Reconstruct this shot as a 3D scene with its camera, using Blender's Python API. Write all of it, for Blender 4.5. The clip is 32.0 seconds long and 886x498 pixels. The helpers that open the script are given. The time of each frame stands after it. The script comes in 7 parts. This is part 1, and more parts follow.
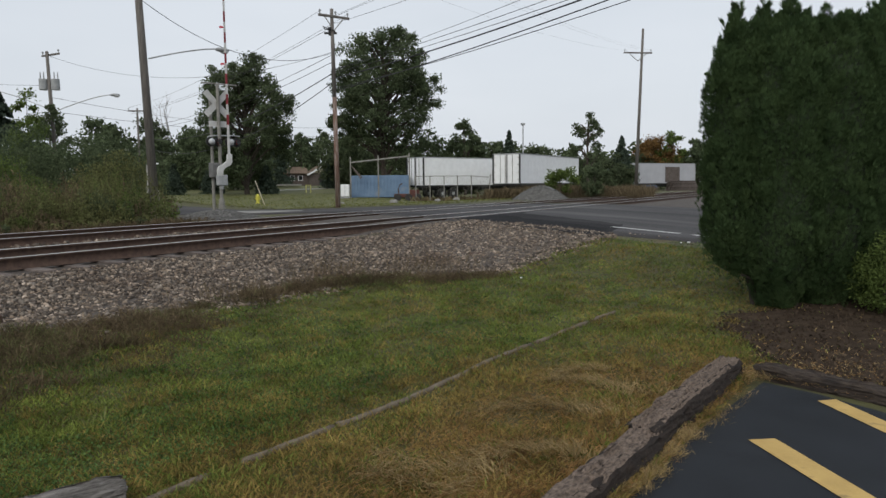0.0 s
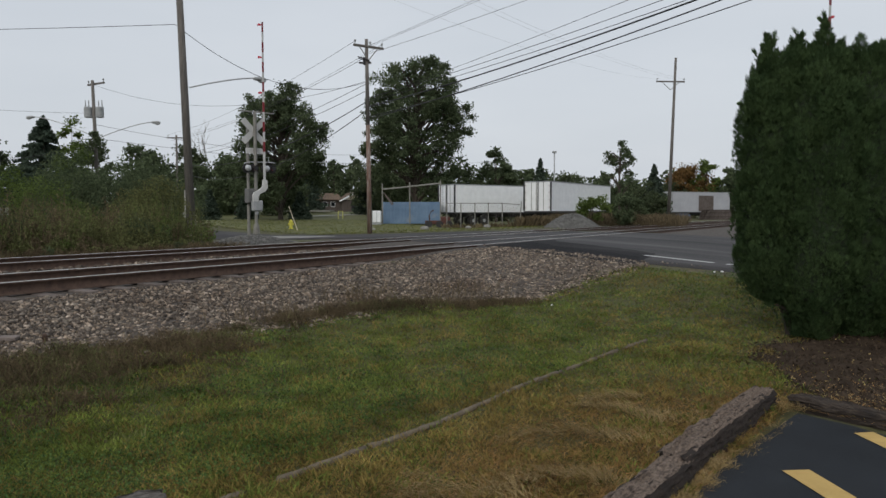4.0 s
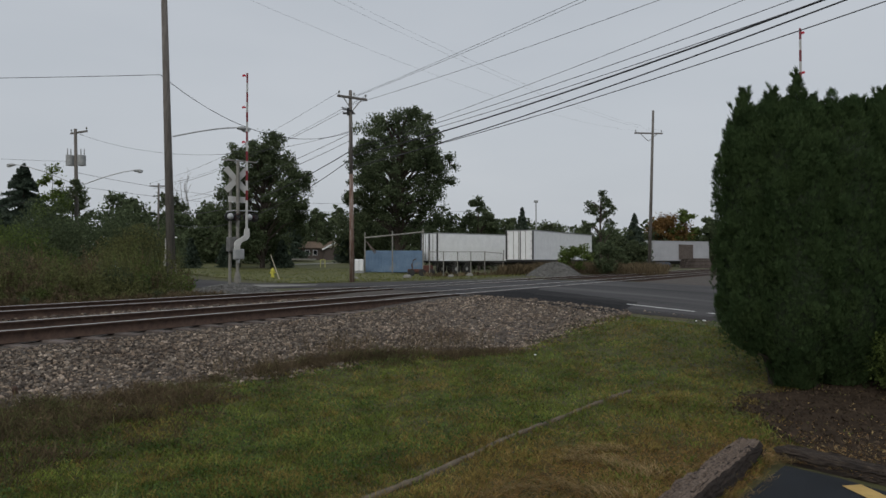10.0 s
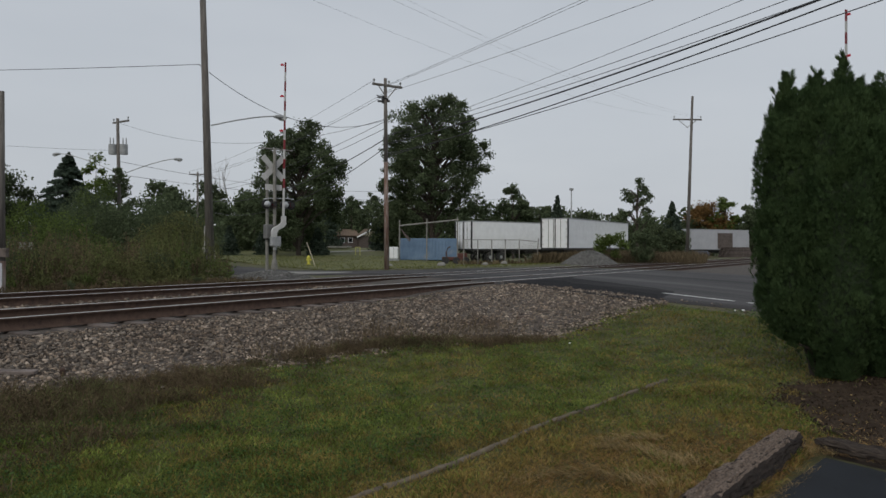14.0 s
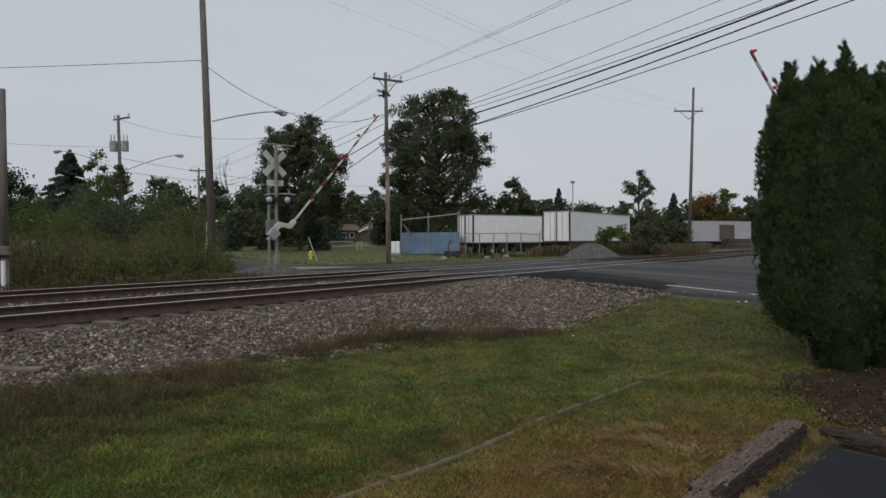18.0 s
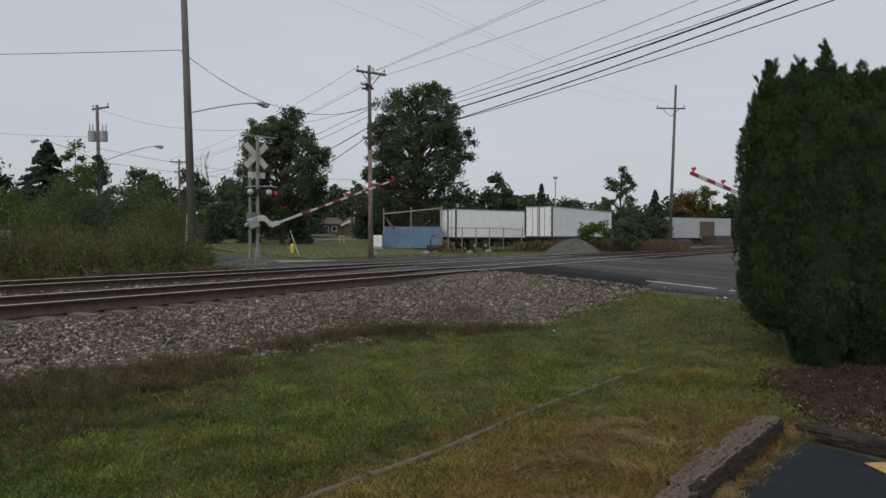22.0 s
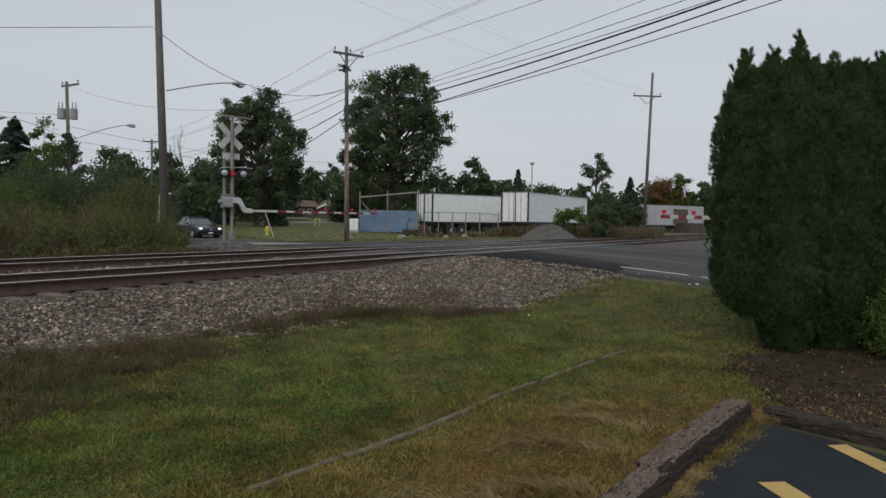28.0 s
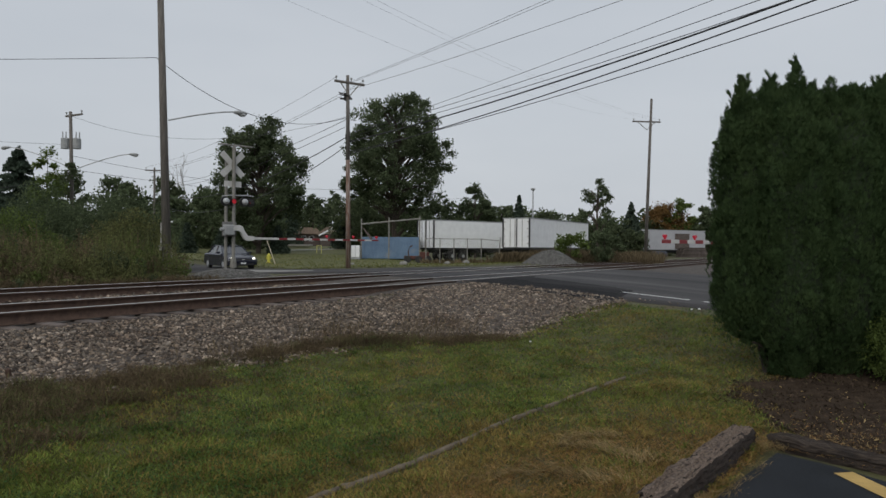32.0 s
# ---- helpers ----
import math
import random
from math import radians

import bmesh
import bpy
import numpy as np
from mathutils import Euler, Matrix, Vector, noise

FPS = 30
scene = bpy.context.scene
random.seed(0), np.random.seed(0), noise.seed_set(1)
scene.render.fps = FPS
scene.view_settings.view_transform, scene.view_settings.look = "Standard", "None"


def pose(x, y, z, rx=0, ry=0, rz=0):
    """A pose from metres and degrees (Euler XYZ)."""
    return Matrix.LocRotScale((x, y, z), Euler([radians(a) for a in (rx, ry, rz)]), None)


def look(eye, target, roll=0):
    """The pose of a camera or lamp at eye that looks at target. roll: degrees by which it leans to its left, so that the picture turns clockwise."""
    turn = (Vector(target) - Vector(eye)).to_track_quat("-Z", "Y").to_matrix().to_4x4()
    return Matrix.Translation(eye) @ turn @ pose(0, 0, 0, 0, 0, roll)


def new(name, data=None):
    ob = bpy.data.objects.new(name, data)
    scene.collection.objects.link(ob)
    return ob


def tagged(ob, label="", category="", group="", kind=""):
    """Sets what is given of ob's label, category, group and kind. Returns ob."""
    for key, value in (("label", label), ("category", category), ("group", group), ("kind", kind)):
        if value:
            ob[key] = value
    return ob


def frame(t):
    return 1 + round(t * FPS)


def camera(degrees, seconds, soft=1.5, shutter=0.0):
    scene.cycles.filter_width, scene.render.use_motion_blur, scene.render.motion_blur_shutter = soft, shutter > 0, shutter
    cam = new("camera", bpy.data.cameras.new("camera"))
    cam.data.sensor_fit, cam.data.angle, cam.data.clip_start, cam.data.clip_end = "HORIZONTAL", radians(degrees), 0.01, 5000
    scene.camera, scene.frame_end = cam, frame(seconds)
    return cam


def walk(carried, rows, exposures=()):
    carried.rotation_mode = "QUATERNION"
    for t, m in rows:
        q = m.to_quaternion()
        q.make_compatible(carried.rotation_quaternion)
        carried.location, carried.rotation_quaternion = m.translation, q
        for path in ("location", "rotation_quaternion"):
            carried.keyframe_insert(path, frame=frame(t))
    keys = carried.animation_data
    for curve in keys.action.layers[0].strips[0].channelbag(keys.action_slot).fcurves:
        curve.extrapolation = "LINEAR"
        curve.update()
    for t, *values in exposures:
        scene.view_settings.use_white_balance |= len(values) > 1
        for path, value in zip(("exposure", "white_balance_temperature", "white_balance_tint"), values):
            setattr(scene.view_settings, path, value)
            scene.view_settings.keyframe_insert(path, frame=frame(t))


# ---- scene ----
cam = camera(65.1, 32.0, soft=1.5)

PATH = [
    (0, (0.045, 0.087, 1.555), (0.168, 2.074, 1.370), -0.5),
    (0.5, (0.026, 0.058, 1.558), (0.109, 2.051, 1.410), -0.3),
    (1, (0.030, 0.046, 1.551), (0.089, 2.040, 1.412), -0.3),
    (1.5, (0.025, 0.047, 1.549), (0.081, 2.041, 1.410), -0.2),
    (2, (0.024, 0.051, 1.552), (0.073, 2.044, 1.403), -0.1),
    (2.5, (0.023, 0.040, 1.557), (0.066, 2.034, 1.410), -0.2),
    (3, (0.023, 0.047, 1.561), (0.076, 2.043, 1.444), 0.0),
    (3.5, (0.026, 0.017, 1.556), (0.065, 2.014, 1.448), -0.1),
    (5.5, (0.019, -0.024, 1.549), (0.053, 1.974, 1.48), 0.0),
    (6, (0.029, 0.026, 1.565), (0.027, 2.026, 1.583), -0.7),
    (6.5, (0.021, 0.014, 1.554), (0.066, 2.013, 1.564), -0.3),
    (7, (0.02, 0.019, 1.555), (0.083, 2.018, 1.57), -0.1),
    (7.5, (0.018, 0.026, 1.552), (0.078, 2.025, 1.545), 0.1),
    (8, (0.02, 0.024, 1.55), (0.081, 2.023, 1.536), 0.0),
    (8.5, (0.019, 0.017, 1.56), (0.086, 2.015, 1.545), -0.1),
    (9, (0.036, 0.031, 1.566), (0.112, 2.029, 1.608), -0.1),
    (9.5, (0.029, 0.024, 1.567), (0.115, 2.021, 1.629), -0.3),
    (10, (0.023, 0.023, 1.562), (0.11, 2.021, 1.594), -0.0),
    (10.5, (0.022, 0.021, 1.561), (0.093, 2.02, 1.572), -0.2),
    (11, (0.03, 0.044, 1.559), (0.097, 2.042, 1.561), -0.2),
    (11.5, (0.012, 0.016, 1.559), (0.072, 2.015, 1.568), -0.1),
    (12, (0.023, 0.02, 1.554), (0.022, 2.019, 1.522), -0.4),
    (12.5, (0.032, 0.013, 1.545), (0.061, 2.013, 1.52), -1.0),
    (13, (0.015, 0.006, 1.549), (0.055, 2.005, 1.545), 0.5),
    (13.5, (0.02, 0.011, 1.555), (0.005, 2.011, 1.547), 0.2),
    (15.5, (0.014, 0.005, 1.556), (0.021, 2.004, 1.581), 0.2),
    (16, (0.003, -0.009, 1.555), (0.005, 1.991, 1.553), 0.1),
    (16.5, (0.009, -0.01, 1.557), (-0.008, 1.99, 1.542), -0.0),
    (17, (0.009, -0.008, 1.553), (-0.003, 1.992, 1.54), -0.0),
    (17.5, (-0.004, -0.007, 1.556), (-0.022, 1.993, 1.538), -0.3),
    (18, (0.0, -0.002, 1.553), (-0.016, 1.998, 1.533), -0.3),
    (18.5, (0.001, 0.01, 1.555), (-0.001, 2.01, 1.528), -0.2),
    (19, (-0.004, 0.011, 1.555), (-0.005, 2.011, 1.527), -0.0),
    (19.5, (-0.002, 0.021, 1.551), (-0.002, 2.021, 1.521), -0.0),
    (20, (-0.004, 0.009, 1.554), (-0.001, 2.009, 1.52), -0.0),
    (20.5, (0.001, 0.025, 1.55), (0.02, 2.024, 1.522), 0.0),
    (21, (0.004, 0.017, 1.553), (0.032, 2.016, 1.521), 0.1),
    (21.5, (0.006, 0.031, 1.551), (0.037, 2.031, 1.512), 0.1),
    (22, (0.012, 0.033, 1.547), (0.046, 2.032, 1.511), 0.2),
    (22.5, (0.014, 0.048, 1.547), (0.077, 2.046, 1.513), 0.2),
    (23, (0.021, 0.057, 1.547), (0.122, 2.054, 1.513), 0.2),
    (23.5, (0.024, 0.063, 1.542), (0.141, 2.058, 1.488), 0.5),
    (24, (0.024, 0.063, 1.547), (0.113, 2.06, 1.504), 0.7),
    (24.5, (0.011, 0.054, 1.546), (0.129, 2.05, 1.495), 0.6),
    (25, (0.015, 0.038, 1.55), (0.104, 2.036, 1.52), 0.6),
    (25.5, (0.02, 0.033, 1.539), (0.117, 2.03, 1.484), 0.9),
    (27.5, (0.021, 0.043, 1.536), (0.13, 2.038, 1.449), 0.9),
    (28, (0.012, 0.037, 1.537), (0.115, 2.032, 1.457), 0.9),
    (28.5, (0.005, 0.022, 1.539), (0.103, 2.018, 1.445), 1.0),
    (29, (0.017, 0.044, 1.533), (0.107, 2.039, 1.435), 1.2),
    (29.5, (0.018, 0.048, 1.538), (0.106, 2.045, 1.465), 1.0),
    (30, (0.0, 0.022, 1.541), (0.074, 2.019, 1.458), 1.2),
    (30.5, (0.002, 0.024, 1.541), (0.068, 2.021, 1.46), 1.0),
    (31, (0.011, 0.023, 1.54), (0.084, 2.021, 1.478), 0.9),
    (31.5, (0.025, 0.047, 1.544), (0.116, 2.045, 1.512), 0.8),
    (32, (0.034, 0.048, 1.545), (0.131, 2.046, 1.54), 0.5),
]
walk(cam, [(t, look(eye, target, roll)) for t, eye, target, roll in PATH], [(0, 0.38), (1, 0.31), (3.5, 0.22), (5.5, 0.08), (7, -0.05), (8, -0.08), (10, -0.11), (12, -0.06), (16, -0.09), (19, -0.02), (25, 0.02), (31, 0.07), (32, 0.0)])

# ---- the light: an even overcast sky ----
world = bpy.data.worlds.new("overcast_sky")
scene.world = world
world.use_nodes = True
wn, wl = world.node_tree.nodes, world.node_tree.links
wn.clear()
w_out, w_bg = wn.new("ShaderNodeOutputWorld"), wn.new("ShaderNodeBackground")
w_sky = wn.new("ShaderNodeTexSky")
w_sky.sky_type, w_sky.sun_disc = "NISHITA", False
w_sky.sun_elevation, w_sky.sun_rotation = radians(39), radians(199)
w_sky.air_density, w_sky.dust_density = 1.5, 4.0
w_dim = wn.new("ShaderNodeMix")
w_dim.data_type, w_dim.blend_type = "RGBA", "MULTIPLY"
w_dim.inputs[0].default_value = 1.0
w_dim.inputs[7].default_value = (0.08, 0.08, 0.08, 1)
w_co, w_no, w_ramp = wn.new("ShaderNodeTexCoord"), wn.new("ShaderNodeTexNoise"), wn.new("ShaderNodeValToRGB")
w_map = wn.new("ShaderNodeMapping")
w_map.inputs["Scale"].default_value = (1.0, 1.0, 3.5)
w_no.inputs["Scale"].default_value, w_no.inputs["Detail"].default_value = 1.6, 4.0
w_ramp.color_ramp.elements[0].position, w_ramp.color_ramp.elements[0].color = 0.3, (0.515, 0.555, 0.61, 1)
w_ramp.color_ramp.elements[1].position, w_ramp.color_ramp.elements[1].color = 0.72, (0.59, 0.625, 0.675, 1)
w_mix = wn.new("ShaderNodeMix")
w_mix.data_type = "RGBA"
w_mix.inputs[0].default_value = 0.9
wl.new(w_co.outputs["Generated"], w_map.inputs[0])
wl.new(w_map.outputs[0], w_no.inputs["Vector"])
wl.new(w_no.outputs["Fac"], w_ramp.inputs[0])
wl.new(w_sky.outputs[0], w_dim.inputs[6])
wl.new(w_dim.outputs[2], w_mix.inputs[6])
wl.new(w_ramp.outputs[0], w_mix.inputs[7])
wl.new(w_mix.outputs[2], w_bg.inputs[0])
w_bg.inputs[1].default_value = 1.0
wl.new(w_bg.outputs[0], w_out.inputs[0])

sun = new("sun", bpy.data.lights.new("sun", "SUN"))
sun.data.energy, sun.data.angle, sun.data.color = 1.1, radians(40), (1.0, 0.97, 0.91)
sun.matrix_world = look((-10, -28, 24), (0, 0, 0))

# ---- materials ----


def material(name, low, high, scale=6.0, rough=0.85, metal=0.0, bump=0.25, fine=60.0, vary="", amount=0.35, glow=None, spec=0.4, coarse=None, stretch=None, turn=0, tones=None):
    """A surface of two tones at two scales, with fine relief. vary: island or object, for pieces that differ."""
    m = bpy.data.materials.new(name)
    m.use_nodes = True
    n, l = m.node_tree.nodes, m.node_tree.links
    b = n["Principled BSDF"]
    co = n.new("ShaderNodeTexCoord")
    mp = n.new("ShaderNodeMapping")
    if stretch:
        mp.inputs["Scale"].default_value = stretch
    if turn:
        spin = n.new("ShaderNodeMapping")
        spin.inputs["Rotation"].default_value = (0, 0, radians(turn))
        l.new(co.outputs["Object"], spin.inputs[0])
        l.new(spin.outputs[0], mp.inputs[0])
    else:
        l.new(co.outputs["Object"], mp.inputs[0])
    n1, n2 = n.new("ShaderNodeTexNoise"), n.new("ShaderNodeTexNoise")
    n1.inputs["Scale"].default_value, n1.inputs["Detail"].default_value = scale, 5.0
    n2.inputs["Scale"].default_value, n2.inputs["Detail"].default_value = fine, 3.0
    l.new(mp.outputs[0], n1.inputs["Vector"])
    l.new(mp.outputs[0], n2.inputs["Vector"])
    add = n.new("ShaderNodeMath")
    add.operation = "MULTIPLY_ADD"
    l.new(n2.outputs["Fac"], add.inputs[0])
    add.inputs[1].default_value = 0.45
    l.new(n1.outputs["Fac"], add.inputs[2])
    ramp = n.new("ShaderNodeMapRange")
    ramp.inputs[1].default_value, ramp.inputs[2].default_value = 0.48, 0.98
    l.new(add.outputs[0], ramp.inputs[0])
    mix = n.new("ShaderNodeMix")
    mix.data_type = "RGBA"
    mix.inputs[6].default_value, mix.inputs[7].default_value = (*low, 1), (*high, 1)
    l.new(ramp.outputs[0], mix.inputs[0])
    colour = mix.outputs[2]
    if coarse:
        n3 = n.new("ShaderNodeTexNoise")
        n3.inputs["Scale"].default_value, n3.inputs["Detail"].default_value = coarse[1], 4.0
        l.new(mp.outputs[0], n3.inputs["Vector"])
        r3 = n.new("ShaderNodeMapRange")
        r3.inputs[1].default_value, r3.inputs[2].default_value = coarse[2], coarse[2] + 0.16
        l.new(n3.outputs["Fac"], r3.inputs[0])
        m3 = n.new("ShaderNodeMix")
        m3.data_type = "RGBA"
        l.new(r3.outputs[0], m3.inputs[0])
        l.new(colour, m3.inputs[6])
        m3.inputs[7].default_value = (*coarse[0], 1)
        colour = m3.outputs[2]
    if vary:
        src = n.new("ShaderNodeNewGeometry" if vary == "island" else "ShaderNodeObjectInfo")
        sep = n.new("ShaderNodeMapRange")
        sep.inputs[3].default_value, sep.inputs[4].default_value = 1 - amount, 1 + amount
        l.new(src.outputs["Random Per Island" if vary == "island" else "Random"], sep.inputs[0])
        hsv = n.new("ShaderNodeHueSaturation")
        l.new(sep.outputs[0], hsv.inputs["Value"])
        l.new(colour, hsv.inputs["Color"])
        colour = hsv.outputs[0]
    if tones:
        src, pick = n.new("ShaderNodeNewGeometry"), n.new("ShaderNodeValToRGB")
        shuffle = n.new("ShaderNodeTexWhiteNoise")
        shuffle.noise_dimensions = "1D"
        l.new(src.outputs["Random Per Island"], shuffle.inputs["W"])
        l.new(shuffle.outputs["Value"], pick.inputs[0])
        pick.color_ramp.interpolation = "CONSTANT"
        for i, (place, tone) in enumerate(tones):
            e = pick.color_ramp.elements[i] if i < 2 else pick.color_ramp.elements.new(place)
            e.position, e.color = place, (*tone, 1)
        tint = n.new("ShaderNodeMix")
        tint.data_type, tint.blend_type = "RGBA", "MULTIPLY"
        tint.inputs[0].default_value = 1.0
        l.new(colour, tint.inputs[6])
        l.new(pick.outputs[0], tint.inputs[7])
        colour = tint.outputs[2]
    l.new(colour, b.inputs["Base Color"])
    b.inputs["Roughness"].default_value, b.inputs["Metallic"].default_value = rough, metal
    b.inputs["Specular IOR Level"].default_value = spec
    if bump:
        bp = n.new("ShaderNodeBump")
        bp.inputs["Strength"].default_value, bp.inputs["Distance"].default_value = bump, 0.02
        l.new(add.outputs[0], bp.inputs["Height"])
        l.new(bp.outputs[0], b.inputs["Normal"])
    if glow:
        b.inputs["Emission Color"].default_value, b.inputs["Emission Strength"].default_value = (*glow[0], 1), glow[1]
    return m


SOIL = material("grass_soil", (0.034, 0.036, 0.014), (0.105, 0.100, 0.034), 6.0, fine=110, bump=1.0, coarse=((0.10, 0.072, 0.032), 0.5, 0.60))
LAWN = material("far_lawn", (0.074, 0.082, 0.029), (0.145, 0.148, 0.054), 0.5, fine=14, bump=0.5, coarse=((0.13, 0.115, 0.05), 0.16, 0.58))
GRAVEL = material("ballast_bed", (0.030, 0.023, 0.019), (0.100, 0.083, 0.069), 9, fine=40, bump=1.0)
STONE = material("ballast_stone", (0.108, 0.088, 0.071), (0.250, 0.209, 0.170), 5, fine=70, bump=0.5, vary="island", amount=0.5, coarse=((0.120, 0.086, 0.062), 0.6, 0.55), tones=((0.0, (0.42, 0.40, 0.39)), (0.38, (0.92, 0.84, 0.76)), (0.54, (0.86, 0.87, 0.87)), (0.76, (1.25, 1.18, 1.10)), (0.93, (1.8, 1.76, 1.72))))
ASPHALT = material("road_asphalt", (0.034, 0.033, 0.035), (0.082, 0.079, 0.079), 0.9, rough=0.95, fine=160, bump=0.35, spec=0.2, coarse=((0.125, 0.122, 0.12), 0.30, 0.54), stretch=(1.0, 0.12, 1.0), turn=-32)
NEWTAR = material("fresh_asphalt", (0.009, 0.0088, 0.0096), (0.020, 0.0195, 0.021), 2, rough=0.95, fine=150, bump=0.4, spec=0.1, coarse=((0.026, 0.025, 0.025), 0.5, 0.62), stretch=(1.0, 0.2, 1.0), turn=-32)
SEAL = material("sealed_asphalt", (0.0072, 0.0092, 0.0121), (0.0145, 0.0175, 0.0223), 2.5, rough=0.7, fine=220, bump=0.35, spec=0.3, coarse=((0.036, 0.039, 0.044), 1.1, 0.66))
YELLOW = material("yellow_line_paint", (0.40, 0.265, 0.085), (0.54, 0.365, 0.125), 5, rough=0.7, fine=90, bump=0.2, coarse=((0.07, 0.06, 0.05), 7.0, 0.64))
WHITELINE = material("white_line_paint", (0.45, 0.45, 0.44), (0.65, 0.65, 0.63), 5, rough=0.7, fine=60, bump=0.2, coarse=((0.12, 0.12, 0.12), 2.0, 0.62))
STEEL = material("rail_head_steel", (0.46, 0.44, 0.41), (0.66, 0.64, 0.60), 8, rough=0.32, metal=0.9, bump=0.05)
RUST = material("rusty_rail_steel", (0.046, 0.028, 0.021), (0.106, 0.066, 0.048), 10, rough=0.9, fine=50, bump=0.3)
TIE = material("weathered_tie_wood", (0.06, 0.048, 0.042), (0.17, 0.14, 0.125), 7, rough=0.95, fine=45, bump=0.7, vary="object", amount=0.25)
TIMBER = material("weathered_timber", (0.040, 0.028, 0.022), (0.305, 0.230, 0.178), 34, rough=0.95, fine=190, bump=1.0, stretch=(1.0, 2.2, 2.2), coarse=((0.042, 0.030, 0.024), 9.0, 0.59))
DARKTIMBER = material("dark_sunken_timber", (0.014, 0.010, 0.008), (0.090, 0.068, 0.053), 14, rough=0.95, fine=110, bump=1.0, stretch=(1.0, 4.0, 4.0), coarse=((0.02, 0.015, 0.012), 3.0, 0.5))
# Creosoted wood, darkened further for the shadow along the sleepers' sides.
CREOSOTE_SHADE = material("creosoted_shaded_timber", (0.010, 0.007, 0.0055), (0.044, 0.031, 0.024), 8, rough=0.95, fine=60, bump=1.0, stretch=(1.0, 5.0, 5.0))
GREYTIMBER = material("grey_weathered_timber", (0.045, 0.040, 0.036), (0.26, 0.24, 0.22), 5, rough=0.95, fine=50, bump=1.0, stretch=(0.5, 7.0, 7.0), coarse=((0.03, 0.025, 0.02), 4.0, 0.62))
POLEWOOD = material("pole_wood", (0.085, 0.077, 0.070), (0.185, 0.170, 0.155), 3, rough=0.95, fine=24, bump=0.4, stretch=(6, 6, 0.5), coarse=((0.095, 0.068, 0.052), 0.8, 0.64))
POLEBROWN = material("creosoted_pole_wood", (0.085, 0.050, 0.037), (0.215, 0.135, 0.104), 3, rough=0.95, fine=24, bump=0.4, stretch=(6, 6, 0.5), coarse=((0.245, 0.210, 0.186), 2.6, 0.47))
GALV = material("galvanised_steel", (0.33, 0.34, 0.35), (0.50, 0.51, 0.52), 5, rough=0.55, metal=0.35, bump=0.1)
MASTGREY = material("weathered_grey_mast", (0.15, 0.145, 0.13), (0.27, 0.26, 0.235), 5, rough=0.7, bump=0.15)
GREYPAINT = material("grey_paint", (0.22, 0.23, 0.235), (0.36, 0.37, 0.37), 4, rough=0.6, bump=0.1)
WHITE = material("white_paint", (0.70, 0.71, 0.72), (0.82, 0.83, 0.84), 2.0, rough=0.55, bump=0.08, coarse=((0.62, 0.61, 0.59), 0.9, 0.66))
BLACK = material("black_paint", (0.012, 0.012, 0.012), (0.03, 0.03, 0.03), 6, rough=0.5, bump=0.1)
REDPAINT = material("red_reflective_paint", (0.15, 0.015, 0.02), (0.23, 0.025, 0.03), 6, rough=0.4, bump=0.05)
REDLENS = material("red_lamp_lens", (0.13, 0.006, 0.012), (0.20, 0.010, 0.020), 6, rough=0.3, bump=0.0, glow=((1.0, 0.02, 0.06), 0.18))
REDLIT = material("lit_red_lamp", (0.20, 0.008, 0.012), (0.30, 0.012, 0.02), 6, rough=0.4, bump=0.0, glow=((1.0, 0.03, 0.06), 0.14))
WIRE = material("wire_sheath", (0.02, 0.02, 0.022), (0.045, 0.045, 0.05), 4, rough=0.6, bump=0.0)
BARK = material("bark", (0.035, 0.028, 0.022), (0.10, 0.08, 0.065), 6, rough=0.95, fine=30, bump=0.8, stretch=(3, 3, 0.8))
BLUE = material("faded_blue_paint", (0.095, 0.16, 0.255), (0.16, 0.24, 0.345), 1.2, rough=0.6, bump=0.1, coarse=((0.21, 0.25, 0.30), 0.7, 0.62))
CONCRETE = material("concrete", (0.24, 0.23, 0.21), (0.38, 0.37, 0.34), 3, rough=0.9, fine=60, bump=0.3)
HYDRANT = material("yellow_enamel", (0.46, 0.42, 0.06), (0.62, 0.57, 0.09), 6, rough=0.5, bump=0.1)
FARGREY = material("dull_trailer_paint", (0.33, 0.335, 0.36), (0.42, 0.425, 0.45), 0.7, rough=0.6, fine=4, bump=0.03)
BOULDER = material("dull_grey_rock", (0.16, 0.155, 0.14), (0.29, 0.28, 0.26), 4, rough=0.9, fine=40, bump=0.5)
CASEGREY = material("dark_grey_case_paint", (0.10, 0.10, 0.098), (0.17, 0.168, 0.162), 5, rough=0.6, bump=0.1)
PALEYELLOW = material("faded_yellow_paint", (0.42, 0.40, 0.12), (0.55, 0.53, 0.20), 6, rough=0.6, bump=0.1)
CREAM = material("cream_siding", (0.45, 0.40, 0.30), (0.58, 0.53, 0.42), 2, bump=0.1)
SHINGLE = material("brown_shingle", (0.10, 0.07, 0.05), (0.19, 0.14, 0.10), 3, fine=20, bump=0.5)
DARKGLASS = material("dark_glass", (0.012, 0.014, 0.016), (0.02, 0.022, 0.026), 3, rough=0.08, bump=0.0, spec=0.6)


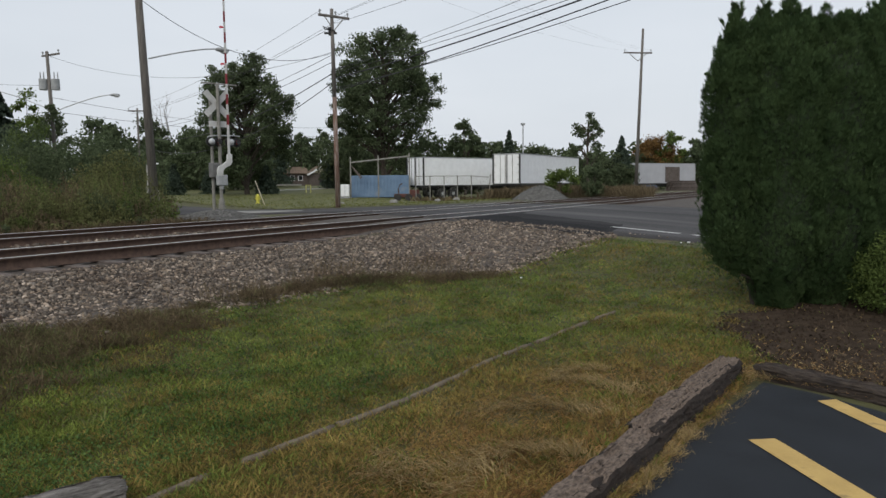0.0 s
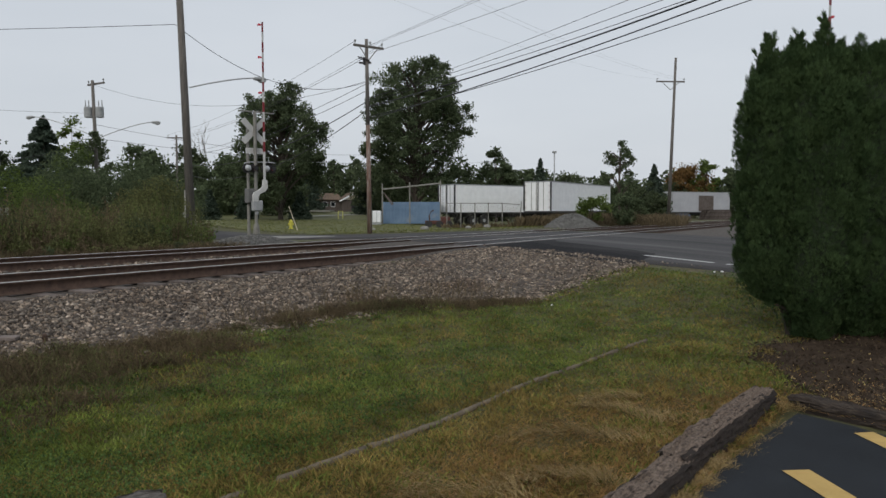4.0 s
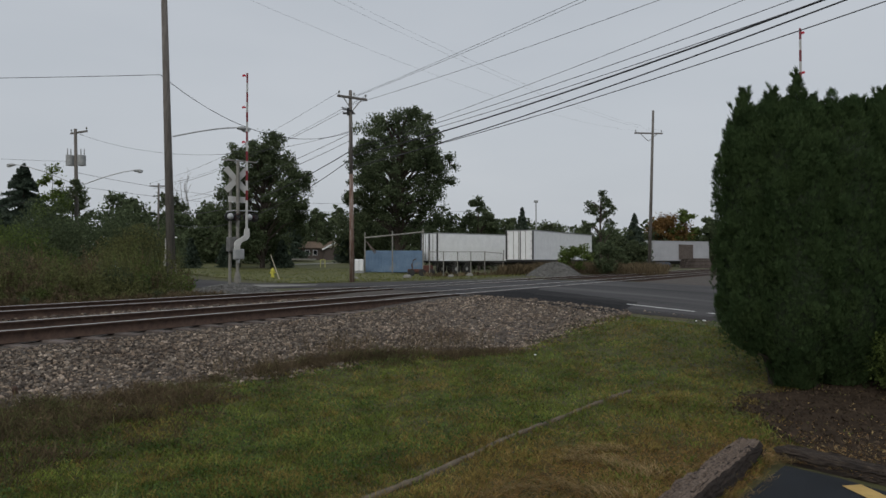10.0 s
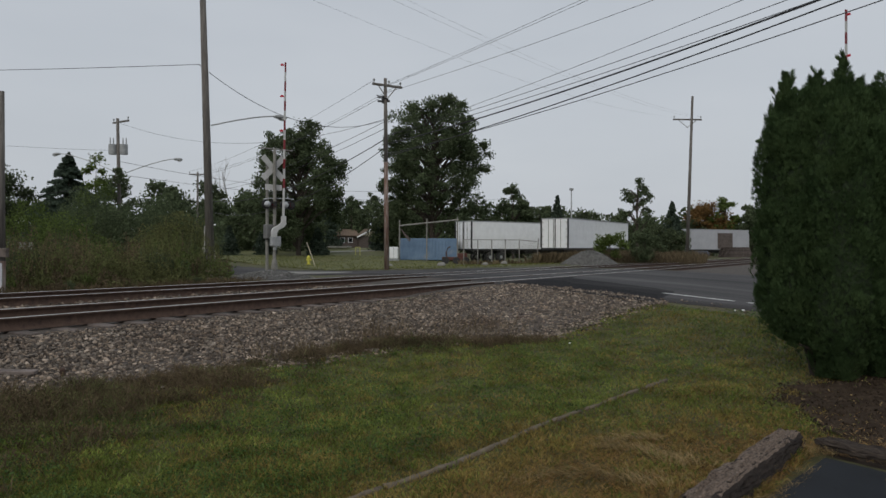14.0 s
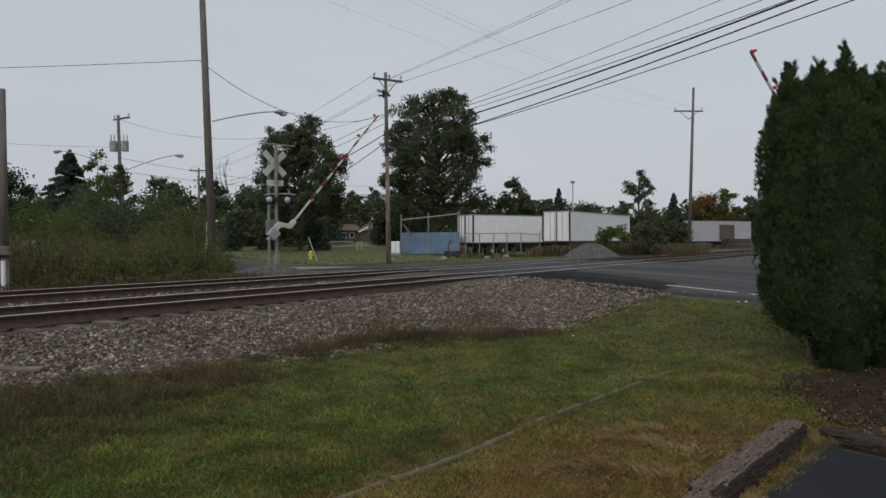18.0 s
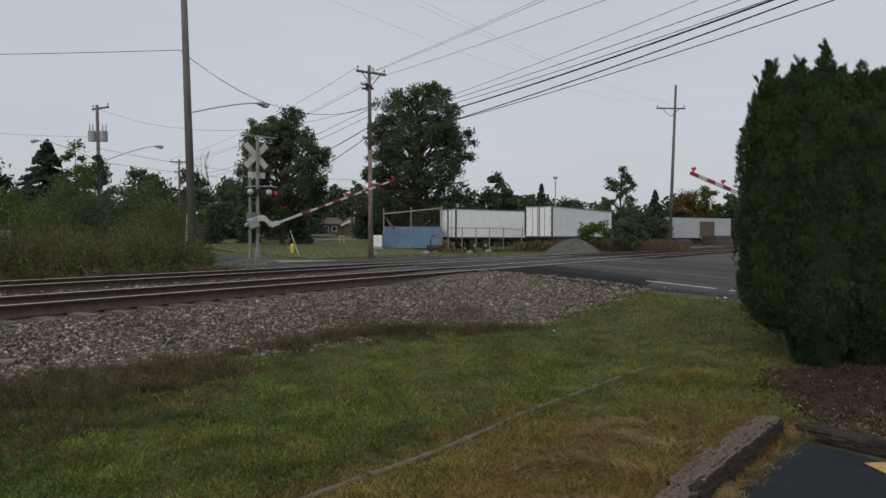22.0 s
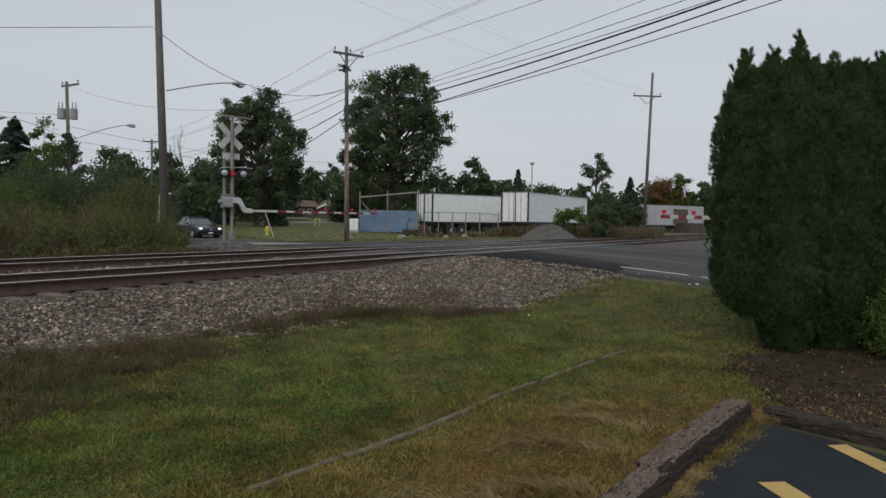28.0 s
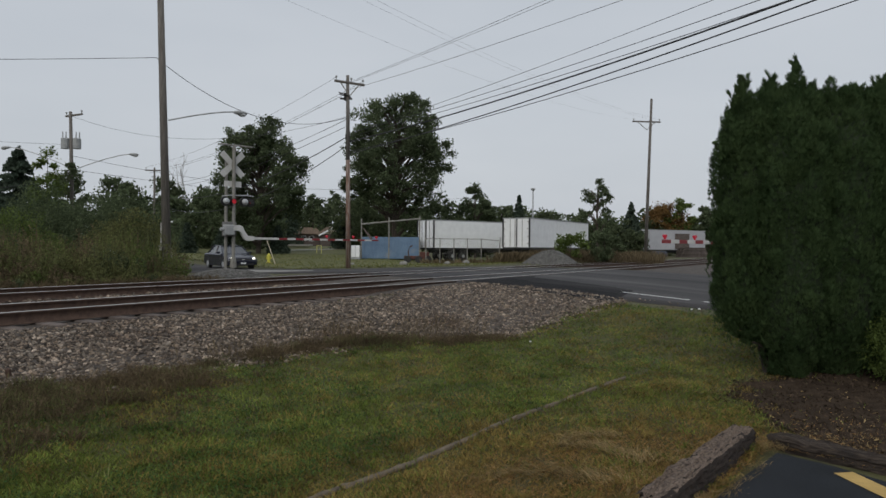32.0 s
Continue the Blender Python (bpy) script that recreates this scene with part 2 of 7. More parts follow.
def foliage(name, low, high, amount=0.4, rough=0.8, thin=0.35, scale=0.8, fine=4):
    """Leaves and blades: thin enough to let some light through."""
    m = material(name, low, high, scale, rough=rough, fine=fine, bump=0.0, vary="island", amount=amount, spec=0.08)
    n, l = m.node_tree.nodes, m.node_tree.links
    b = n["Principled BSDF"]
    through_leaf, both = n.new("ShaderNodeBsdfTranslucent"), n.new("ShaderNodeMixShader")
    both.inputs[0].default_value = thin
    l.new(b.inputs["Base Color"].links[0].from_socket, through_leaf.inputs[0])
    l.new(b.outputs[0], both.inputs[1])
    l.new(through_leaf.outputs[0], both.inputs[2])
    l.new(both.outputs[0], n["Material Output"].inputs[0])
    return m


LEAF = foliage("maple_leaves", (0.060, 0.082, 0.042), (0.122, 0.152, 0.082))
LEAF_DARK = foliage("dark_leaves", (0.052, 0.068, 0.036), (0.100, 0.122, 0.064))
LEAF_LIGHT = foliage("light_green_leaves", (0.073, 0.106, 0.027), (0.138, 0.181, 0.056))
NEEDLE = foliage("spruce_needles", (0.044, 0.064, 0.048), (0.092, 0.120, 0.086))
DARKBARK = material("dark_hedge_bark", (0.020, 0.016, 0.013), (0.055, 0.044, 0.036), 6, rough=0.95, fine=30, bump=0.8)
# Near-black green that carries the shade between the hedge's outer sprays.
CORESHADE = material("core_shade_green", (0.012, 0.020, 0.009), (0.030, 0.046, 0.020), 25, rough=0.95, fine=80, bump=1.0)
CEDAR = foliage("cedar_sprays", (0.034, 0.061, 0.025), (0.074, 0.113, 0.045), 0.25, scale=2.2, fine=14)
AUTUMN = foliage("orange_leaves", (0.13, 0.078, 0.030), (0.22, 0.13, 0.05))
WEED = foliage("weed_leaves", (0.082, 0.094, 0.038), (0.165, 0.166, 0.070), 0.5)
DRYWEED = foliage("dry_brown_weeds", (0.089, 0.069, 0.042), (0.185, 0.144, 0.088), 0.5)
DARKWEED = foliage("dark_withered_weeds", (0.072, 0.054, 0.032), (0.165, 0.126, 0.076), 0.5)
STRAW = foliage("dry_straw", (0.155, 0.086, 0.031), (0.430, 0.250, 0.100), 0.6, scale=2.0, fine=9)
PALESTRAW = foliage("pale_straw", (0.24, 0.170, 0.080), (0.44, 0.33, 0.165), 0.4)
GRASS = foliage("green_grass_blades", (0.062, 0.089, 0.017), (0.228, 0.276, 0.066), 0.6, scale=1.6, fine=9)
CLOVER = foliage("clover_leaves", (0.040, 0.078, 0.022), (0.135, 0.205, 0.070), 0.55, scale=1.6, fine=9)
FARGRASS = foliage("far_lawn_blades", (0.080, 0.090, 0.026), (0.200, 0.205, 0.066), 0.5, scale=0.4, fine=3)
OLDGRASS = foliage("yellowing_grass_blades", (0.108, 0.086, 0.026), (0.347, 0.256, 0.085), 0.55, scale=1.6, fine=9)

# ---- mesh helpers ----


def thing(name, label, category, m=None, group="", kind=""):
    ob = new(name)
    ob.empty_display_size = 0.1
    ob.matrix_world = m or Matrix()
    return tagged(ob, label, category, group, kind)


def part(name, bm, material, parent=None, label="", smooth=False):
    me = bpy.data.meshes.new(name)
    bm.to_mesh(me)
    bm.free()
    me.materials.append(material)
    if smooth:
        for p in me.polygons:
            p.use_smooth = True
    ob = new(name, me)
    ob.parent = parent
    if label:
        ob["label"] = label
    return ob


def sheet(name, verts, faces, material, parent=None, smooth=False):
    """A mesh from arrays: verts (n, 3) and faces (m, k)."""
    verts, faces = np.asarray(verts, np.float32), np.asarray(faces, np.int32)
    me = bpy.data.meshes.new(name)
    k = faces.shape[1]
    me.vertices.add(len(verts))
    me.vertices.foreach_set("co", verts.ravel())
    me.loops.add(faces.size)
    me.loops.foreach_set("vertex_index", faces.ravel())
    me.polygons.add(len(faces))
    me.polygons.foreach_set("loop_start", np.arange(0, faces.size, k, dtype=np.int32))
    if smooth:
        me.polygons.foreach_set("use_smooth", np.ones(len(faces), bool))
    me.update(calc_edges=True)
    me.materials.append(material)
    ob = new(name, me)
    ob.parent = parent
    return ob


def box(bm, c, s, m=None, bevel=0.0):
    r = bmesh.ops.create_cube(bm, size=1.0)
    vs = r["verts"]
    bmesh.ops.scale(bm, vec=s, verts=vs)
    if bevel:
        es = list({e for v in vs for e in v.link_edges})
        vs = list({v for f in bmesh.ops.bevel(bm, geom=es, offset=bevel, segments=1, affect="EDGES")["faces"] for v in f.verts} | {v for v in vs if v.is_valid})
    if m is not None:
        bmesh.ops.transform(bm, matrix=m, verts=vs)
    bmesh.ops.translate(bm, vec=c, verts=vs)
    return vs


def tube(bm, a, b, r0, r1=None, seg=8):
    a, b = Vector(a), Vector(b)
    r1 = r0 if r1 is None else r1
    turn = (b - a).to_track_quat("Z", "Y").to_matrix().to_4x4()
    return bmesh.ops.create_cone(bm, cap_ends=True, segments=seg, radius1=max(r0, 1e-4), radius2=max(r1, 1e-4), depth=(b - a).length,
                                 matrix=Matrix.Translation((a + b) / 2) @ turn)["verts"]


def pipe(bm, pts, r, seg=6):
    hose(bm, pts, [r] * len(pts), seg)


def hose(bm, pts, radii, seg=8):
    """One bent tube through the points."""
    rings = []
    for i, p in enumerate(pts):
        d = (Vector(pts[min(i + 1, len(pts) - 1)]) - Vector(pts[max(i - 1, 0)])).normalized()
        u = d.orthogonal().normalized() if abs(d.z) > 0.9 else d.cross(Vector((0, 0, 1))).normalized()
        v = d.cross(u)
        rings.append([bm.verts.new(Vector(p) + (u * math.cos(6.2832 * k / seg) + v * math.sin(6.2832 * k / seg)) * radii[i]) for k in range(seg)])
    for r, s in zip(rings[:-1], rings[1:]):
        for k in range(seg):
            bm.faces.new((r[k], r[(k + 1) % seg], s[(k + 1) % seg], s[k]))
    bm.faces.new(rings[0][::-1])
    bm.faces.new(rings[-1])


def ball(bm, c, r, squash=(1, 1, 1), u=10, v=7):
    vs = bmesh.ops.create_uvsphere(bm, u_segments=u, v_segments=v, radius=r)["verts"]
    bmesh.ops.scale(bm, vec=squash, verts=vs)
    bmesh.ops.translate(bm, vec=c, verts=vs)
    return vs


# ---- the plan: rails, road and the lie of the land ----
ALONG = np.array((0.562, 0.827))    # along the rails
ACROSS = np.array((-0.827, 0.562))  # from the grass over the rails
ROADWAY = np.array((0.53, -0.848))  # along the road, towards the grass
ASIDE = np.array((0.848, 0.53))     # across the road
RAILS = (10.5, 12.0, 14.55, 16.05)
RAIL_TOP = 0.56


def on_track(s, d, z=0.0):
    p = ALONG * s + ACROSS * d
    return (float(p[0]), float(p[1]), z)


def on_road(w, q, z=0.0):
    p = ROADWAY * w + ASIDE * q
    return (float(p[0]), float(p[1]), z)


def blend(a, b, x):
    t = np.clip((x - a) / (b - a), 0, 1)
    return t * t * (3 - 2 * t)


def road_height(d):
    return np.interp(d, (-40, -4, 2, 6, 9, 18, 23, 32, 60), (0.0, 0.16, 0.32, 0.47, 0.54, 0.54, 0.38, 0.13, 0.13))


def land(x, y):
    d, q = x * ACROSS[0] + y * ACROSS[1], x * ASIDE[0] + y * ASIDE[1]
    z = np.interp(d, (-60, 6.0, 7.2, 9.9, 17.2, 19, 21.5, 29, 60, 90), (0.0, 0.0, 0.05, 0.33, 0.36, 0.42, 0.46, 0.18, 0.26, 0.36))
    z = z + np.interp(y, (54, 68, 76, 96, 130), (0.0, 0.34, 0.60, 1.15, 1.25)) * (1 - blend(-5.0, 4.0, x - 0.05 * (y - 60)))
    w = blend(6.8, 11.5, q) * (1 - blend(27, 32, q)) * (1 - blend(23, 27, d) * blend(13.5, 16, q))
    bumps = np.sin(x * 2.1 + y * 0.7) * np.sin(y * 1.7 - x * 0.5) * 0.014 + np.sin(x * 5.3) * np.sin(y * 4.7) * 0.006
    return z + (road_height(d) - 0.05 - z) * w + bumps * (y < 30) * (1 - w)


def ground_at(x, y):
    return float(land(np.array(float(x)), np.array(float(y))))


def waves(x, y, k):
    return np.sin(x * 1.3 * k + 1.7 * np.sin(y * 0.9 * k)) * np.sin(y * 1.1 * k - 1.3 * np.sin(x * 0.7 * k))


def toe(s):
    """Where the ballast ends in the grass."""
    return np.interp(s, (-60, 4, 9.0, 10.6, 14, 60), (6.9, 6.9, 6.5, 5.0, 4.6, 4.6))


def build_ground():
    def ticks(lo, hi, fine_step, far):
        inner = np.arange(lo, hi + 1e-6, fine_step)
        steps = fine_step * 1.25 ** np.arange(1, 40)
        up = hi + np.cumsum(steps)
        dn = lo - np.cumsum(steps)
        return np.concatenate((dn[dn > -far][::-1], inner, up[up < far]))
    xs, ys = ticks(-14, 20, 0.3, 1800), ticks(0, 40, 0.3, 1800)
    gx, gy = np.meshgrid(xs, ys)
    gz = land(gx, gy)
    lot = blend(-0.6, 0.5, (gx * 0.75 - gy * 0.66) + 1.6)
    gz = gz - 0.03 * lot
    d = gx * ACROSS[0] + gy * ACROSS[1]
    v = np.stack((gx, gy, gz), -1).reshape(-1, 3)
    nx, ny = len(xs), len(ys)
    i = np.arange((ny - 1) * nx).reshape(ny - 1, nx)[:, :-1].ravel()
    f = np.stack((i, i + 1, i + nx + 1, i + nx), -1)
    return tagged(sheet("ground", v, f, SOIL, smooth=True), "uneven grassy ground with bare brown patches", "ground", kind="structure")


build_ground()


def strip(name, material, ws, edges, height, label, category, kind="structure"):
    """A paved strip with thickness: ws along it, edges(w) its two sides, height(x, y)."""
    v, f = [], []
    n = 13
    for w in ws:
        lo, hi = edges(w)
        for k in range(n):
            q = lo + (hi - lo) * k / (n - 1)
            x, y, _ = on_road(w, q)
            v.append((x, y, height(x, y)))
        for q in (hi + 0.05, lo - 0.05):
            x, y, _ = on_road(w, q)
            v.append((x, y, height(x, y) - 0.25))
    row = n + 2
    for i in range(len(ws) - 1):
        for k in range(row):
            a, b = i * row + k, i * row + (k + 1) % row
            f.append((a, b, b + row, a + row))
    return tagged(sheet(name, v, f, material), label, category, kind=kind)


def road_z(x, y):
    return float(road_height(x * ACROSS[0] + y * ACROSS[1]))


def road_edges(w):
    p = ROADWAY * w + ASIDE * 13
    d = float(p @ ACROSS)
    flare = np.interp(d, (-6, 3, 5.5, 9.5, 11, 16, 19, 25, 40), (13.0, 12.7, 12.0, 11.9, 12.6, 12.6, 10.4, 8.8, 8.5))
    right = np.interp(d, (-6, 4, 8, 18, 21, 24, 27, 40), (21.6, 21.6, 26, 26, 22, 16.8, 15.2, 15.2))
    return float(flare), float(right)


strip("road", ASPHALT, np.concatenate((np.arange(-420, -60, 12.0), np.arange(-60, 40, 0.6))), road_edges, road_z, "worn grey asphalt road over the level crossing", "road")


def rail(d, s0, s1):
    """One rail: head, web and foot, in sections."""
    prof = [(-0.075, -0.185), (0.075, -0.185), (0.075, -0.172), (0.012, -0.155), (0.010, -0.045), (0.037, -0.03), (0.037, -0.004), (0.033, 0.0), (-0.033, 0.0), (-0.037, -0.004), (-0.037, -0.03), (-0.010, -0.045), (-0.012, -0.155), (-0.075, -0.172)]
    ss = np.arange(s0, s1 + 0.01, 6.0)
    v = [on_track(s, d + a, RAIL_TOP + b) for s in ss for a, b in prof]
    n = len(prof)
    f = [(i * n + k, i * n + (k + 1) % n, (i + 1) * n + (k + 1) % n, (i + 1) * n + k) for i in range(len(ss) - 1) for k in range(n)]
    ob = sheet("rail", v, f, RUST)
    ob.data.materials.append(STEEL)
    for i, p in enumerate(ob.data.polygons):
        if i % n in (7, 8):
            p.material_index = 1
    return tagged(ob, "rusty steel rail with a bright worn head", "rail", "rails of the tracks", "structure")


for d in RAILS:
    rail(d, -60, 420)


def bed_height(s, d):
    """The top of the ballast."""
    t = toe(s)
    near = np.clip((d - t) / (9.7 - t), 0, 1)
    z = -0.03 + near ** 0.85 * 0.37
    z = np.where(d > 16.9, 0.34 - (d - 16.9) * 0.06, z)
    return np.where((d > 9.7) & (d <= 16.9), 0.34, z)


def meet_road(z, d, q):
    """The ballast heaped up to the edge of the asphalt."""
    k = blend(10.0, 11.4, q) * (1 - blend(9.4, 10.2, d))
    return z + np.maximum(0.0, road_height(d) - 0.02 - z) * k


def build_ballast():
    ss, ds = np.concatenate((np.arange(-30, 26, 0.3), np.arange(26, 300, 6.0))), np.concatenate((np.arange(0, 1.001, 0.05),))
    v = []
    for s in ss:
        lo, hi = float(toe(s)), 18.6
        for k in ds:
            d = lo + (hi - lo) * k
            x, y, _ = on_track(s, d)
            g = ground_at(x, y)
            z = float(bed_height(np.array(s), np.array(d)))
            q = x * ASIDE[0] + y * ASIDE[1]
            if 12.3 < q < 23 or (11.5 < q and d > 9.8):
                z = min(z, road_z(x, y) - 0.12)
            else:
                z = float(meet_road(z, d, q))
            v.append((x, y, max(z, g - 0.02 if k in (0.0, 1.0) else g + 0.01)))
    n = len(ds)
    f = [(i * n + k, (i + 1) * n + k, (i + 1) * n + k + 1, i * n + k + 1) for i in range(len(ss) - 1) for k in range(n - 1)]
    return tagged(sheet("ballast_bed", v, f, GRAVEL, smooth=True), "grey crushed stone ballast bed under the tracks", "ballast", kind="structure")


build_ballast()


def stones(name, centres, sizes, material, label, category, seed=3):
    """Loose angular stones in one mesh: a warped cube each."""
    rng = np.random.default_rng(seed)
    n = len(centres)
    octa = np.array([(1, 0, 0), (-1, 0, 0), (0, 1, 0), (0, -1, 0), (0, 0, 1), (0, 0, -1)], np.float32)
    faces = np.array([(0, 2, 4), (2, 1, 4), (1, 3, 4), (3, 0, 4), (2, 0, 5), (1, 2, 5), (3, 1, 5), (0, 3, 5)])
    v = octa[None] * (0.7 + 0.6 * rng.random((n, 6, 3))) + rng.normal(size=(n, 6, 3)) * 0.16
    v *= (0.7 + 0.6 * rng.random((n, 1, 3))) * sizes[:, None, None] * 0.62
    a, b = rng.random(n) * 6.28, rng.random(n) * 6.28
    ca, sa, cb, sb = np.cos(a), np.sin(a), np.cos(b), np.sin(b)
    x, y, z = v[..., 0], v[..., 1], v[..., 2]
    y, z = y * cb[:, None] - z * sb[:, None], y * sb[:, None] + z * cb[:, None]
    x, y = x * ca[:, None] - y * sa[:, None], x * sa[:, None] + y * ca[:, None]
    v = np.stack((x, y, z * 0.72), -1) + centres[:, None]
    f = (faces[None] + (np.arange(n) * 6)[:, None, None]).reshape(-1, 3)
    return tagged(sheet(name, v.reshape(-1, 3), f, material), label, category, kind="stuff")


def scatter_ballast():
    rng = np.random.default_rng(11)
    n = 76000
    s = 0.5 + rng.random(n) ** 1.25 * 25.5
    k = rng.random(n)
    d = toe(s) - 0.25 + k * (10.35 - toe(s))
    keep = rng.random(n) < np.where(d < toe(s), 0.35, 1.0)
    s, d = s[keep], d[keep]
    x, y = ALONG[0] * s + ACROSS[0] * d, ALONG[1] * s + ACROSS[1] * d
    q = x * ASIDE[0] + y * ASIDE[1]
    keep = (q < 12.0 + 0.25 * waves(x, y, 2.2) + (rng.random(len(q)) ** 3) * 0.45) & ((d < 9.75) | (rng.random(len(q)) < 0.3))
    s, d, x, y = s[keep], d[keep], x[keep], y[keep]
    over = x * ASIDE[0] + y * ASIDE[1] > np.interp(d, (3, 5.5, 9.5, 11), (12.7, 12.0, 11.9, 12.6)) - 0.03
    z = np.maximum(np.maximum(meet_road(bed_height(s, d), d, x * ASIDE[0] + y * ASIDE[1]), land(x, y)), np.where(over, road_height(d), -1)) + 0.01
    size = (0.021 + rng.random(len(s)) ** 2.6 * 0.046) * np.interp(s, (4, 20), (1, 1.4))
    c = np.stack((x, y, z), -1)
    stones("ballast_stones", c, size, STONE, "loose grey and tan crushed stones beside the rails", "gravel")
    n = 7000
    s, d = -10 + rng.random(n) * 30, 12.1 + rng.random(n) * 2.3
    x, y = ALONG[0] * s + ACROSS[0] * d, ALONG[1] * s + ACROSS[1] * d
    keep = x * ASIDE[0] + y * ASIDE[1] < 12.4
    c = np.stack((x, y, 0.355 + rng.random(n) * 0.06), -1)[keep]
    stones("ballast_between_tracks", c, 0.05 + rng.random(len(c)) * 0.05, STONE, "loose grey crushed stones heaped between the two tracks", "gravel", 5)


scatter_ballast()


def build_ties():
    bed = thing("track_ties", "rows of weathered wooden ties under the rails", "railway ties", kind="structure")
    bm = bmesh.new()
    box(bm, (0, 0, 0), (2.6, 0.22, 0.18), bevel=0.012)
    first = part("tie", bm, TIE, bed)
    rng = random.Random(5)
    placed = 0
    for d, s0, s1 in ((11.25, -9.0, 19.5), (15.3, -9.0, 22.5)):
        s = s0
        while s < s1:
            x, y, _ = on_track(s, d)
            if x * ASIDE[0] + y * ASIDE[1] < 12.2:
                ob = first if placed == 0 else new("tie", first.data)
                ob.parent = bed
                ob.matrix_local = pose(x, y, 0.285 + rng.uniform(-0.01, 0.008), 0, 0, 145.8 + rng.uniform(-1.5, 1.5))
                placed += 1
            s += 0.55 + rng.uniform(-0.03, 0.03)


build_ties()


def lot():
    """The sealed parking lot, its yellow lines and the old timbers round it."""
    v = [(2.83, 5.17), (1.98, 4.30), (1.20, 3.36), (-0.4, 1.4), (-4.0, -3.0), (-4, -9), (16, -9), (9.0, -4.0), (3.9, 3.0), (3.06, 4.85)]
    bm = bmesh.new()
    top = [bm.verts.new((x, y, 0.012)) for x, y in v]
    low = [bm.verts.new((x, y, -0.25)) for x, y in v]
    bm.faces.new(top)
    for i in range(len(v)):
        bm.faces.new((top[i], low[i], low[(i + 1) % len(v)], top[(i + 1) % len(v)]))
    slab = part("parking_lot", bm, SEAL)
    tagged(slab, "dark sealed asphalt parking lot with yellow stripes", "parking lot", kind="structure")
    for pts in (((2.11, 4.00), (2.28, 4.01), (2.39, 2.57), (2.23, 2.57)), ((2.96, 4.68), (3.11, 4.70), (3.20, 3.27), (3.04, 3.27))):
        bm = bmesh.new()
        bm.faces.new([bm.verts.new((x, y, 0.017)) for x, y in pts])
        part("painted_line", bm, YELLOW, slab, "worn yellow painted line")


lot()


def timber(a, b, z, width, height, label, seed, wood=None):
    """A rotten railway sleeper laid as an edging: rough, split along the grain, with broken ends."""
    a, b = Vector((*a, z)), Vector((*b, z))
    length = (b - a).length
    nx, m = int(length * 70), 46
    w, h, r = width / 2, height, 0.05
    ring, run = [], 2 * h + width
    for k in range(m):
        c = run * k / (m - 1)
        if c < h:
            p, q, n = -w, c, (-1, 0)
        elif c < h + width:
            p, q, n = c - h - w, h, (0, 1)
        else:
            p, q, n = w, run - c, (1, 0)
        corner = max(0.0, 1 - min(abs(c - h), abs(c - h - width)) / r)
        ring.append((p, q, n, c, corner))
    def surface(x, p, q, n, c, corner):
        edge = min(x, length - x)
        ragged = 0.05 * noise.noise(Vector((c * 30, seed, x > 1)))
        out = 0.010 * noise.noise(Vector((x * 3.4, c * 60, seed))) + 0.007 * noise.noise(Vector((x * 26, c * 110, seed + 3)))
        out += 0.020 * noise.noise(Vector((x * 1.7, c * 6, seed + 7))) + 0.012 * noise.noise(Vector((x * 9, c * 22, seed + 9))) - 0.10 * max(0.0, q / height - 0.55) ** 2 * abs(n[0]) - 0.030 * corner * corner
        out -= 0.16 * max(0.0, 0.10 - abs(noise.noise(Vector((x * 1.3, c * 26, seed + 5)))))
        out -= 0.055 * max(0.0, noise.noise(Vector((x * 5.2, c * 9, seed + 11))) - 0.25)
        out -= 0.06 * max(0.0, 1 - edge / 0.10) * abs(noise.noise(Vector((c * 40, seed + 2, 0))))
        return (x + ragged * max(0.0, 1 - edge / 0.12) * (1 if x < length / 2 else -1), p + n[0] * out, q + n[1] * out)

    d = b - a
    t = thing("landscape_timber", label, "timber", Matrix.Translation(a) @ Matrix.Rotation(math.atan2(d.y, d.x), 4, "Z"), "timbers edging the parking lot")
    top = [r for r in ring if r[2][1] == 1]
    # Beam sides carry creosote plus painted shadow; the upper face is bleached.
    for name, sides, lift, wood in (("beam", ring, 0.0, CREOSOTE_SHADE if wood is None else wood), ("bleached_crust", top, 0.004, TIMBER if wood is None else wood)):
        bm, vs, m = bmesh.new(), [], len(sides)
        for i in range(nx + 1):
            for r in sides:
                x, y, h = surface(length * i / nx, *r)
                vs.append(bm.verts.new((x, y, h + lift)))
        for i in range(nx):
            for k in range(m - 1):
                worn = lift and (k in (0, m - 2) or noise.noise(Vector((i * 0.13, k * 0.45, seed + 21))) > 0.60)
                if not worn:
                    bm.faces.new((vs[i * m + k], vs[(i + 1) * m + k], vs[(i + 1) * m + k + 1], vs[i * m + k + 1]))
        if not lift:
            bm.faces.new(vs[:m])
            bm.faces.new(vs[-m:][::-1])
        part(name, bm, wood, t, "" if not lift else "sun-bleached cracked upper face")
    return t


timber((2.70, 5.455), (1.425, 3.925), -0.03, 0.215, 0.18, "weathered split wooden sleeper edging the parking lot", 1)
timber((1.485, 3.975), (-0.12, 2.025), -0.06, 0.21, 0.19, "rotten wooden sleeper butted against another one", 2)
timber((2.98, 5.50), (4.6, 3.1), -0.085, 0.20, 0.16, "dark sunken wooden sleeper half covered by mulch", 3, DARKTIMBER)
timber((-1.36, 3.52), (-3.0, 2.4), -0.05, 0.20, 0.17, "grey cracked wooden sleeper end in the grass", 4, GREYTIMBER)

# ---- poles and wires ----


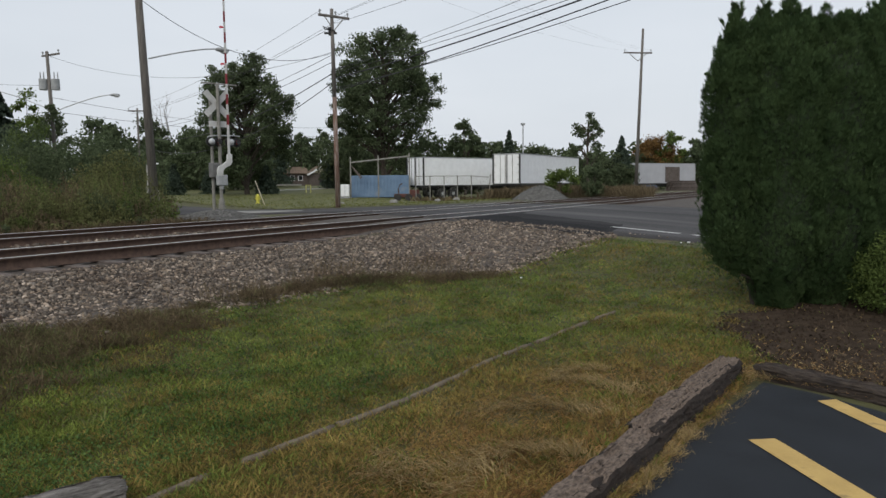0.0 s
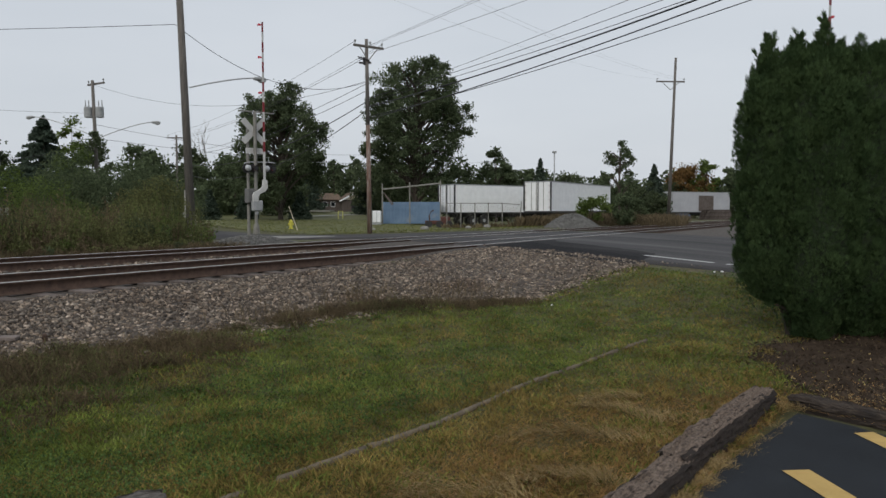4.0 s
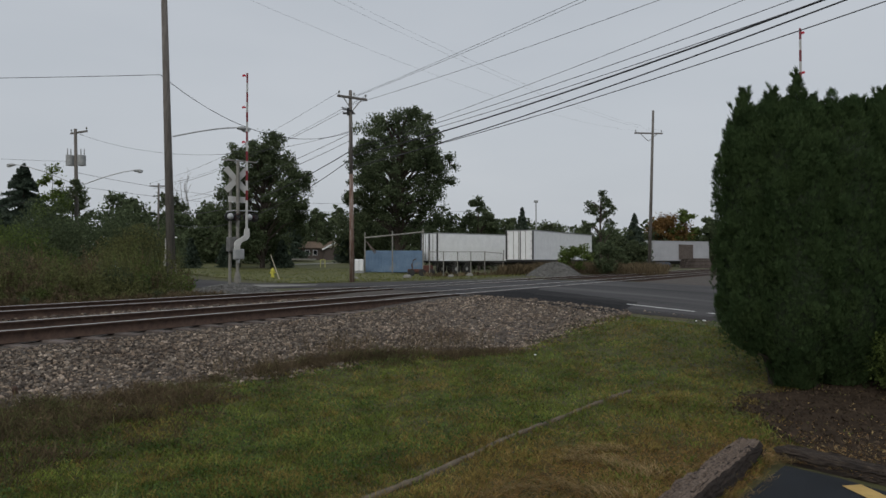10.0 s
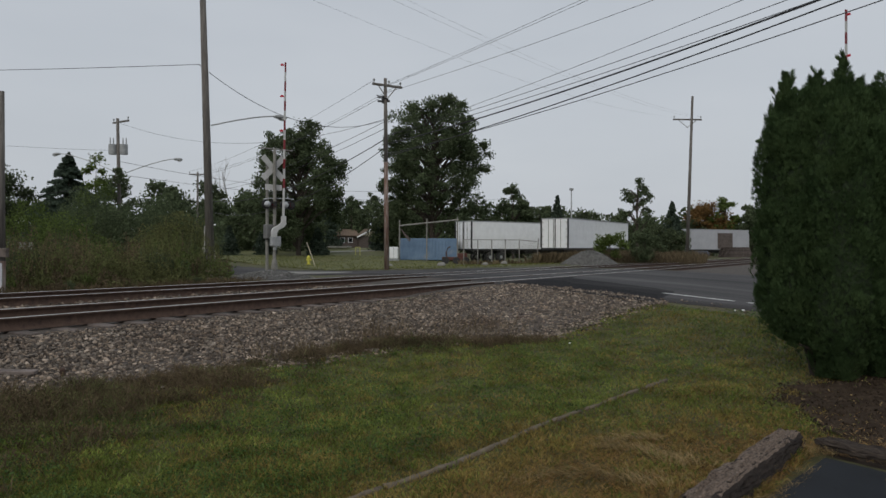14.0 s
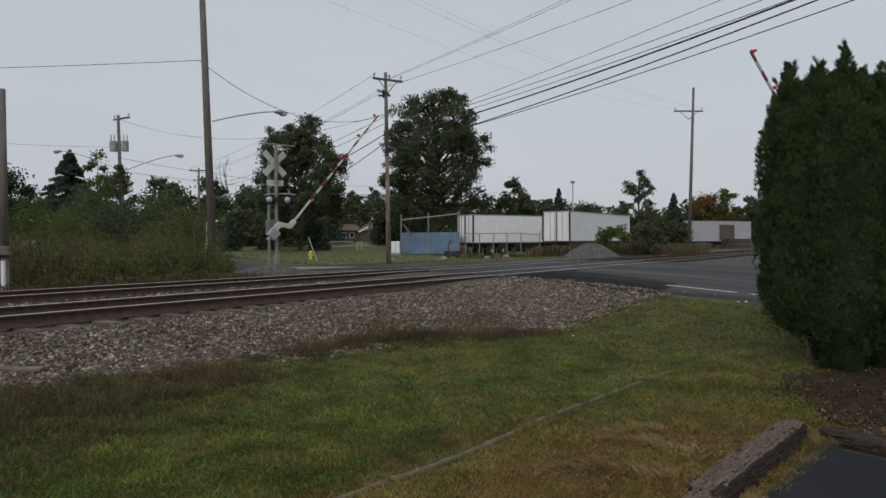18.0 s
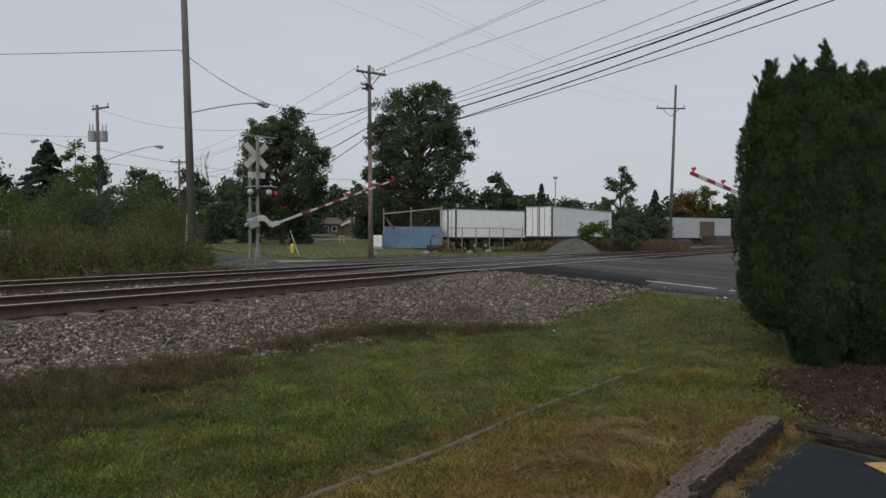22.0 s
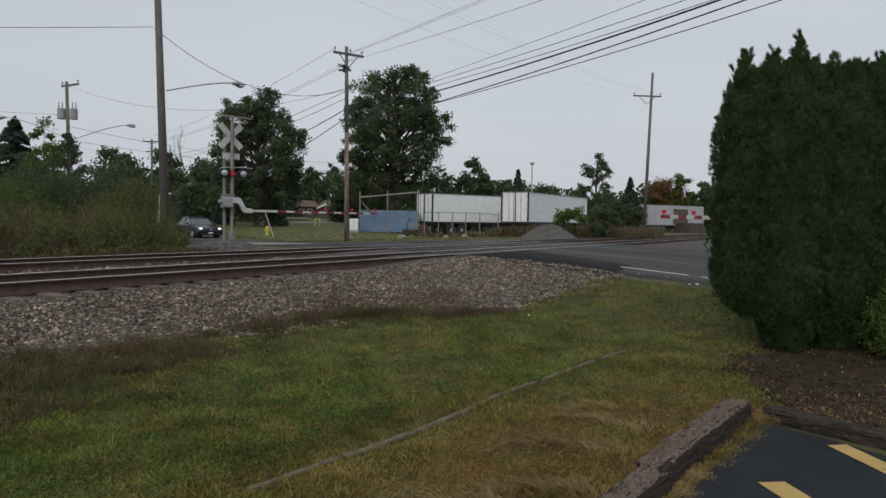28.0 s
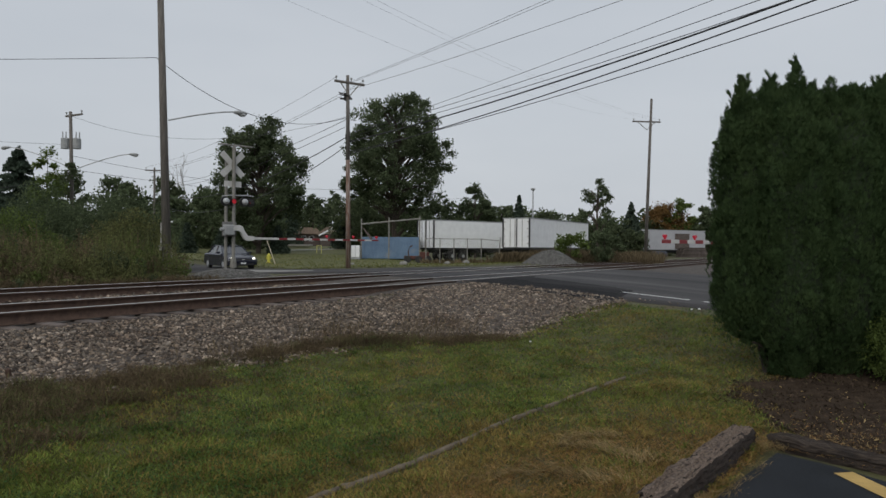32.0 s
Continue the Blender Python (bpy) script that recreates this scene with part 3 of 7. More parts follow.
def at_pole(name, label, x, y, top, r, lean=(0, 0), group="utility poles", foot=None, brown=0.8):
    z = ground_at(x, y) if foot is None else foot
    t = thing(name, label, "utility pole", Matrix.Translation((x, y, z)), group)
    bm = bmesh.new()
    k = brown / (top - z)
    tube(bm, (lean[0] * k, lean[1] * k, brown), (lean[0], lean[1], top - z), r * (1 - 0.38 * k), r * 0.62, 12)
    part("pole", bm, POLEWOOD, t, smooth=True)
    bm = bmesh.new()
    tube(bm, (0, 0, -0.4), (lean[0] * k, lean[1] * k, brown), r, r * (1 - 0.38 * k), 12)
    part("pole_foot", bm, POLEBROWN, t, "brown creosoted lower part", smooth=True)
    return t, z


def crossarm(t, z, h, half, turn, pins, brace=True, r=0.055):
    c, s = math.cos(radians(turn)), math.sin(radians(turn))
    bm = bmesh.new()
    box(bm, (0, 0, h - z), (half * 2, 0.10, 0.13), Matrix.Rotation(radians(turn), 4, "Z"), 0.01)
    arm = part("crossarm", bm, POLEWOOD, t)
    for p in pins:
        bm = bmesh.new()
        tube(bm, (p * c, p * s, h - z + 0.06), (p * c, p * s, h - z + 0.2), 0.025)
        ball(bm, (p * c, p * s, h - z + 0.24), 0.065, (1, 1, 1.2))
        part("insulator", bm, GREYPAINT, arm, "grey porcelain insulator")
    if brace:
        for k in (-1, 1):
            bm = bmesh.new()
            tube(bm, (0, 0, h - z - 0.75), (k * half * 0.6 * c, k * half * 0.6 * s, h - z - 0.06), 0.03)
            part("brace", bm, MASTGREY, t)


def lamp_arm(t, z, h, reach, turn, rise=0.5):
    """A street lamp on a curved arm."""
    c, s = math.cos(radians(turn)), math.sin(radians(turn))
    pts = [(reach * k * c, reach * k * s, h - z + rise * (1 - (1 - k) ** 1.35)) for k in (0, 0.2, 0.4, 0.6, 0.8, 1.0)]
    bm = bmesh.new()
    pipe(bm, pts, 0.035)
    part("lamp_arm", bm, GALV, t)
    bm = bmesh.new()
    ball(bm, (0, 0, 0), 0.36, (1.0, 0.42, 0.30))
    bmesh.ops.transform(bm, matrix=Matrix.Translation((reach * 1.07 * c, reach * 1.07 * s, pts[-1][2] - 0.03)) @ Matrix.Rotation(radians(turn), 4, "Z"), verts=bm.verts)
    head = part("lamp_head", bm, GREYPAINT, t, "grey cobra street lamp head", True)
    bm = bmesh.new()
    ball(bm, (reach * 1.1 * c, reach * 1.1 * s, pts[-1][2] - 0.11), 0.2, (1, 0.6, 0.5))
    part("lamp_bowl", bm, GALV, head, "clear lamp bowl", True)


pole_m, zm = at_pole("utility_pole", "weathered wooden utility pole with a crossarm, rusty brown lower half", -3.45, 40, 11.32, 0.15, (-0.12, 0), brown=6.2)
crossarm(pole_m, zm, 10.9, 0.95, 32, (-0.85, 0.1, 0.85))
bm = bmesh.new()
for k in (-1, 1):
    tube(bm, (-0.25, 0.1 * k, 9.4 - zm + 0.5), (-0.25, 0.1 * k, 9.4 - zm + 0.9), 0.07)
    tube(bm, (0.05, 0.1 * k, 10.1 - zm), (-0.6, 0.25 * k, 10.3 - zm), 0.03)
box(bm, (-0.2, 0, 10.0 - zm), (0.7, 0.1, 0.1))
part("cutout_bracket", bm, BLACK, pole_m, "dark switchgear bracket")
pole_l, zl = at_pole("utility_pole", "tall brown wooden pole carrying a street lamp", -11.02, 32.4, 15.8, 0.205, (-0.5, 0.0), foot=0.1, brown=0.5)
lamp_arm(pole_l, zl, 7.25, 3.1, 32, 0.75)
bm = bmesh.new()
tube(bm, (0.2, -0.05, 0), (0.19, -0.05, 1.3), 0.03)
part("conduit", bm, MASTGREY, pole_l)
bm = bmesh.new()
box(bm, (-0.25, -0.12, 1.85), (0.06, 0.06, 1.2), bevel=0.01)
box(bm, (-0.27, -0.14, 1.3), (0.12, 0.12, 0.26), bevel=0.015)
part("cable_guard", bm, CONCRETE, pole_l, "pale cable guard with a junction box")
bm = bmesh.new()
ball(bm, (0.22, -0.12, 2.5), 0.045, (1.3, 1, 0.9))
part("small_lamp", bm, WHITE, pole_l, "small white lamp", True)
pole_x, zx = at_pole("utility_pole", "wooden pole with two transformers and two street lamps", -24.5, 52, 11.2, 0.17, (-0.25, 0))
crossarm(pole_x, zx, 10.95, 1.0, -32, (-0.9, 0.9), False)
for k in (-1, 1):
    bm = bmesh.new()
    tube(bm, (k * 0.42 - 0.2, 0, 8.5 - zx), (k * 0.42 - 0.2, 0, 9.25 - zx), 0.29, 0.29, 14)
    for j in (-0.12, 0.12):
        tube(bm, (k * 0.48 + j - 0.2, 0, 9.3 - zx), (k * 0.48 + j - 0.2, 0, 9.75 - zx), 0.05, 0.03)
    part("transformer", bm, GREYPAINT, pole_x, "grey transformer can with bushings")
lamp_arm(pole_x, zx, 6.95, 3.85, 8, 1.3)
lamp_arm(pole_x, zx, 7.0, 4.95, 172, 1.65)
pole_o, zo = at_pole("utility_pole", "distant wooden utility pole with a short crossarm", -27.9, 77.5, 10.0, 0.15)
crossarm(pole_o, zo, 9.7, 1.0, 0, (-0.9, 0.9), False)
pole_r, zr = at_pole("utility_pole", "slim grey wooden pole with a braced crossarm beside the track", 22.1, 64.0, 15.6, 0.17, (0.45, 0), "trackside poles")
crossarm(pole_r, zr, 13.45, 1.35, 3, (-1.25, 0.35, 1.25))
pole_t, zt = at_pole("utility_pole", "dark wooden trackside pole with a box and a white guard", -10.75, 16.7, 5.3, 0.11, (0, 0), "trackside poles")
bm = bmesh.new()
box(bm, (0.02, -0.16, 1.0), (0.5, 0.12, 0.22), bevel=0.01)
part("signal_box", bm, TIE, pole_t, "weathered board with a round fitting")
bm = bmesh.new()
tube(bm, (0.05, -0.12, 0.0), (0.05, -0.12, 0.75), 0.05, 0.05)
part("guard", bm, WHITE, pole_t, "white plastic cable guard")
pole_n, zn = at_pole("utility_pole", "wooden utility pole carrying the overhead wires", 20.8, 2.2, 11.8, 0.16)
thin, zth = thing("floodlight_mast", "thin grey mast with a lamp head behind the trailers", "light mast", Matrix.Translation((17.0, 95, 0.3))), 0.3
bm = bmesh.new()
tube(bm, (0, 0, 0), (0, 0, 9.2), 0.11, 0.08)
part("mast", bm, GALV, thin)
bm = bmesh.new()
box(bm, (0, 0, 9.35), (0.55, 0.4, 0.3), bevel=0.04)
part("lamp_head", bm, GREYPAINT, thin)


def wire(a, b, sag, r, label="black overhead cable between the poles", n=22):
    a, b = Vector(a), Vector(b)
    cu = bpy.data.curves.new("overhead_wire", "CURVE")
    cu.dimensions, cu.bevel_depth, cu.bevel_resolution = "3D", r, 1
    sp = cu.splines.new("POLY")
    sp.points.add(n)
    for i in range(n + 1):
        t = i / n
        p = a.lerp(b, t)
        sp.points[i].co = (p.x, p.y, p.z - 4 * sag * t * (1 - t), 1)
    cu.materials.append(WIRE)
    return tagged(new("overhead_wire", cu), label, "wire", "overhead wires")


N = (20.8, 2.2)
# height at two places along the span, then the sag and the thickness
for a1, z1, a2, z2, sag, r in ((0.142, 10.96, 0.329, 11.06, 0.4, 0.008), (0.142, 10.87, 0.345, 10.95, 0.4, 0.008), (0.142, 10.27, 0.407, 10.03, 0.5, 0.009), (0.186, 8.26, 0.493, 8.97, 0.5, 0.009), (0.19, 8.06, 0.52, 8.55, 0.6, 0.012), (0.19, 7.84, 0.536, 8.30, 0.6, 0.012), (0.19, 7.58, 0.543, 8.27, 0.8, 0.030), (0.20, 7.08, 0.557, 8.07, 0.7, 0.022), (0.20, 7.04, 0.58, 7.79, 0.7, 0.015)):
    h1, h2 = z1 + 4 * sag * a1 * (1 - a1), z2 + 4 * sag * a2 * (1 - a2)
    rise = (h2 - h1) / (a2 - a1)
    wire((-3.45, 40, h1 - rise * a1), (*N, h1 + rise * (1 - a1)), sag, r)
for z0, z1, r, k, sag in ((11.12, 10.0, 0.009, -0.85, 0.7), (11.12, 10.0, 0.009, 0.85, 0.7), (10.1, 9.4, 0.011, -0.5, 0.7), (8.9, 8.0, 0.014, 0, 0.8), (8.5, 7.8, 0.014, 0, 0.9), (7.9, 7.0, 0.026, 0, 1.6), (7.42, 6.2, 0.022, 0, 2.3)):
    wire((-3.45 + k * 0.85, 40 + k * 0.53, z0), (-27.9 + k, 77.5 + k * 0.3, z1), sag, r)
wire((-11.6, 32.4, 10.1), (-3.5, 40, 8.95), 1.42, 0.014, "slack service wire from the lamp pole to the next pole")
wire((-11.6, 32.4, 10.1), (-46, 34, 10.2), 0.25, 0.013, "thin service wire over the weeds")
wire((-24.7, 52, 10.9), (-3.5, 40, 9.0), 1.5, 0.010, "thin slack service wire between the poles")
wire((-24.7, 52, 8.0), (-4, 80, 8.2), 0.9, 0.014, "dark cable running off behind the trees")
wire((-24.7, 52, 7.0), (10, 96, 8.6), 1.2, 0.014, "dark cable running off behind the trees")
wire((-24.7, 52, 6.4), (-60, 58, 4.6), 0.9, 0.018, "dark cable crossing to the spruces")
wire((-24.7, 52, 8.8), (-60, 44, 13), 1.2, 0.010, "thin wire from the transformer pole")
for k, drop in ((-1.25, 2.9), (0.35, 2.3), (1.25, 2.5)):
    wire((22.3 + k, 64, 13.65), (-28.3 + k * 0.7, -10.4 - k * 0.7, 13.7), drop, 0.0032, "thin trackside wire high against the sky", 40)

# ---- the crossing gates ----


ARMWHITE = material("grey_white_arm_paint", (0.40, 0.40, 0.385), (0.56, 0.56, 0.545), 4, rough=0.6, bump=0.1)


def gate(name, x, y, z, turn, arm_len, label, deep=0.092):
    """A crossing signal with its barrier; the arm lies along its own x axis. Returns it and the swinging part."""
    t = thing(name, label, "crossing gate", pose(x, y, z, 0, 0, turn), "crossing gates")
    bm = bmesh.new()
    box(bm, (0, 0, -0.16), (0.36, 0.40, 0.32), bevel=0.03)
    part("footing", bm, RUST, t)
    bm = bmesh.new()
    tube(bm, (0, 0, 0), (0, 0, 4.76), 0.065, 0.065, 12)
    tube(bm, (0, 0, 0.08), (0, 0, 0.45), 0.13, 0.10, 12)
    part("mast", bm, MASTGREY, t)
    bm = bmesh.new()
    tube(bm, (-0.18, 0.28, -0.3), (-0.18, 0.28, 4.4), 0.06, 0.06, 10)
    part("rear_post", bm, MASTGREY, t, "grey post behind the mast")
    bm = bmesh.new()
    box(bm, (0.06, 0, 4.76), (1.38, 0.10, 0.05), bevel=0.01)
    part("top_bar", bm, MASTGREY, t)
    lenses = []
    for k in (-1, 1):
        bm = bmesh.new()
        box(bm, (0, 0, 0), (1.22, 0.012, 0.23), Matrix.Rotation(radians(45 * k), 4, "Y"))
        bmesh.ops.translate(bm, vec=(-0.02, 0.09 + 0.008 * k, 4.03), verts=bm.verts)
        part("crossbuck_blade", bm, ARMWHITE, t, "white crossbuck blade")
    bm = bmesh.new()
    box(bm, (0, 0.10, 3.28), (0.70, 0.012, 0.22))
    part("track_sign", bm, ARMWHITE, t, "small white sign plate under the crossbuck")
    bm = bmesh.new()
    pipe(bm, [(-0.47, 0.1, 2.62), (-0.42, 0.05, 2.80), (-0.2, 0, 2.84), (0.5, 0, 2.86), (0.8, -0.05, 2.84)], 0.022)
    part("lamp_bar", bm, GALV, t)
    for k in (-0.38, 0.38):
        bm = bmesh.new()
        tube(bm, (k, -0.10, 2.6), (k, -0.05, 2.6), 0.18, 0.18, 20)
        shield = part("lamp_background", bm, BLACK, t, "round black lamp background")
        bm = bmesh.new()
        ball(bm, (k, -0.18, 2.6), 0.122, (1, 0.9, 1), 14, 9)
        part("lamp_housing", bm, GALV, shield, "silver lamp housing seen from behind", True)
    for k in (0.0, 0.74):
        bm = bmesh.new()
        tube(bm, (k - 0.05, 0.0, 2.6), (k - 0.05, 0.05, 2.6), 0.18, 0.18, 20)
        shield = part("lamp_background", bm, BLACK, t, "round black lamp background")
        bm = bmesh.new()
        bmesh.ops.create_cone(bm, cap_ends=False, segments=16, radius1=0.12, radius2=0.13, depth=0.10, matrix=Matrix.Translation((k - 0.05, -0.06, 2.6)) @ Matrix.Rotation(radians(90), 4, "X"))
        part("hood", bm, BLACK, shield, "black lamp hood")
        lens = new("lens")
        lens.parent = t
        lens["label"] = "flashing red crossing lamp"
        lens.location = (k - 0.05, -0.15, 2.6)
        bm = bmesh.new()
        tube(bm, (0, -0.012, 0), (0, -0.002, 0), 0.075, 0.09, 18)
        part("lit_face", bm, REDLIT, lens)
        bm = bmesh.new()
        tube(bm, (0, 0.002, 0), (0, 0.012, 0), 0.09, 0.075, 18)
        part("dark_face", bm, BLACK, lens)
        lenses.append(lens)
    bm = bmesh.new()
    box(bm, (-0.12, 0.12, 1.55), (0.44, 0.34, 0.55), bevel=0.02)
    part("mechanism_case", bm, CASEGREY, t, "grey gate mechanism case")
    # the part that swings
    arm = new("gate_arm")
    arm.parent = t
    arm["label"] = "white and red striped barrier arm"
    bm = bmesh.new()
    box(bm, (-0.28, -0.22, 0.06), (0.40, 0.20, 0.40), bevel=0.03)
    tube(bm, (-0.62, -0.22, 0.08), (-0.5, -0.22, 0.08), 0.07, 0.07, 8)
    part("counterweight", bm, GREYPAINT, arm, "grey counterweight box")
    bm = bmesh.new()
    outline = [(-0.14, 0.24), (0.10, 0.25), (0.22, 0.20), (0.34, -0.02), (0.44, -0.15), (0.70, -0.17), (0.70, -0.33), (0.40, -0.34), (0.28, -0.26), (0.16, -0.02), (0.04, 0.04), (-0.14, 0.04)]
    front = [bm.verts.new((x, -0.32, z)) for x, z in outline]
    back = [bm.verts.new((x, -0.20, z)) for x, z in outline]
    bm.faces.new(front)
    bm.faces.new(back[::-1])
    for i in range(len(outline)):
        k = (i + 1) % len(outline)
        bm.faces.new((front[k], front[i], back[i], back[k]))
    part("arm_bracket", bm, ARMWHITE, arm, "white S-shaped bracket")
    n = 2 * int((arm_len - 0.6) / 0.70)
    step = (arm_len - 0.66) / n
    for i in range(n):
        bm = bmesh.new()
        h = deep - 0.03 * i / n
        box(bm, (0.66 + step * (i + 0.5), -0.24, -0.25), (step, 0.035, h), bevel=0.004)
        red = i % 2 == 1 and i > 1
        part("stripe", bm, REDPAINT if red else ARMWHITE, arm, "dark red reflective stripe" if red else "")
    for k in (arm_len * 0.60, arm_len * 0.80, arm_len - 0.12):
        bm = bmesh.new()
        tube(bm, (k, -0.24, -0.19), (k, -0.24, -0.13), 0.03, 0.03, 10)
        tube(bm, (k, -0.29, -0.10), (k, -0.19, -0.10), 0.042, 0.042, 14)
        part("arm_lamp", bm, REDLENS, arm, "small red gate lamp")
    return t, arm, lenses


gate_far, arm_far, lenses_far = gate("crossing_gate", -6.7, 27.0, 0.62, 39, 6.7, "railway crossing signal with crossbuck, lamps and striped barrier arm")
gate_near, arm_near, lenses_near = gate("crossing_gate", 13.3, 22.5, 0.56, 212, 7.3, "railway crossing gate beyond the evergreen hedge, striped arm", 0.13)

# ---- trees ----


def cards(name, centres, sizes, material, parent, seed, up=0.0, long=1.0, label=""):
    """Leaves: one folded diamond each."""
    rng = np.random.default_rng(seed)
    n = len(centres)
    a = rng.normal(size=(n, 3))
    a[:, 2] += up
    a /= np.linalg.norm(a, axis=1)[:, None]
    b = np.cross(a, rng.normal(size=(n, 3)))
    b /= np.linalg.norm(b, axis=1)[:, None] + 1e-9
    c = np.cross(a, b)
    s = sizes[:, None] * 0.5
    v = np.stack((centres - a * s * long, centres + b * s * 0.55 + c * s * 0.18, centres + a * s * long, centres - b * s * 0.55 + c * s * 0.18), 1).reshape(-1, 3)
    f = np.arange(n * 4).reshape(-1, 4)
    ob = sheet(name, v, f, material, parent)
    if label:
        ob["label"] = label
    return ob


def tree(name, label, x, y, h, width, leaves, leaf, material, seed, low=0.25, trunk=0.02, clumps=70, clump=0.13, forks=10, base=None, shape=1.0, tight=0.42, lobes=0):
    """A tapered trunk, limbs to the clumps of the crown, and its leaves."""
    rng = np.random.default_rng(seed)
    z = ground_at(x, y) if base is None else base
    t = thing(name, label, "tree", Matrix.Translation((x, y, z)), "trees")
    H = h - z
    lo = H * low
    cen = []
    heart = []
    while len(heart) < lobes:
        p = rng.uniform(-1, 1, 3)
        if 0.45 < np.linalg.norm(p) < 0.80 and all(np.linalg.norm(p - o) > 0.33 for o in heart):
            heart.append(p)
    while len(cen) < clumps:
        p = rng.uniform(-1, 1, 3)
        if lobes:
            p = p / np.linalg.norm(p) * (0.12 + 0.19 * rng.random()) * np.array((1.0, 1.0, 1.15)) + heart[len(cen) % lobes]
        r = np.linalg.norm(p)
        if not lobes and (r > 1 or rng.random() > 0.25 + 0.75 * r):
            continue
        zz = lo + (p[2] + 1) / 2 * (H - lo) * 0.94
        squeeze = 1.0 - 0.35 * max(0.0, p[2]) * shape
        cen.append((p[0] * width * 0.44 * squeeze, p[1] * width * 0.44 * squeeze, zz))
    cen = np.array(cen)
    bm = bmesh.new()
    top = Vector((rng.normal() * 0.02 * H, 0, H * 0.86))
    tube(bm, (0, 0, -0.2), (0, 0, lo), trunk * H, trunk * H * 0.8, 9)
    tube(bm, (0, 0, lo), top, trunk * H * 0.8, trunk * H * 0.12, 7)
    for i in range(min(forks, clumps)):
        c = Vector(cen[i])
        f = Vector((0, 0, max(lo * 0.75, min(c.z - 0.25 * H * rng.random(), H * 0.75))))
        mid = f.lerp(c, 0.5) + Vector((0, 0, 0.04 * H))
        tube(bm, f, mid, trunk * H * 0.38, trunk * H * 0.25, 5)
        tube(bm, mid, c, trunk * H * 0.25, trunk * H * 0.06, 5)
    part("trunk", bm, BARK, t)
    which = rng.integers(0, clumps, leaves)
    size = (clump * width * (0.6 + 0.8 * rng.random(clumps)))[which]
    off = np.clip(rng.normal(size=(leaves, 3)), -2.0, 2.0) * (size * tight)[:, None] * np.array((1.0, 1.0, 0.75))
    cards("crown", cen[which] + off, leaf * (0.6 + 0.8 * rng.random(leaves)), material, t, seed + 1)
    return t


def spruce(name, label, x, y, h, width, leaves, seed, leaf=0.35, mat=None):
    rng = np.random.default_rng(seed)
    z = ground_at(x, y)
    t = thing(name, label, "tree", Matrix.Translation((x, y, z)), "trees")
    H = h - z
    bm = bmesh.new()
    tube(bm, (0, 0, -0.2), (0, 0, H * 0.97), 0.022 * H, 0.01, 8)
    part("trunk", bm, BARK, t)
    nb = 280
    bz = rng.random(nb) ** 1.2
    ba, bl = rng.random(nb) * 6.28, (1 - bz) * width * 0.5 * (0.75 + 0.4 * rng.random(nb)) + 0.12
    w = rng.integers(0, nb, leaves)
    k = rng.random(leaves) ** 0.6
    r = bl[w] * k
    ang = ba[w] + rng.normal(size=leaves) * 0.14
    c = np.stack((np.cos(ang) * r, np.sin(ang) * r, 0.06 * H + bz[w] * H * 0.94 - r * 0.28 + rng.normal(size=leaves) * 0.06 * leaf / 0.3), -1)
    cards("crown", c, leaf * (0.5 + 0.8 * rng.random(leaves)), mat or NEEDLE, t, seed + 1, up=-0.4, long=1.2)
    return t


tree("maple_tree", "large full-crowned green tree behind the blue container", -1.6, 76, 19.8, 15.6, 60000, 0.25, LEAF, 21, low=0.08, trunk=0.020, clumps=430, clump=0.050, forks=110, shape=0.2, tight=0.42, lobes=27)
tree("maple_tree", "broad dark green tree beyond the crossing signal", -15.4, 72, 15.8, 13.2, 54000, 0.24, LEAF, 22, low=0.05, trunk=0.020, clumps=380, clump=0.055, forks=80, shape=0.9, tight=0.42, lobes=23)
tree("young_tree", "small dark tree with open limbs behind the sumac", 20.5, 75, 9.75, 4.4, 5200, 0.21, LEAF, 23, low=0.32, clumps=46, clump=0.10, forks=26)
spruce("spruce_tree", "dark pointed spruce beyond the weeds", -38.3, 70, 11.0, 12.5, 28000, 24, 0.30)
spruce("spruce_tree", "dark spruce among the far trees", 29.8, 92, 7.7, 5.8, 8000, 25)
tree("broadleaf_tree", "dark green tree beyond the weeds", -45.5, 70, 9.8, 9.5, 16000, 0.32, LEAF_DARK, 26, low=0.12, clumps=70)
tree("broadleaf_tree", "rounded green bush before the white trailer", 27.4, 88, 5.6, 6.5, 4500, 0.3, LEAF_DARK, 30, low=0.0, clumps=50)
tree("autumn_tree", "rounded tree turning orange behind the white trailer", 43.4, 117, 9.5, 9.6, 10000, 0.34, AUTUMN, 27, low=0.1, clumps=60)
tree("broadleaf_tree", "pale green tree at the far end of the yard", 46.0, 115, 10.8, 5.0, 2600, 0.42, LEAF_LIGHT, 28, low=0.2, clumps=30)
tree("broadleaf_tree", "green tree at the far end of the yard", 49.8, 116, 10.6, 4.6, 2600, 0.42, LEAF, 29, low=0.15, clumps=30)
tree("broadleaf_tree", "dark round-topped tree behind the white trailers", 8.2, 86, 10.1, 5.9, 9500, 0.30, LEAF, 31, low=0.05, clumps=80, clump=0.11, forks=20)
spruce("spruce_tree", "dark pointed spruce behind the white trailers", 14.9, 94, 8.7, 4.4, 4200, 32, 0.34)


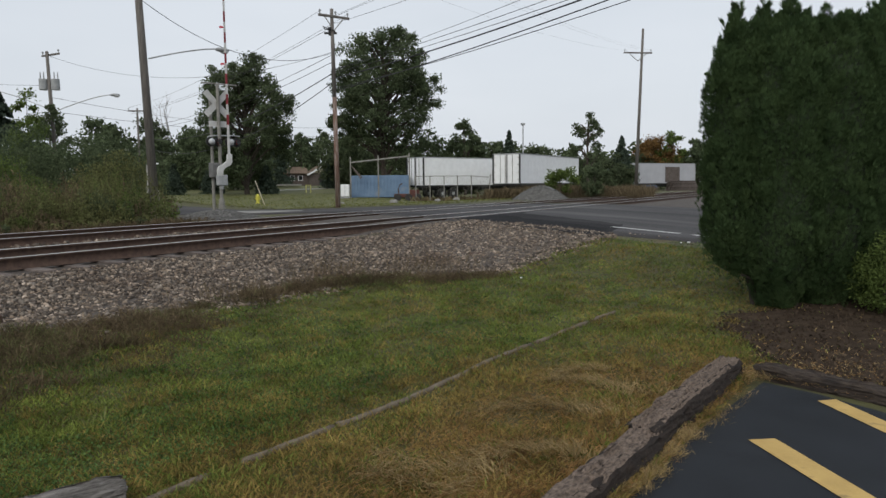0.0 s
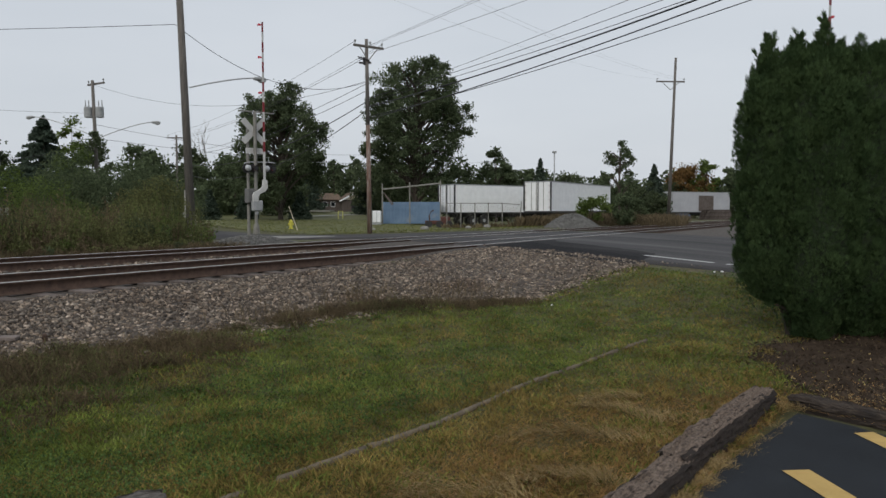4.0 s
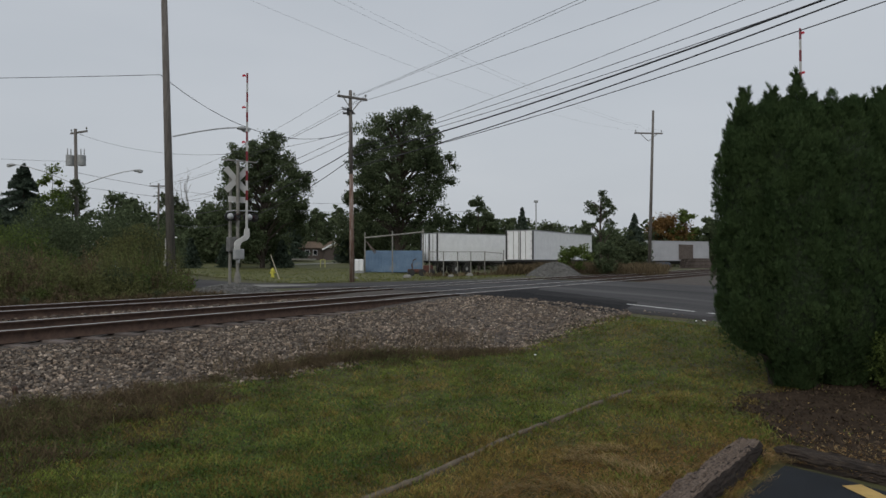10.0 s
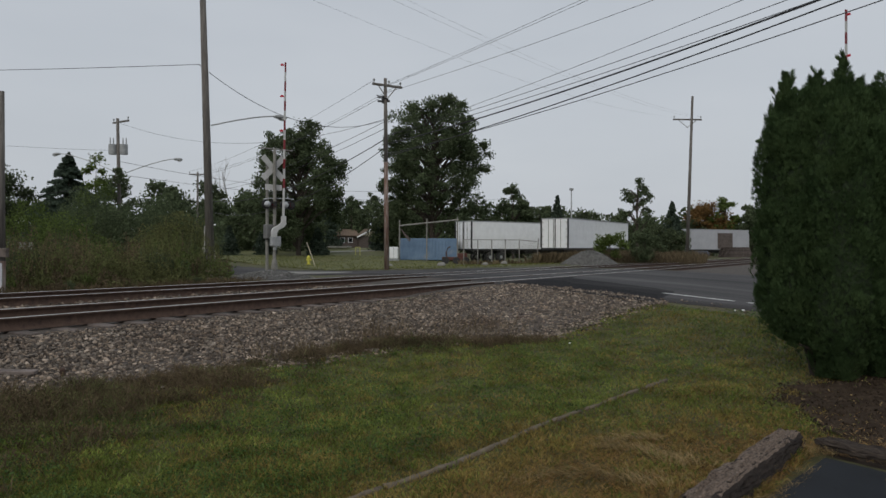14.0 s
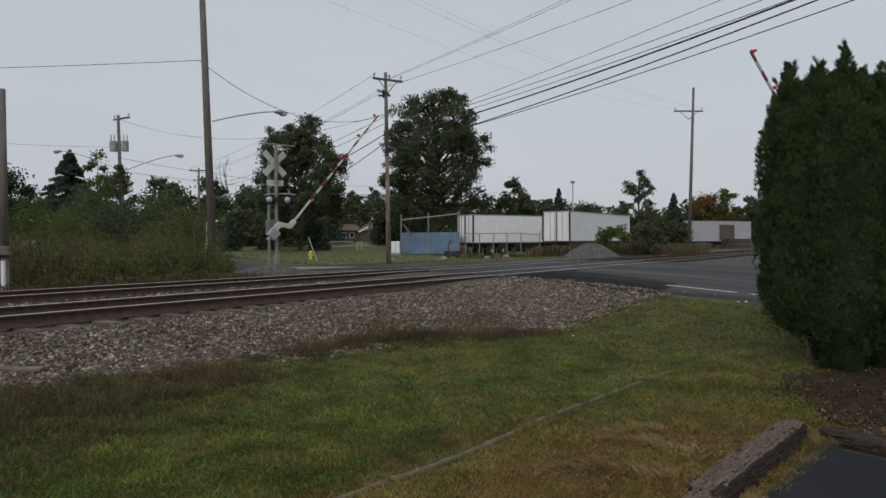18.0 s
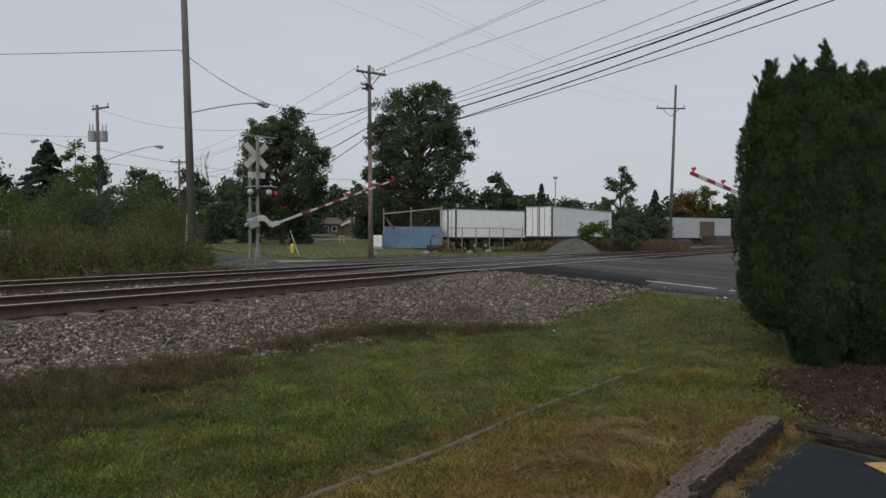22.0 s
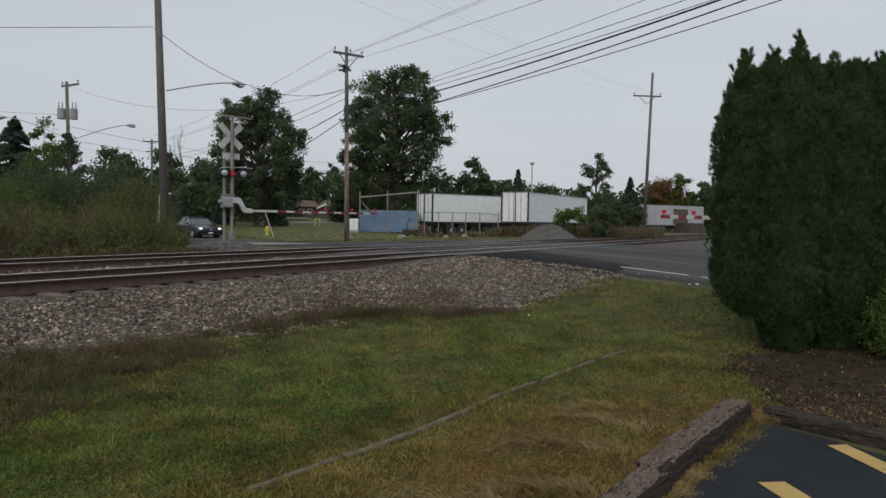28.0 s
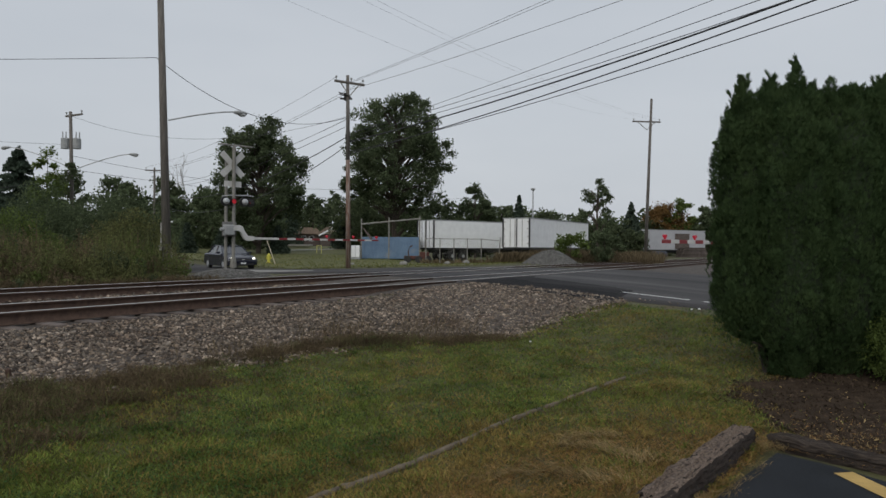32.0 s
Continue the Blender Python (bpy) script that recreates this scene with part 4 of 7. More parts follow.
def far_woods(spots, first):
    """Trees of the far woods at (x, y) with their heights."""
    rng = random.Random(8 + first)
    for i, (x, y, h) in enumerate(spots, first):
        if i in (4, 21):
            spruce("spruce_tree", "dark conifer in the far woods", x, y, h + 1.0, 6.5, 3600, 300 + i, 0.45)
        else:
            tree("broadleaf_tree", "green tree in the far woods", x, y, h + rng.uniform(-0.6, 0.6), rng.uniform(6.5, 9), 3000, 0.48, LEAF if i % 3 else LEAF_DARK, 200 + i, low=-0.05, clumps=70, clump=0.12, forks=5, shape=1.6)


far_woods(((-82, 100, 9), (-74, 92, 8.5), (-66, 96, 9.5), (-60, 88, 7.5), (-54, 94, 8.5), (-49, 100, 8.0), (-66, 128, 9.5), (-58, 138, 10), (-50, 146, 10.5), (-44, 150, 11.0), (-38, 142, 10.5), (-31, 132, 10.5)), 0)
far_woods(((-42, 88, 10.4), (-38.5, 93, 10.8), (-35, 88, 10.0), (-32, 92, 10.6), (-27.5, 96, 9.6), (-24, 86, 9.2), (-20, 96, 10.0), (-18.5, 84, 8.6), (-29, 88, 9.0), (-18.6, 106, 9.5), (-15, 140, 13)), 12)
far_woods(((-19, 142, 12.5), (-11, 138, 12.5), (-9, 130, 12), (-6.5, 120, 11), (-6, 88, 7.6), (-3, 106, 8.4), (-17.5, 128, 12.0), (-21.5, 122, 11.2), (0.5, 98, 8.0), (4.0, 92, 8.8), (8.6, 96, 8.7), (9.5, 96, 7.8), (12.5, 94, 7.7)), 23)
far_woods(((15, 104, 8.0), (18, 110, 8.8), (20.5, 104, 7.4), (23.5, 112, 7.6), (26.5, 108, 7.2), (29, 116, 7.6), (32.5, 112, 7.4), (35, 122, 8.4), (41, 116, 7.4), (50, 114, 8.4), (55, 116, 8.0), (61, 112, 9.0), (69, 108, 9.0), (78, 100, 9.5)), 34)
for x, y, h, w in ((-8.1, 88, 6.0, 4.2), (-22.6, 72, 3.7, 2.6), (-19.4, 74, 4.3, 2.8), (-13.6, 73, 3.6, 2.6)):
    spruce("spruce_tree", "small blue-green spruce at the back of the lawn", x, y, h, w, 3200, int(400 + h * 10), 0.3)


def woods_behind():
    """The unbroken line of woods behind the single trees."""
    rng = np.random.default_rng(77)
    n = 26000
    x = rng.uniform(-130, 100, n)
    y = 128 + rng.random(n) * 10 + 22 * np.exp(-((x + 45) / 16) ** 2)
    top = 6.6 + 1.2 * np.sin(x * 0.31) + 0.8 * np.sin(x * 0.83 + 1) + 0.7 * np.sin(x * 2.1)
    c = np.stack((x, y, land(x, y) + top * rng.random(n) ** 0.7), -1)
    ob = cards("distant_woods", c, 0.6 + 0.5 * rng.random(n), LEAF_DARK, None, 78)
    tagged(ob, "dense dark green woods along the horizon", "woods", kind="stuff")


woods_behind()


def thicket(name, label, blobs, leaves, leaf, material, seed, category="shrub", stems=14):
    """A shrub of several leafy masses: (x, y, z, rx, ry, rz)."""
    rng = np.random.default_rng(seed)
    b = np.array(blobs, float)
    t = thing(name, label, category, Matrix.Translation((b[0, 0], b[0, 1], ground_at(b[0, 0], b[0, 1]))), "shrubs")
    o = np.array((b[0, 0], b[0, 1], ground_at(b[0, 0], b[0, 1])))
    vol = b[:, 3] * b[:, 4] * b[:, 5]
    w = rng.choice(len(b), leaves, p=vol / vol.sum())
    p = rng.normal(size=(leaves, 3))
    p /= np.linalg.norm(p, axis=1)[:, None]
    p *= (0.45 + 0.62 * rng.random(leaves) ** 0.7)[:, None]
    lump = 1 + 0.22 * np.sin(p[:, 0] * 7 + w) * np.sin(p[:, 1] * 6 + 2 * w) * np.sin(p[:, 2] * 6)
    c = b[w, :3] + p * b[w, 3:] * lump[:, None] - o
    g = land(c[:, 0] + o[0], c[:, 1] + o[1]) - o[2]
    c[:, 2] = np.maximum(c[:, 2], g + 0.03 + 0.15 * rng.random(leaves))
    bm = bmesh.new()
    for i in range(stems):
        k = rng.integers(0, len(b))
        q = b[k, :3] - o
        foot = (q[0] + rng.normal() * 0.2, q[1] + rng.normal() * 0.2, float(land(q[0] + o[0], q[1] + o[1]) - o[2]) - 0.1)
        tube(bm, foot, (q[0] + rng.normal() * b[k, 3] * 0.4, q[1] + rng.normal() * b[k, 4] * 0.4, q[2] + b[k, 5] * 0.5), 0.035, 0.01, 5)
    tagged(part("stems", bm, BARK, t), kind="stuff")
    cards("leaves", c, leaf * (0.6 + 0.8 * rng.random(leaves)), material, t, seed + 1)
    return t


tree("sumac_shrub", "ragged green sumac on the weedy bank", 14.4, 50.5, 3.0, 3.1, 3600, 0.17, LEAF, 41, low=0.06, trunk=0.016, clumps=34, clump=0.15, forks=16)
tree("sumac_shrub", "light green sumac shoots on the weedy bank", 11.6, 49.5, 3.0, 2.6, 1800, 0.2, LEAF_LIGHT, 46, low=0.15, trunk=0.014, clumps=16, clump=0.18, forks=12)
thicket("overgrown_shrub", "dense overgrown green shrubs behind the weeds", [(-16.2, 37, 2.0, 2.6, 2.0, 2.0), (-19.6, 38, 2.3, 1.6, 2.0, 2.4), (-18.0, 38, 1.9, 1.3, 1.6, 1.9), (-13.4, 37.5, 1.9, 1.3, 1.6, 1.9), (-15.0, 37, 2.0, 1.1, 1.4, 2.2), (-14.8, 35.5, 1.0, 1.5, 1.4, 1.1), (-17.2, 35.5, 0.9, 1.4, 1.2, 1.0)], 40000, 0.11, LEAF, 42)
thicket("overgrown_shrub", "olive green overgrown shrub rising out of the weeds", [(-12.9, 33.5, 1.6, 1.3, 1.0, 1.6), (-14.4, 33.8, 1.3, 1.0, 0.9, 1.3), (-11.9, 33.9, 1.1, 0.8, 0.8, 1.1)], 15000, 0.09, WEED, 48)
thicket("overgrown_shrub", "light green shrub thicket among the weeds", [(-18.6, 33.6, 1.6, 1.5, 1.1, 1.6), (-20.6, 34.2, 1.9, 1.3, 1.1, 1.9), (-16.6, 33.2, 1.0, 1.0, 0.9, 1.0)], 16000, 0.09, LEAF_LIGHT, 49)
tree("sapling", "slender leafy sapling rising above the shrubs", -22.6, 44.5, 8.1, 1.9, 4600, 0.17, LEAF_LIGHT, 43, low=0.2, trunk=0.009, clumps=30, clump=0.24)
tree("sapling", "vine-covered sapling beside the transformer pole", -24.7, 51.2, 8.6, 2.2, 7000, 0.17, LEAF, 44, low=0.0, trunk=0.009, clumps=34, clump=0.24)


def bare_tree(x, y, h, seed):
    """A dead tree: grey limbs that fork three times."""
    rng = random.Random(seed)
    z = ground_at(x, y)
    t = thing("bare_tree", "bare pale grey dead tree behind the lamp pole", "tree", Matrix.Translation((x, y, z)), "trees")
    bm = bmesh.new()

    def limb(a, d, length, r, level):
        b = a + d * length
        tube(bm, a, b, r, r * 0.6, 5)
        if level:
            for i in range(4):
                turn = Vector((rng.uniform(-1, 1), rng.uniform(-1, 1), rng.uniform(0.1, 0.7)))
                limb(a.lerp(b, 0.45 + 0.18 * i), (d * 1.1 + turn * 0.7).normalized(), length * rng.uniform(0.45, 0.7), r * 0.5, level - 1)

    limb(Vector((0, 0, -0.2)), Vector((0, 0, 1)), (h - z) * 0.52, 0.12, 3)
    part("trunk", bm, DEADWOOD, t)


DEADWOOD = material("dead_grey_wood", (0.15, 0.135, 0.12), (0.28, 0.26, 0.24), 4, rough=0.95, bump=0.3)
bare_tree(-31.4, 100, 14.2, 3)

# ---- the evergreen hedge ----


def arborvitae(x, y, r, count, seed, spires, clear=0.0):
    """One evergreen of a hedge: a dark core, billows of upright sprays, and spires at the top (dx, dy, height)."""
    rng = np.random.default_rng(seed)
    z = ground_at(x, y) - 0.02
    t = thing("arborvitae", "tall dense dark green arborvitae with feathery spires", "evergreen", Matrix.Translation((x, y, z)), "evergreen hedge")
    if clear:
        heights, widths = (clear, 0.48, 0.64, 0.86, 1.4, 2.1, 2.45, 2.85, 3.15, 3.4), (0.30, 0.62, 0.84, 0.97, 1.0, 0.98, 0.92, 0.82, 0.68, 0.45)
    else:
        heights, widths = (0.0, 0.25, 0.6, 1.0, 2.0, 2.5, 2.9, 3.15, 3.38), (0.34, 0.50, 0.84, 1.0, 1.0, 0.93, 0.80, 0.62, 0.34)
    top = heights[-1]

    def radius(q):
        return r * np.interp(q, heights, widths)

    bm = bmesh.new()
    hose(bm, [(0.16, -0.1, -0.1), (0.10, -0.06, 0.25), (0.0, 0, 0.6), (0, 0, 2.2)], [0.06, 0.05, 0.045, 0.02], 9)
    if clear:
        hose(bm, [(0.12, -0.07, 0.2), (0.02, -0.2, 0.36), (-0.14, -0.26, 0.42)], [0.022, 0.016, 0.01], 6)
    part("trunk", bm, DARKBARK, t)
    # Closed shell in the core; the hedge's inner shade is put into its colour.
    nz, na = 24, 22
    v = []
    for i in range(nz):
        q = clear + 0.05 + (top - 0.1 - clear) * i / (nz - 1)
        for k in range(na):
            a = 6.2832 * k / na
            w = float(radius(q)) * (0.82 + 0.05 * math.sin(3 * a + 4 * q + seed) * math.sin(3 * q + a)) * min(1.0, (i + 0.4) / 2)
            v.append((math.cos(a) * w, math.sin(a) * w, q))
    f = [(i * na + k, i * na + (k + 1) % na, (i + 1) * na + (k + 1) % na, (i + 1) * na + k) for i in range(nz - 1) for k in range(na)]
    tagged(sheet("core_shade_shell", v, f, CORESHADE, t, True))
    # billows over the whole body, overlapping upright clumps
    n = 190
    bz, ba = clear + (top - clear) * rng.random(n) ** 0.95, rng.random(n) * 6.2832
    br = radius(bz) * (0.74 + 0.22 * rng.random(n))
    bc = np.stack((np.cos(ba) * br, np.sin(ba) * br, bz), -1)
    size = (0.06 + 0.12 * rng.random(n) ** 1.5) * np.clip((top + 0.25 - bz) / 0.8, 0.45, 1)
    j = rng.integers(0, n, count)
    out = np.stack((np.cos(ba[j]), np.sin(ba[j]), np.full(count, 0.35)), -1) + rng.normal(size=(count, 3)) * 0.75
    out /= np.linalg.norm(out, axis=1)[:, None]
    c = bc[j] + out * size[j][:, None] * np.array((1, 1, 1.7)) * (0.85 + 0.2 * rng.random(count))[:, None]
    # an even coat beneath them
    k = count // 3
    q, a = clear + (top - clear) * rng.random(k), rng.random(k) * 6.2832
    w = radius(q) * (0.82 + 0.16 * rng.random(k))
    c[:k] = np.stack((np.cos(a) * w, np.sin(a) * w, q), -1)
    out[:k] = np.stack((np.cos(a), np.sin(a), np.full(k, 0.3)), -1)
    # the spires: slim cones of side shoots
    m = count // 4
    sp = np.array(spires, float)
    g = rng.integers(0, len(sp), m)
    u = rng.random(m) ** 0.9
    shoot = rng.integers(0, 26, m) * 2.399 + g
    tall = 1.0 + 0.35 * np.sin(g * 2.7 + seed)
    reach = (0.008 + 0.20 * np.minimum(1, (1 - u) * 2.4)) * (0.62 + 0.5 * np.sin(shoot * 7.3 + np.floor(u * 9 + shoot) * 2.1) ** 2)
    reach = reach * rng.random(m) ** 0.5
    ang = shoot + rng.normal(size=m) * 0.35
    c[k:k + m] = np.stack((sp[g, 0] * (0.55 + 0.45 * u) + np.cos(ang) * reach, sp[g, 1] * (0.55 + 0.45 * u) + np.sin(ang) * reach, sp[g, 2] - 0.06 - z - (1 - u) * 0.95 * tall + reach * 0.45), -1)
    out[k:k + m] = np.stack((np.cos(ang), np.sin(ang), np.full(m, 0.6)), -1)
    c[:, 2] = np.maximum(c[:, 2], clear * 0.8 + 0.03)
    # loose shoots that stand out of the outline
    shoots, k2 = 130, 26
    e = k + m + np.arange(shoots * k2)
    base = k + rng.integers(0, m, shoots)
    base[::3] = k + m + rng.integers(shoots * k2, count - k - m, len(base[::3]))
    way = out[base] * 0.4 + np.array((0, 0, 1.0)) + rng.normal(size=(shoots, 3)) * 0.2
    along = np.tile(np.linspace(0.0, 0.055, k2), shoots)[:, None] * np.repeat(0.5 + rng.random(shoots), k2)[:, None]
    c[e] = np.repeat(c[base], k2, 0) + np.repeat(way, k2, 0) * along + rng.normal(size=(len(e), 3)) * 0.007
    out[e] = np.repeat(out[base], k2, 0)
    # each spray: three narrow upright fingers
    up = out * 0.55 + np.array((0, 0, 1.0)) + rng.normal(size=(count, 3)) * 0.28
    up /= np.linalg.norm(up, axis=1)[:, None]
    side = np.cross(up, out + rng.normal(size=(count, 3)) * 0.35)
    side /= np.linalg.norm(side, axis=1)[:, None] + 1e-9
    s = (0.015 + 0.017 * rng.random(count))[:, None]
    s[k:k + m] *= (1.35 - 0.7 * u)[:, None]
    vs = []
    for lean in (-0.45, 0.02, 0.50):
        d = up + side * lean
        d /= np.linalg.norm(d, axis=1)[:, None]
        w = side - up * lean
        w /= np.linalg.norm(w, axis=1)[:, None]
        L = s * (2.7 if abs(lean) < 0.1 else 2.0)
        vs.append(np.stack((c, c + d * L * 0.5 + w * s * 0.17, c + d * L, c + d * L * 0.5 - w * s * 0.17), 1))
    v = np.stack(vs, 1).reshape(-1, 3)
    sheet("sprays", v, np.arange(len(v)).reshape(-1, 4), CEDAR, t)
    if clear:
        bm = bmesh.new()
        hose(bm, [(-0.40, 0, 2.72), (-0.47, -0.02, 2.80), (-0.52, -0.05, 2.83)], [0.006, 0.005, 0.004], 5)
        ball(bm, (-0.54, -0.06, 2.83), 0.03, (1.2, 1, 0.8))
        part("loose_sprig", bm, CEDAR, t, "sprig sticking out of the hedge")
    return t


arborvitae(4.29, 8.42, 0.485, 52000, 1, ((-0.19, 0, 3.73), (0.17, -0.05, 3.70), (-0.02, 0.2, 3.42), (-0.21, -0.1, 3.26)), 0.40)
arborvitae(4.63, 8.16, 0.56, 52000, 2, ((0.05, 0.05, 3.86), (-0.12, 0.0, 3.54), (0.20, 0.0, 3.60), (0.08, -0.2, 3.40)))
arborvitae(5.10, 8.10, 0.55, 46000, 3, ((-0.03, 0.1, 3.50), (0.2, 0.05, 3.50), (-0.2, 0.0, 3.42)))
arborvitae(5.55, 8.25, 0.56, 42000, 4, ((0.0, 0.1, 3.58), (0.2, 0.0, 3.60), (-0.22, 0.1, 3.48)))
arborvitae(5.98, 8.30, 0.56, 34000, 5, ((-0.06, 0.05, 3.78), (0.2, 0.0, 3.66), (-0.25, 0.0, 3.56)))
arborvitae(6.50, 8.40, 0.58, 12000, 6, ((0.0, 0.0, 3.80), (0.25, 0.1, 3.6)))
arborvitae(7.05, 8.50, 0.58, 9000, 7, ((0.0, 0.0, 3.75), (-0.2, 0.1, 3.6)))
thicket("clipped_shrub", "small rounded clipped green shrub beside the hedge", [(5.62, 7.40, 0.46, 0.50, 0.50, 0.52)], 9000, 0.034, LEAF_LIGHT, 47, stems=5)

# ---- trailers and yard ----


def trailer(x, y, turn, length, label, paint=WHITE, height=2.6, floor=1.25, wheels=True):
    """A box trailer whose rear end is at the origin and which runs along its own x axis."""
    z = ground_at(x, y)
    t = thing("box_trailer", label, "trailer", pose(x, y, z, 0, 0, turn), "box trailers")
    bm = bmesh.new()
    box(bm, (length / 2, 1.3, floor + height / 2), (length, 2.6, height), bevel=0.03)
    body = part("body", bm, paint, t)
    for k, r, m, label in ((0.02, 0.08, BLACK, "dark hinge bar"), (0.72, 0.022, MASTGREY, "locking rod"), (1.24, 0.045, BLACK, "dark door seal"), (1.40, 0.03, MASTGREY, "locking rod"), (1.88, 0.022, MASTGREY, "locking rod"), (2.58, 0.08, BLACK, "dark hinge bar")):
        bm = bmesh.new()
        tube(bm, (-0.04, k, floor + 0.05), (-0.04, k, floor + height - 0.05), r, r, 6)
        part("door_rod", bm, m, body, label)
    for k in (0.08, 2.52):
        for z0 in (0.35, 1.0, 1.65, 2.25):
            bm = bmesh.new()
            box(bm, (-0.05, k, floor + z0), (0.05, 0.26, 0.07))
            part("hinge", bm, MASTGREY, body)
    bm = bmesh.new()
    box(bm, (length / 2, 1.3, floor + height - 0.02), (length + 0.02, 2.64, 0.10))
    part("top_rail", bm, GREYPAINT, t)
    bm = bmesh.new()
    box(bm, (length / 2, 1.3, floor - 0.06), (length + 0.02, 2.62, 0.16))
    part("floor_rail", bm, BLACK, t)
    bm = bmesh.new()
    box(bm, (length * 0.5, 1.3, floor - 0.3), (length * 0.9, 1.1, 0.3))
    part("chassis", bm, BLACK, t)
    if wheels:
        for xx in (2.2, 3.5):
            for yy in (0.22, 2.38):
                bm = bmesh.new()
                tube(bm, (xx, yy - 0.18, 0.5), (xx, yy + 0.18, 0.5), 0.5, 0.5, 18)
                w = part("wheel", bm, BLACK, t)
                bm = bmesh.new()
                tube(bm, (xx, yy - 0.20, 0.5), (xx, yy + 0.20, 0.5), 0.16, 0.16, 14)
                part("rim", bm, GREYPAINT, w, "grey steel rim")
    for yy in (0.4, 2.2):
        bm = bmesh.new()
        box(bm, (length - 3, yy, (floor - 0.1) / 2), (0.14, 0.14, floor - 0.1))
        part("landing_leg", bm, GREYPAINT, t)
    return t


trailer(2.33, 64, 35, 15, "white box trailer parked in the yard, rear doors closed")
trailer(10.5, 60, 56, 15, "white box trailer with rear door bars, parked beside the gravel heap")
far_box = trailer(33.0, 99, 25.5, 14, "white storage trailer with a grey side door beyond the tracks", wheels=False, paint=FARGREY, height=2.95)
bm = bmesh.new()
box(bm, (9.0, -0.03, 2.55), (3.0, 0.06, 2.3), bevel=0.01)
part("side_door", bm, TIE, far_box, "dull brown roll-up side door")
bm = bmesh.new()
box(bm, (1.2, -0.03, 2.7), (2.2, 0.05, 2.5), bevel=0.01)
part("side_panel", bm, GREYPAINT, far_box, "grey side panel")


def container():
    t = thing("shipping_container", "faded blue steel shipping container", "container", pose(-4.2, 63.5, 0.4, 0, 0, -3))
    bm = bmesh.new()
    box(bm, (2.5, 1.2, 1.04), (5.2, 2.4, 1.98), bevel=0.02)
    body = part("body", bm, BLUE, t)
    for i in range(17):
        bm = bmesh.new()
        box(bm, (0.12 + 0.3 * i, -0.02, 1.04), (0.13, 0.05, 1.8), bevel=0.015)
        part("corrugation", bm, BLUE, body)


container()


# ---- grass, weeds and straw ----


def blades(name, x, y, h, w, lean, material, label, category, seed, lift=0.0, z=None, heading=None):
    """Many bent blades in one mesh: a narrow leaf shape each."""
    rng = np.random.default_rng(seed)
    n = len(x)
    z = land(x, y) - 0.01 + lift if z is None else z
    a = rng.random(n) * 6.2832
    b = rng.random(n) * 6.2832 if heading is None else heading
    if heading is not None:
        a = b + 1.5708 + 0.5 * rng.normal(size=n)
    side = np.stack((np.cos(a), np.sin(a), np.zeros(n)), -1)
    tip = np.stack((np.cos(b) * lean, np.sin(b) * lean, np.ones(n)), -1)
    tip /= np.linalg.norm(tip, axis=1)[:, None]
    o = np.stack((x, y, z), -1)
    mid = o + (tip * 0.55 + np.array((0, 0, 0.12))) * h[:, None]
    top = o + tip * h[:, None]
    s = side * (w * 0.5)[:, None]
    v = np.stack((o, mid + s, top, mid - s), 1).reshape(-1, 3)
    return tagged(sheet(name, v, np.arange(4 * n).reshape(-1, 4), material), label, category, kind="stuff")


PIPE_A, PIPE_D = np.array((-0.8, 3.96)), np.array((0.625, 0.781))


def pipe_bend(u):
    return 0.035 * np.sin(u * 1.4) + 0.010 * np.sin(u * 7)


def beside_pipe(x, y):
    """Metres from the old pipe, towards the lot."""
    u = (x - PIPE_A[0]) * PIPE_D[0] + (y - PIPE_A[1]) * PIPE_D[1]
    return (x - PIPE_A[0]) * PIPE_D[1] - (y - PIPE_A[1]) * PIPE_D[0] - pipe_bend(u)


def in_lot(x, y):
    left = (x - 2.83) * 0.768 - (y - 5.17) * 0.64 > -0.10
    right = (x - 3.0) * 0.80 + (y - 5.1) * 0.6 < 0.12
    return left & right


def bed_edge(x, y):
    """Under 1 on the bare ground beneath the hedge."""
    return ((x - 5.9 + 0.75 * np.maximum(0.0, 6.6 - y)) / 2.45) ** 2 + ((y - 6.65) / 1.75) ** 2 + 0.16 * waves(x, y, 2.5) + 0.06 * waves(x, y, 7.0)


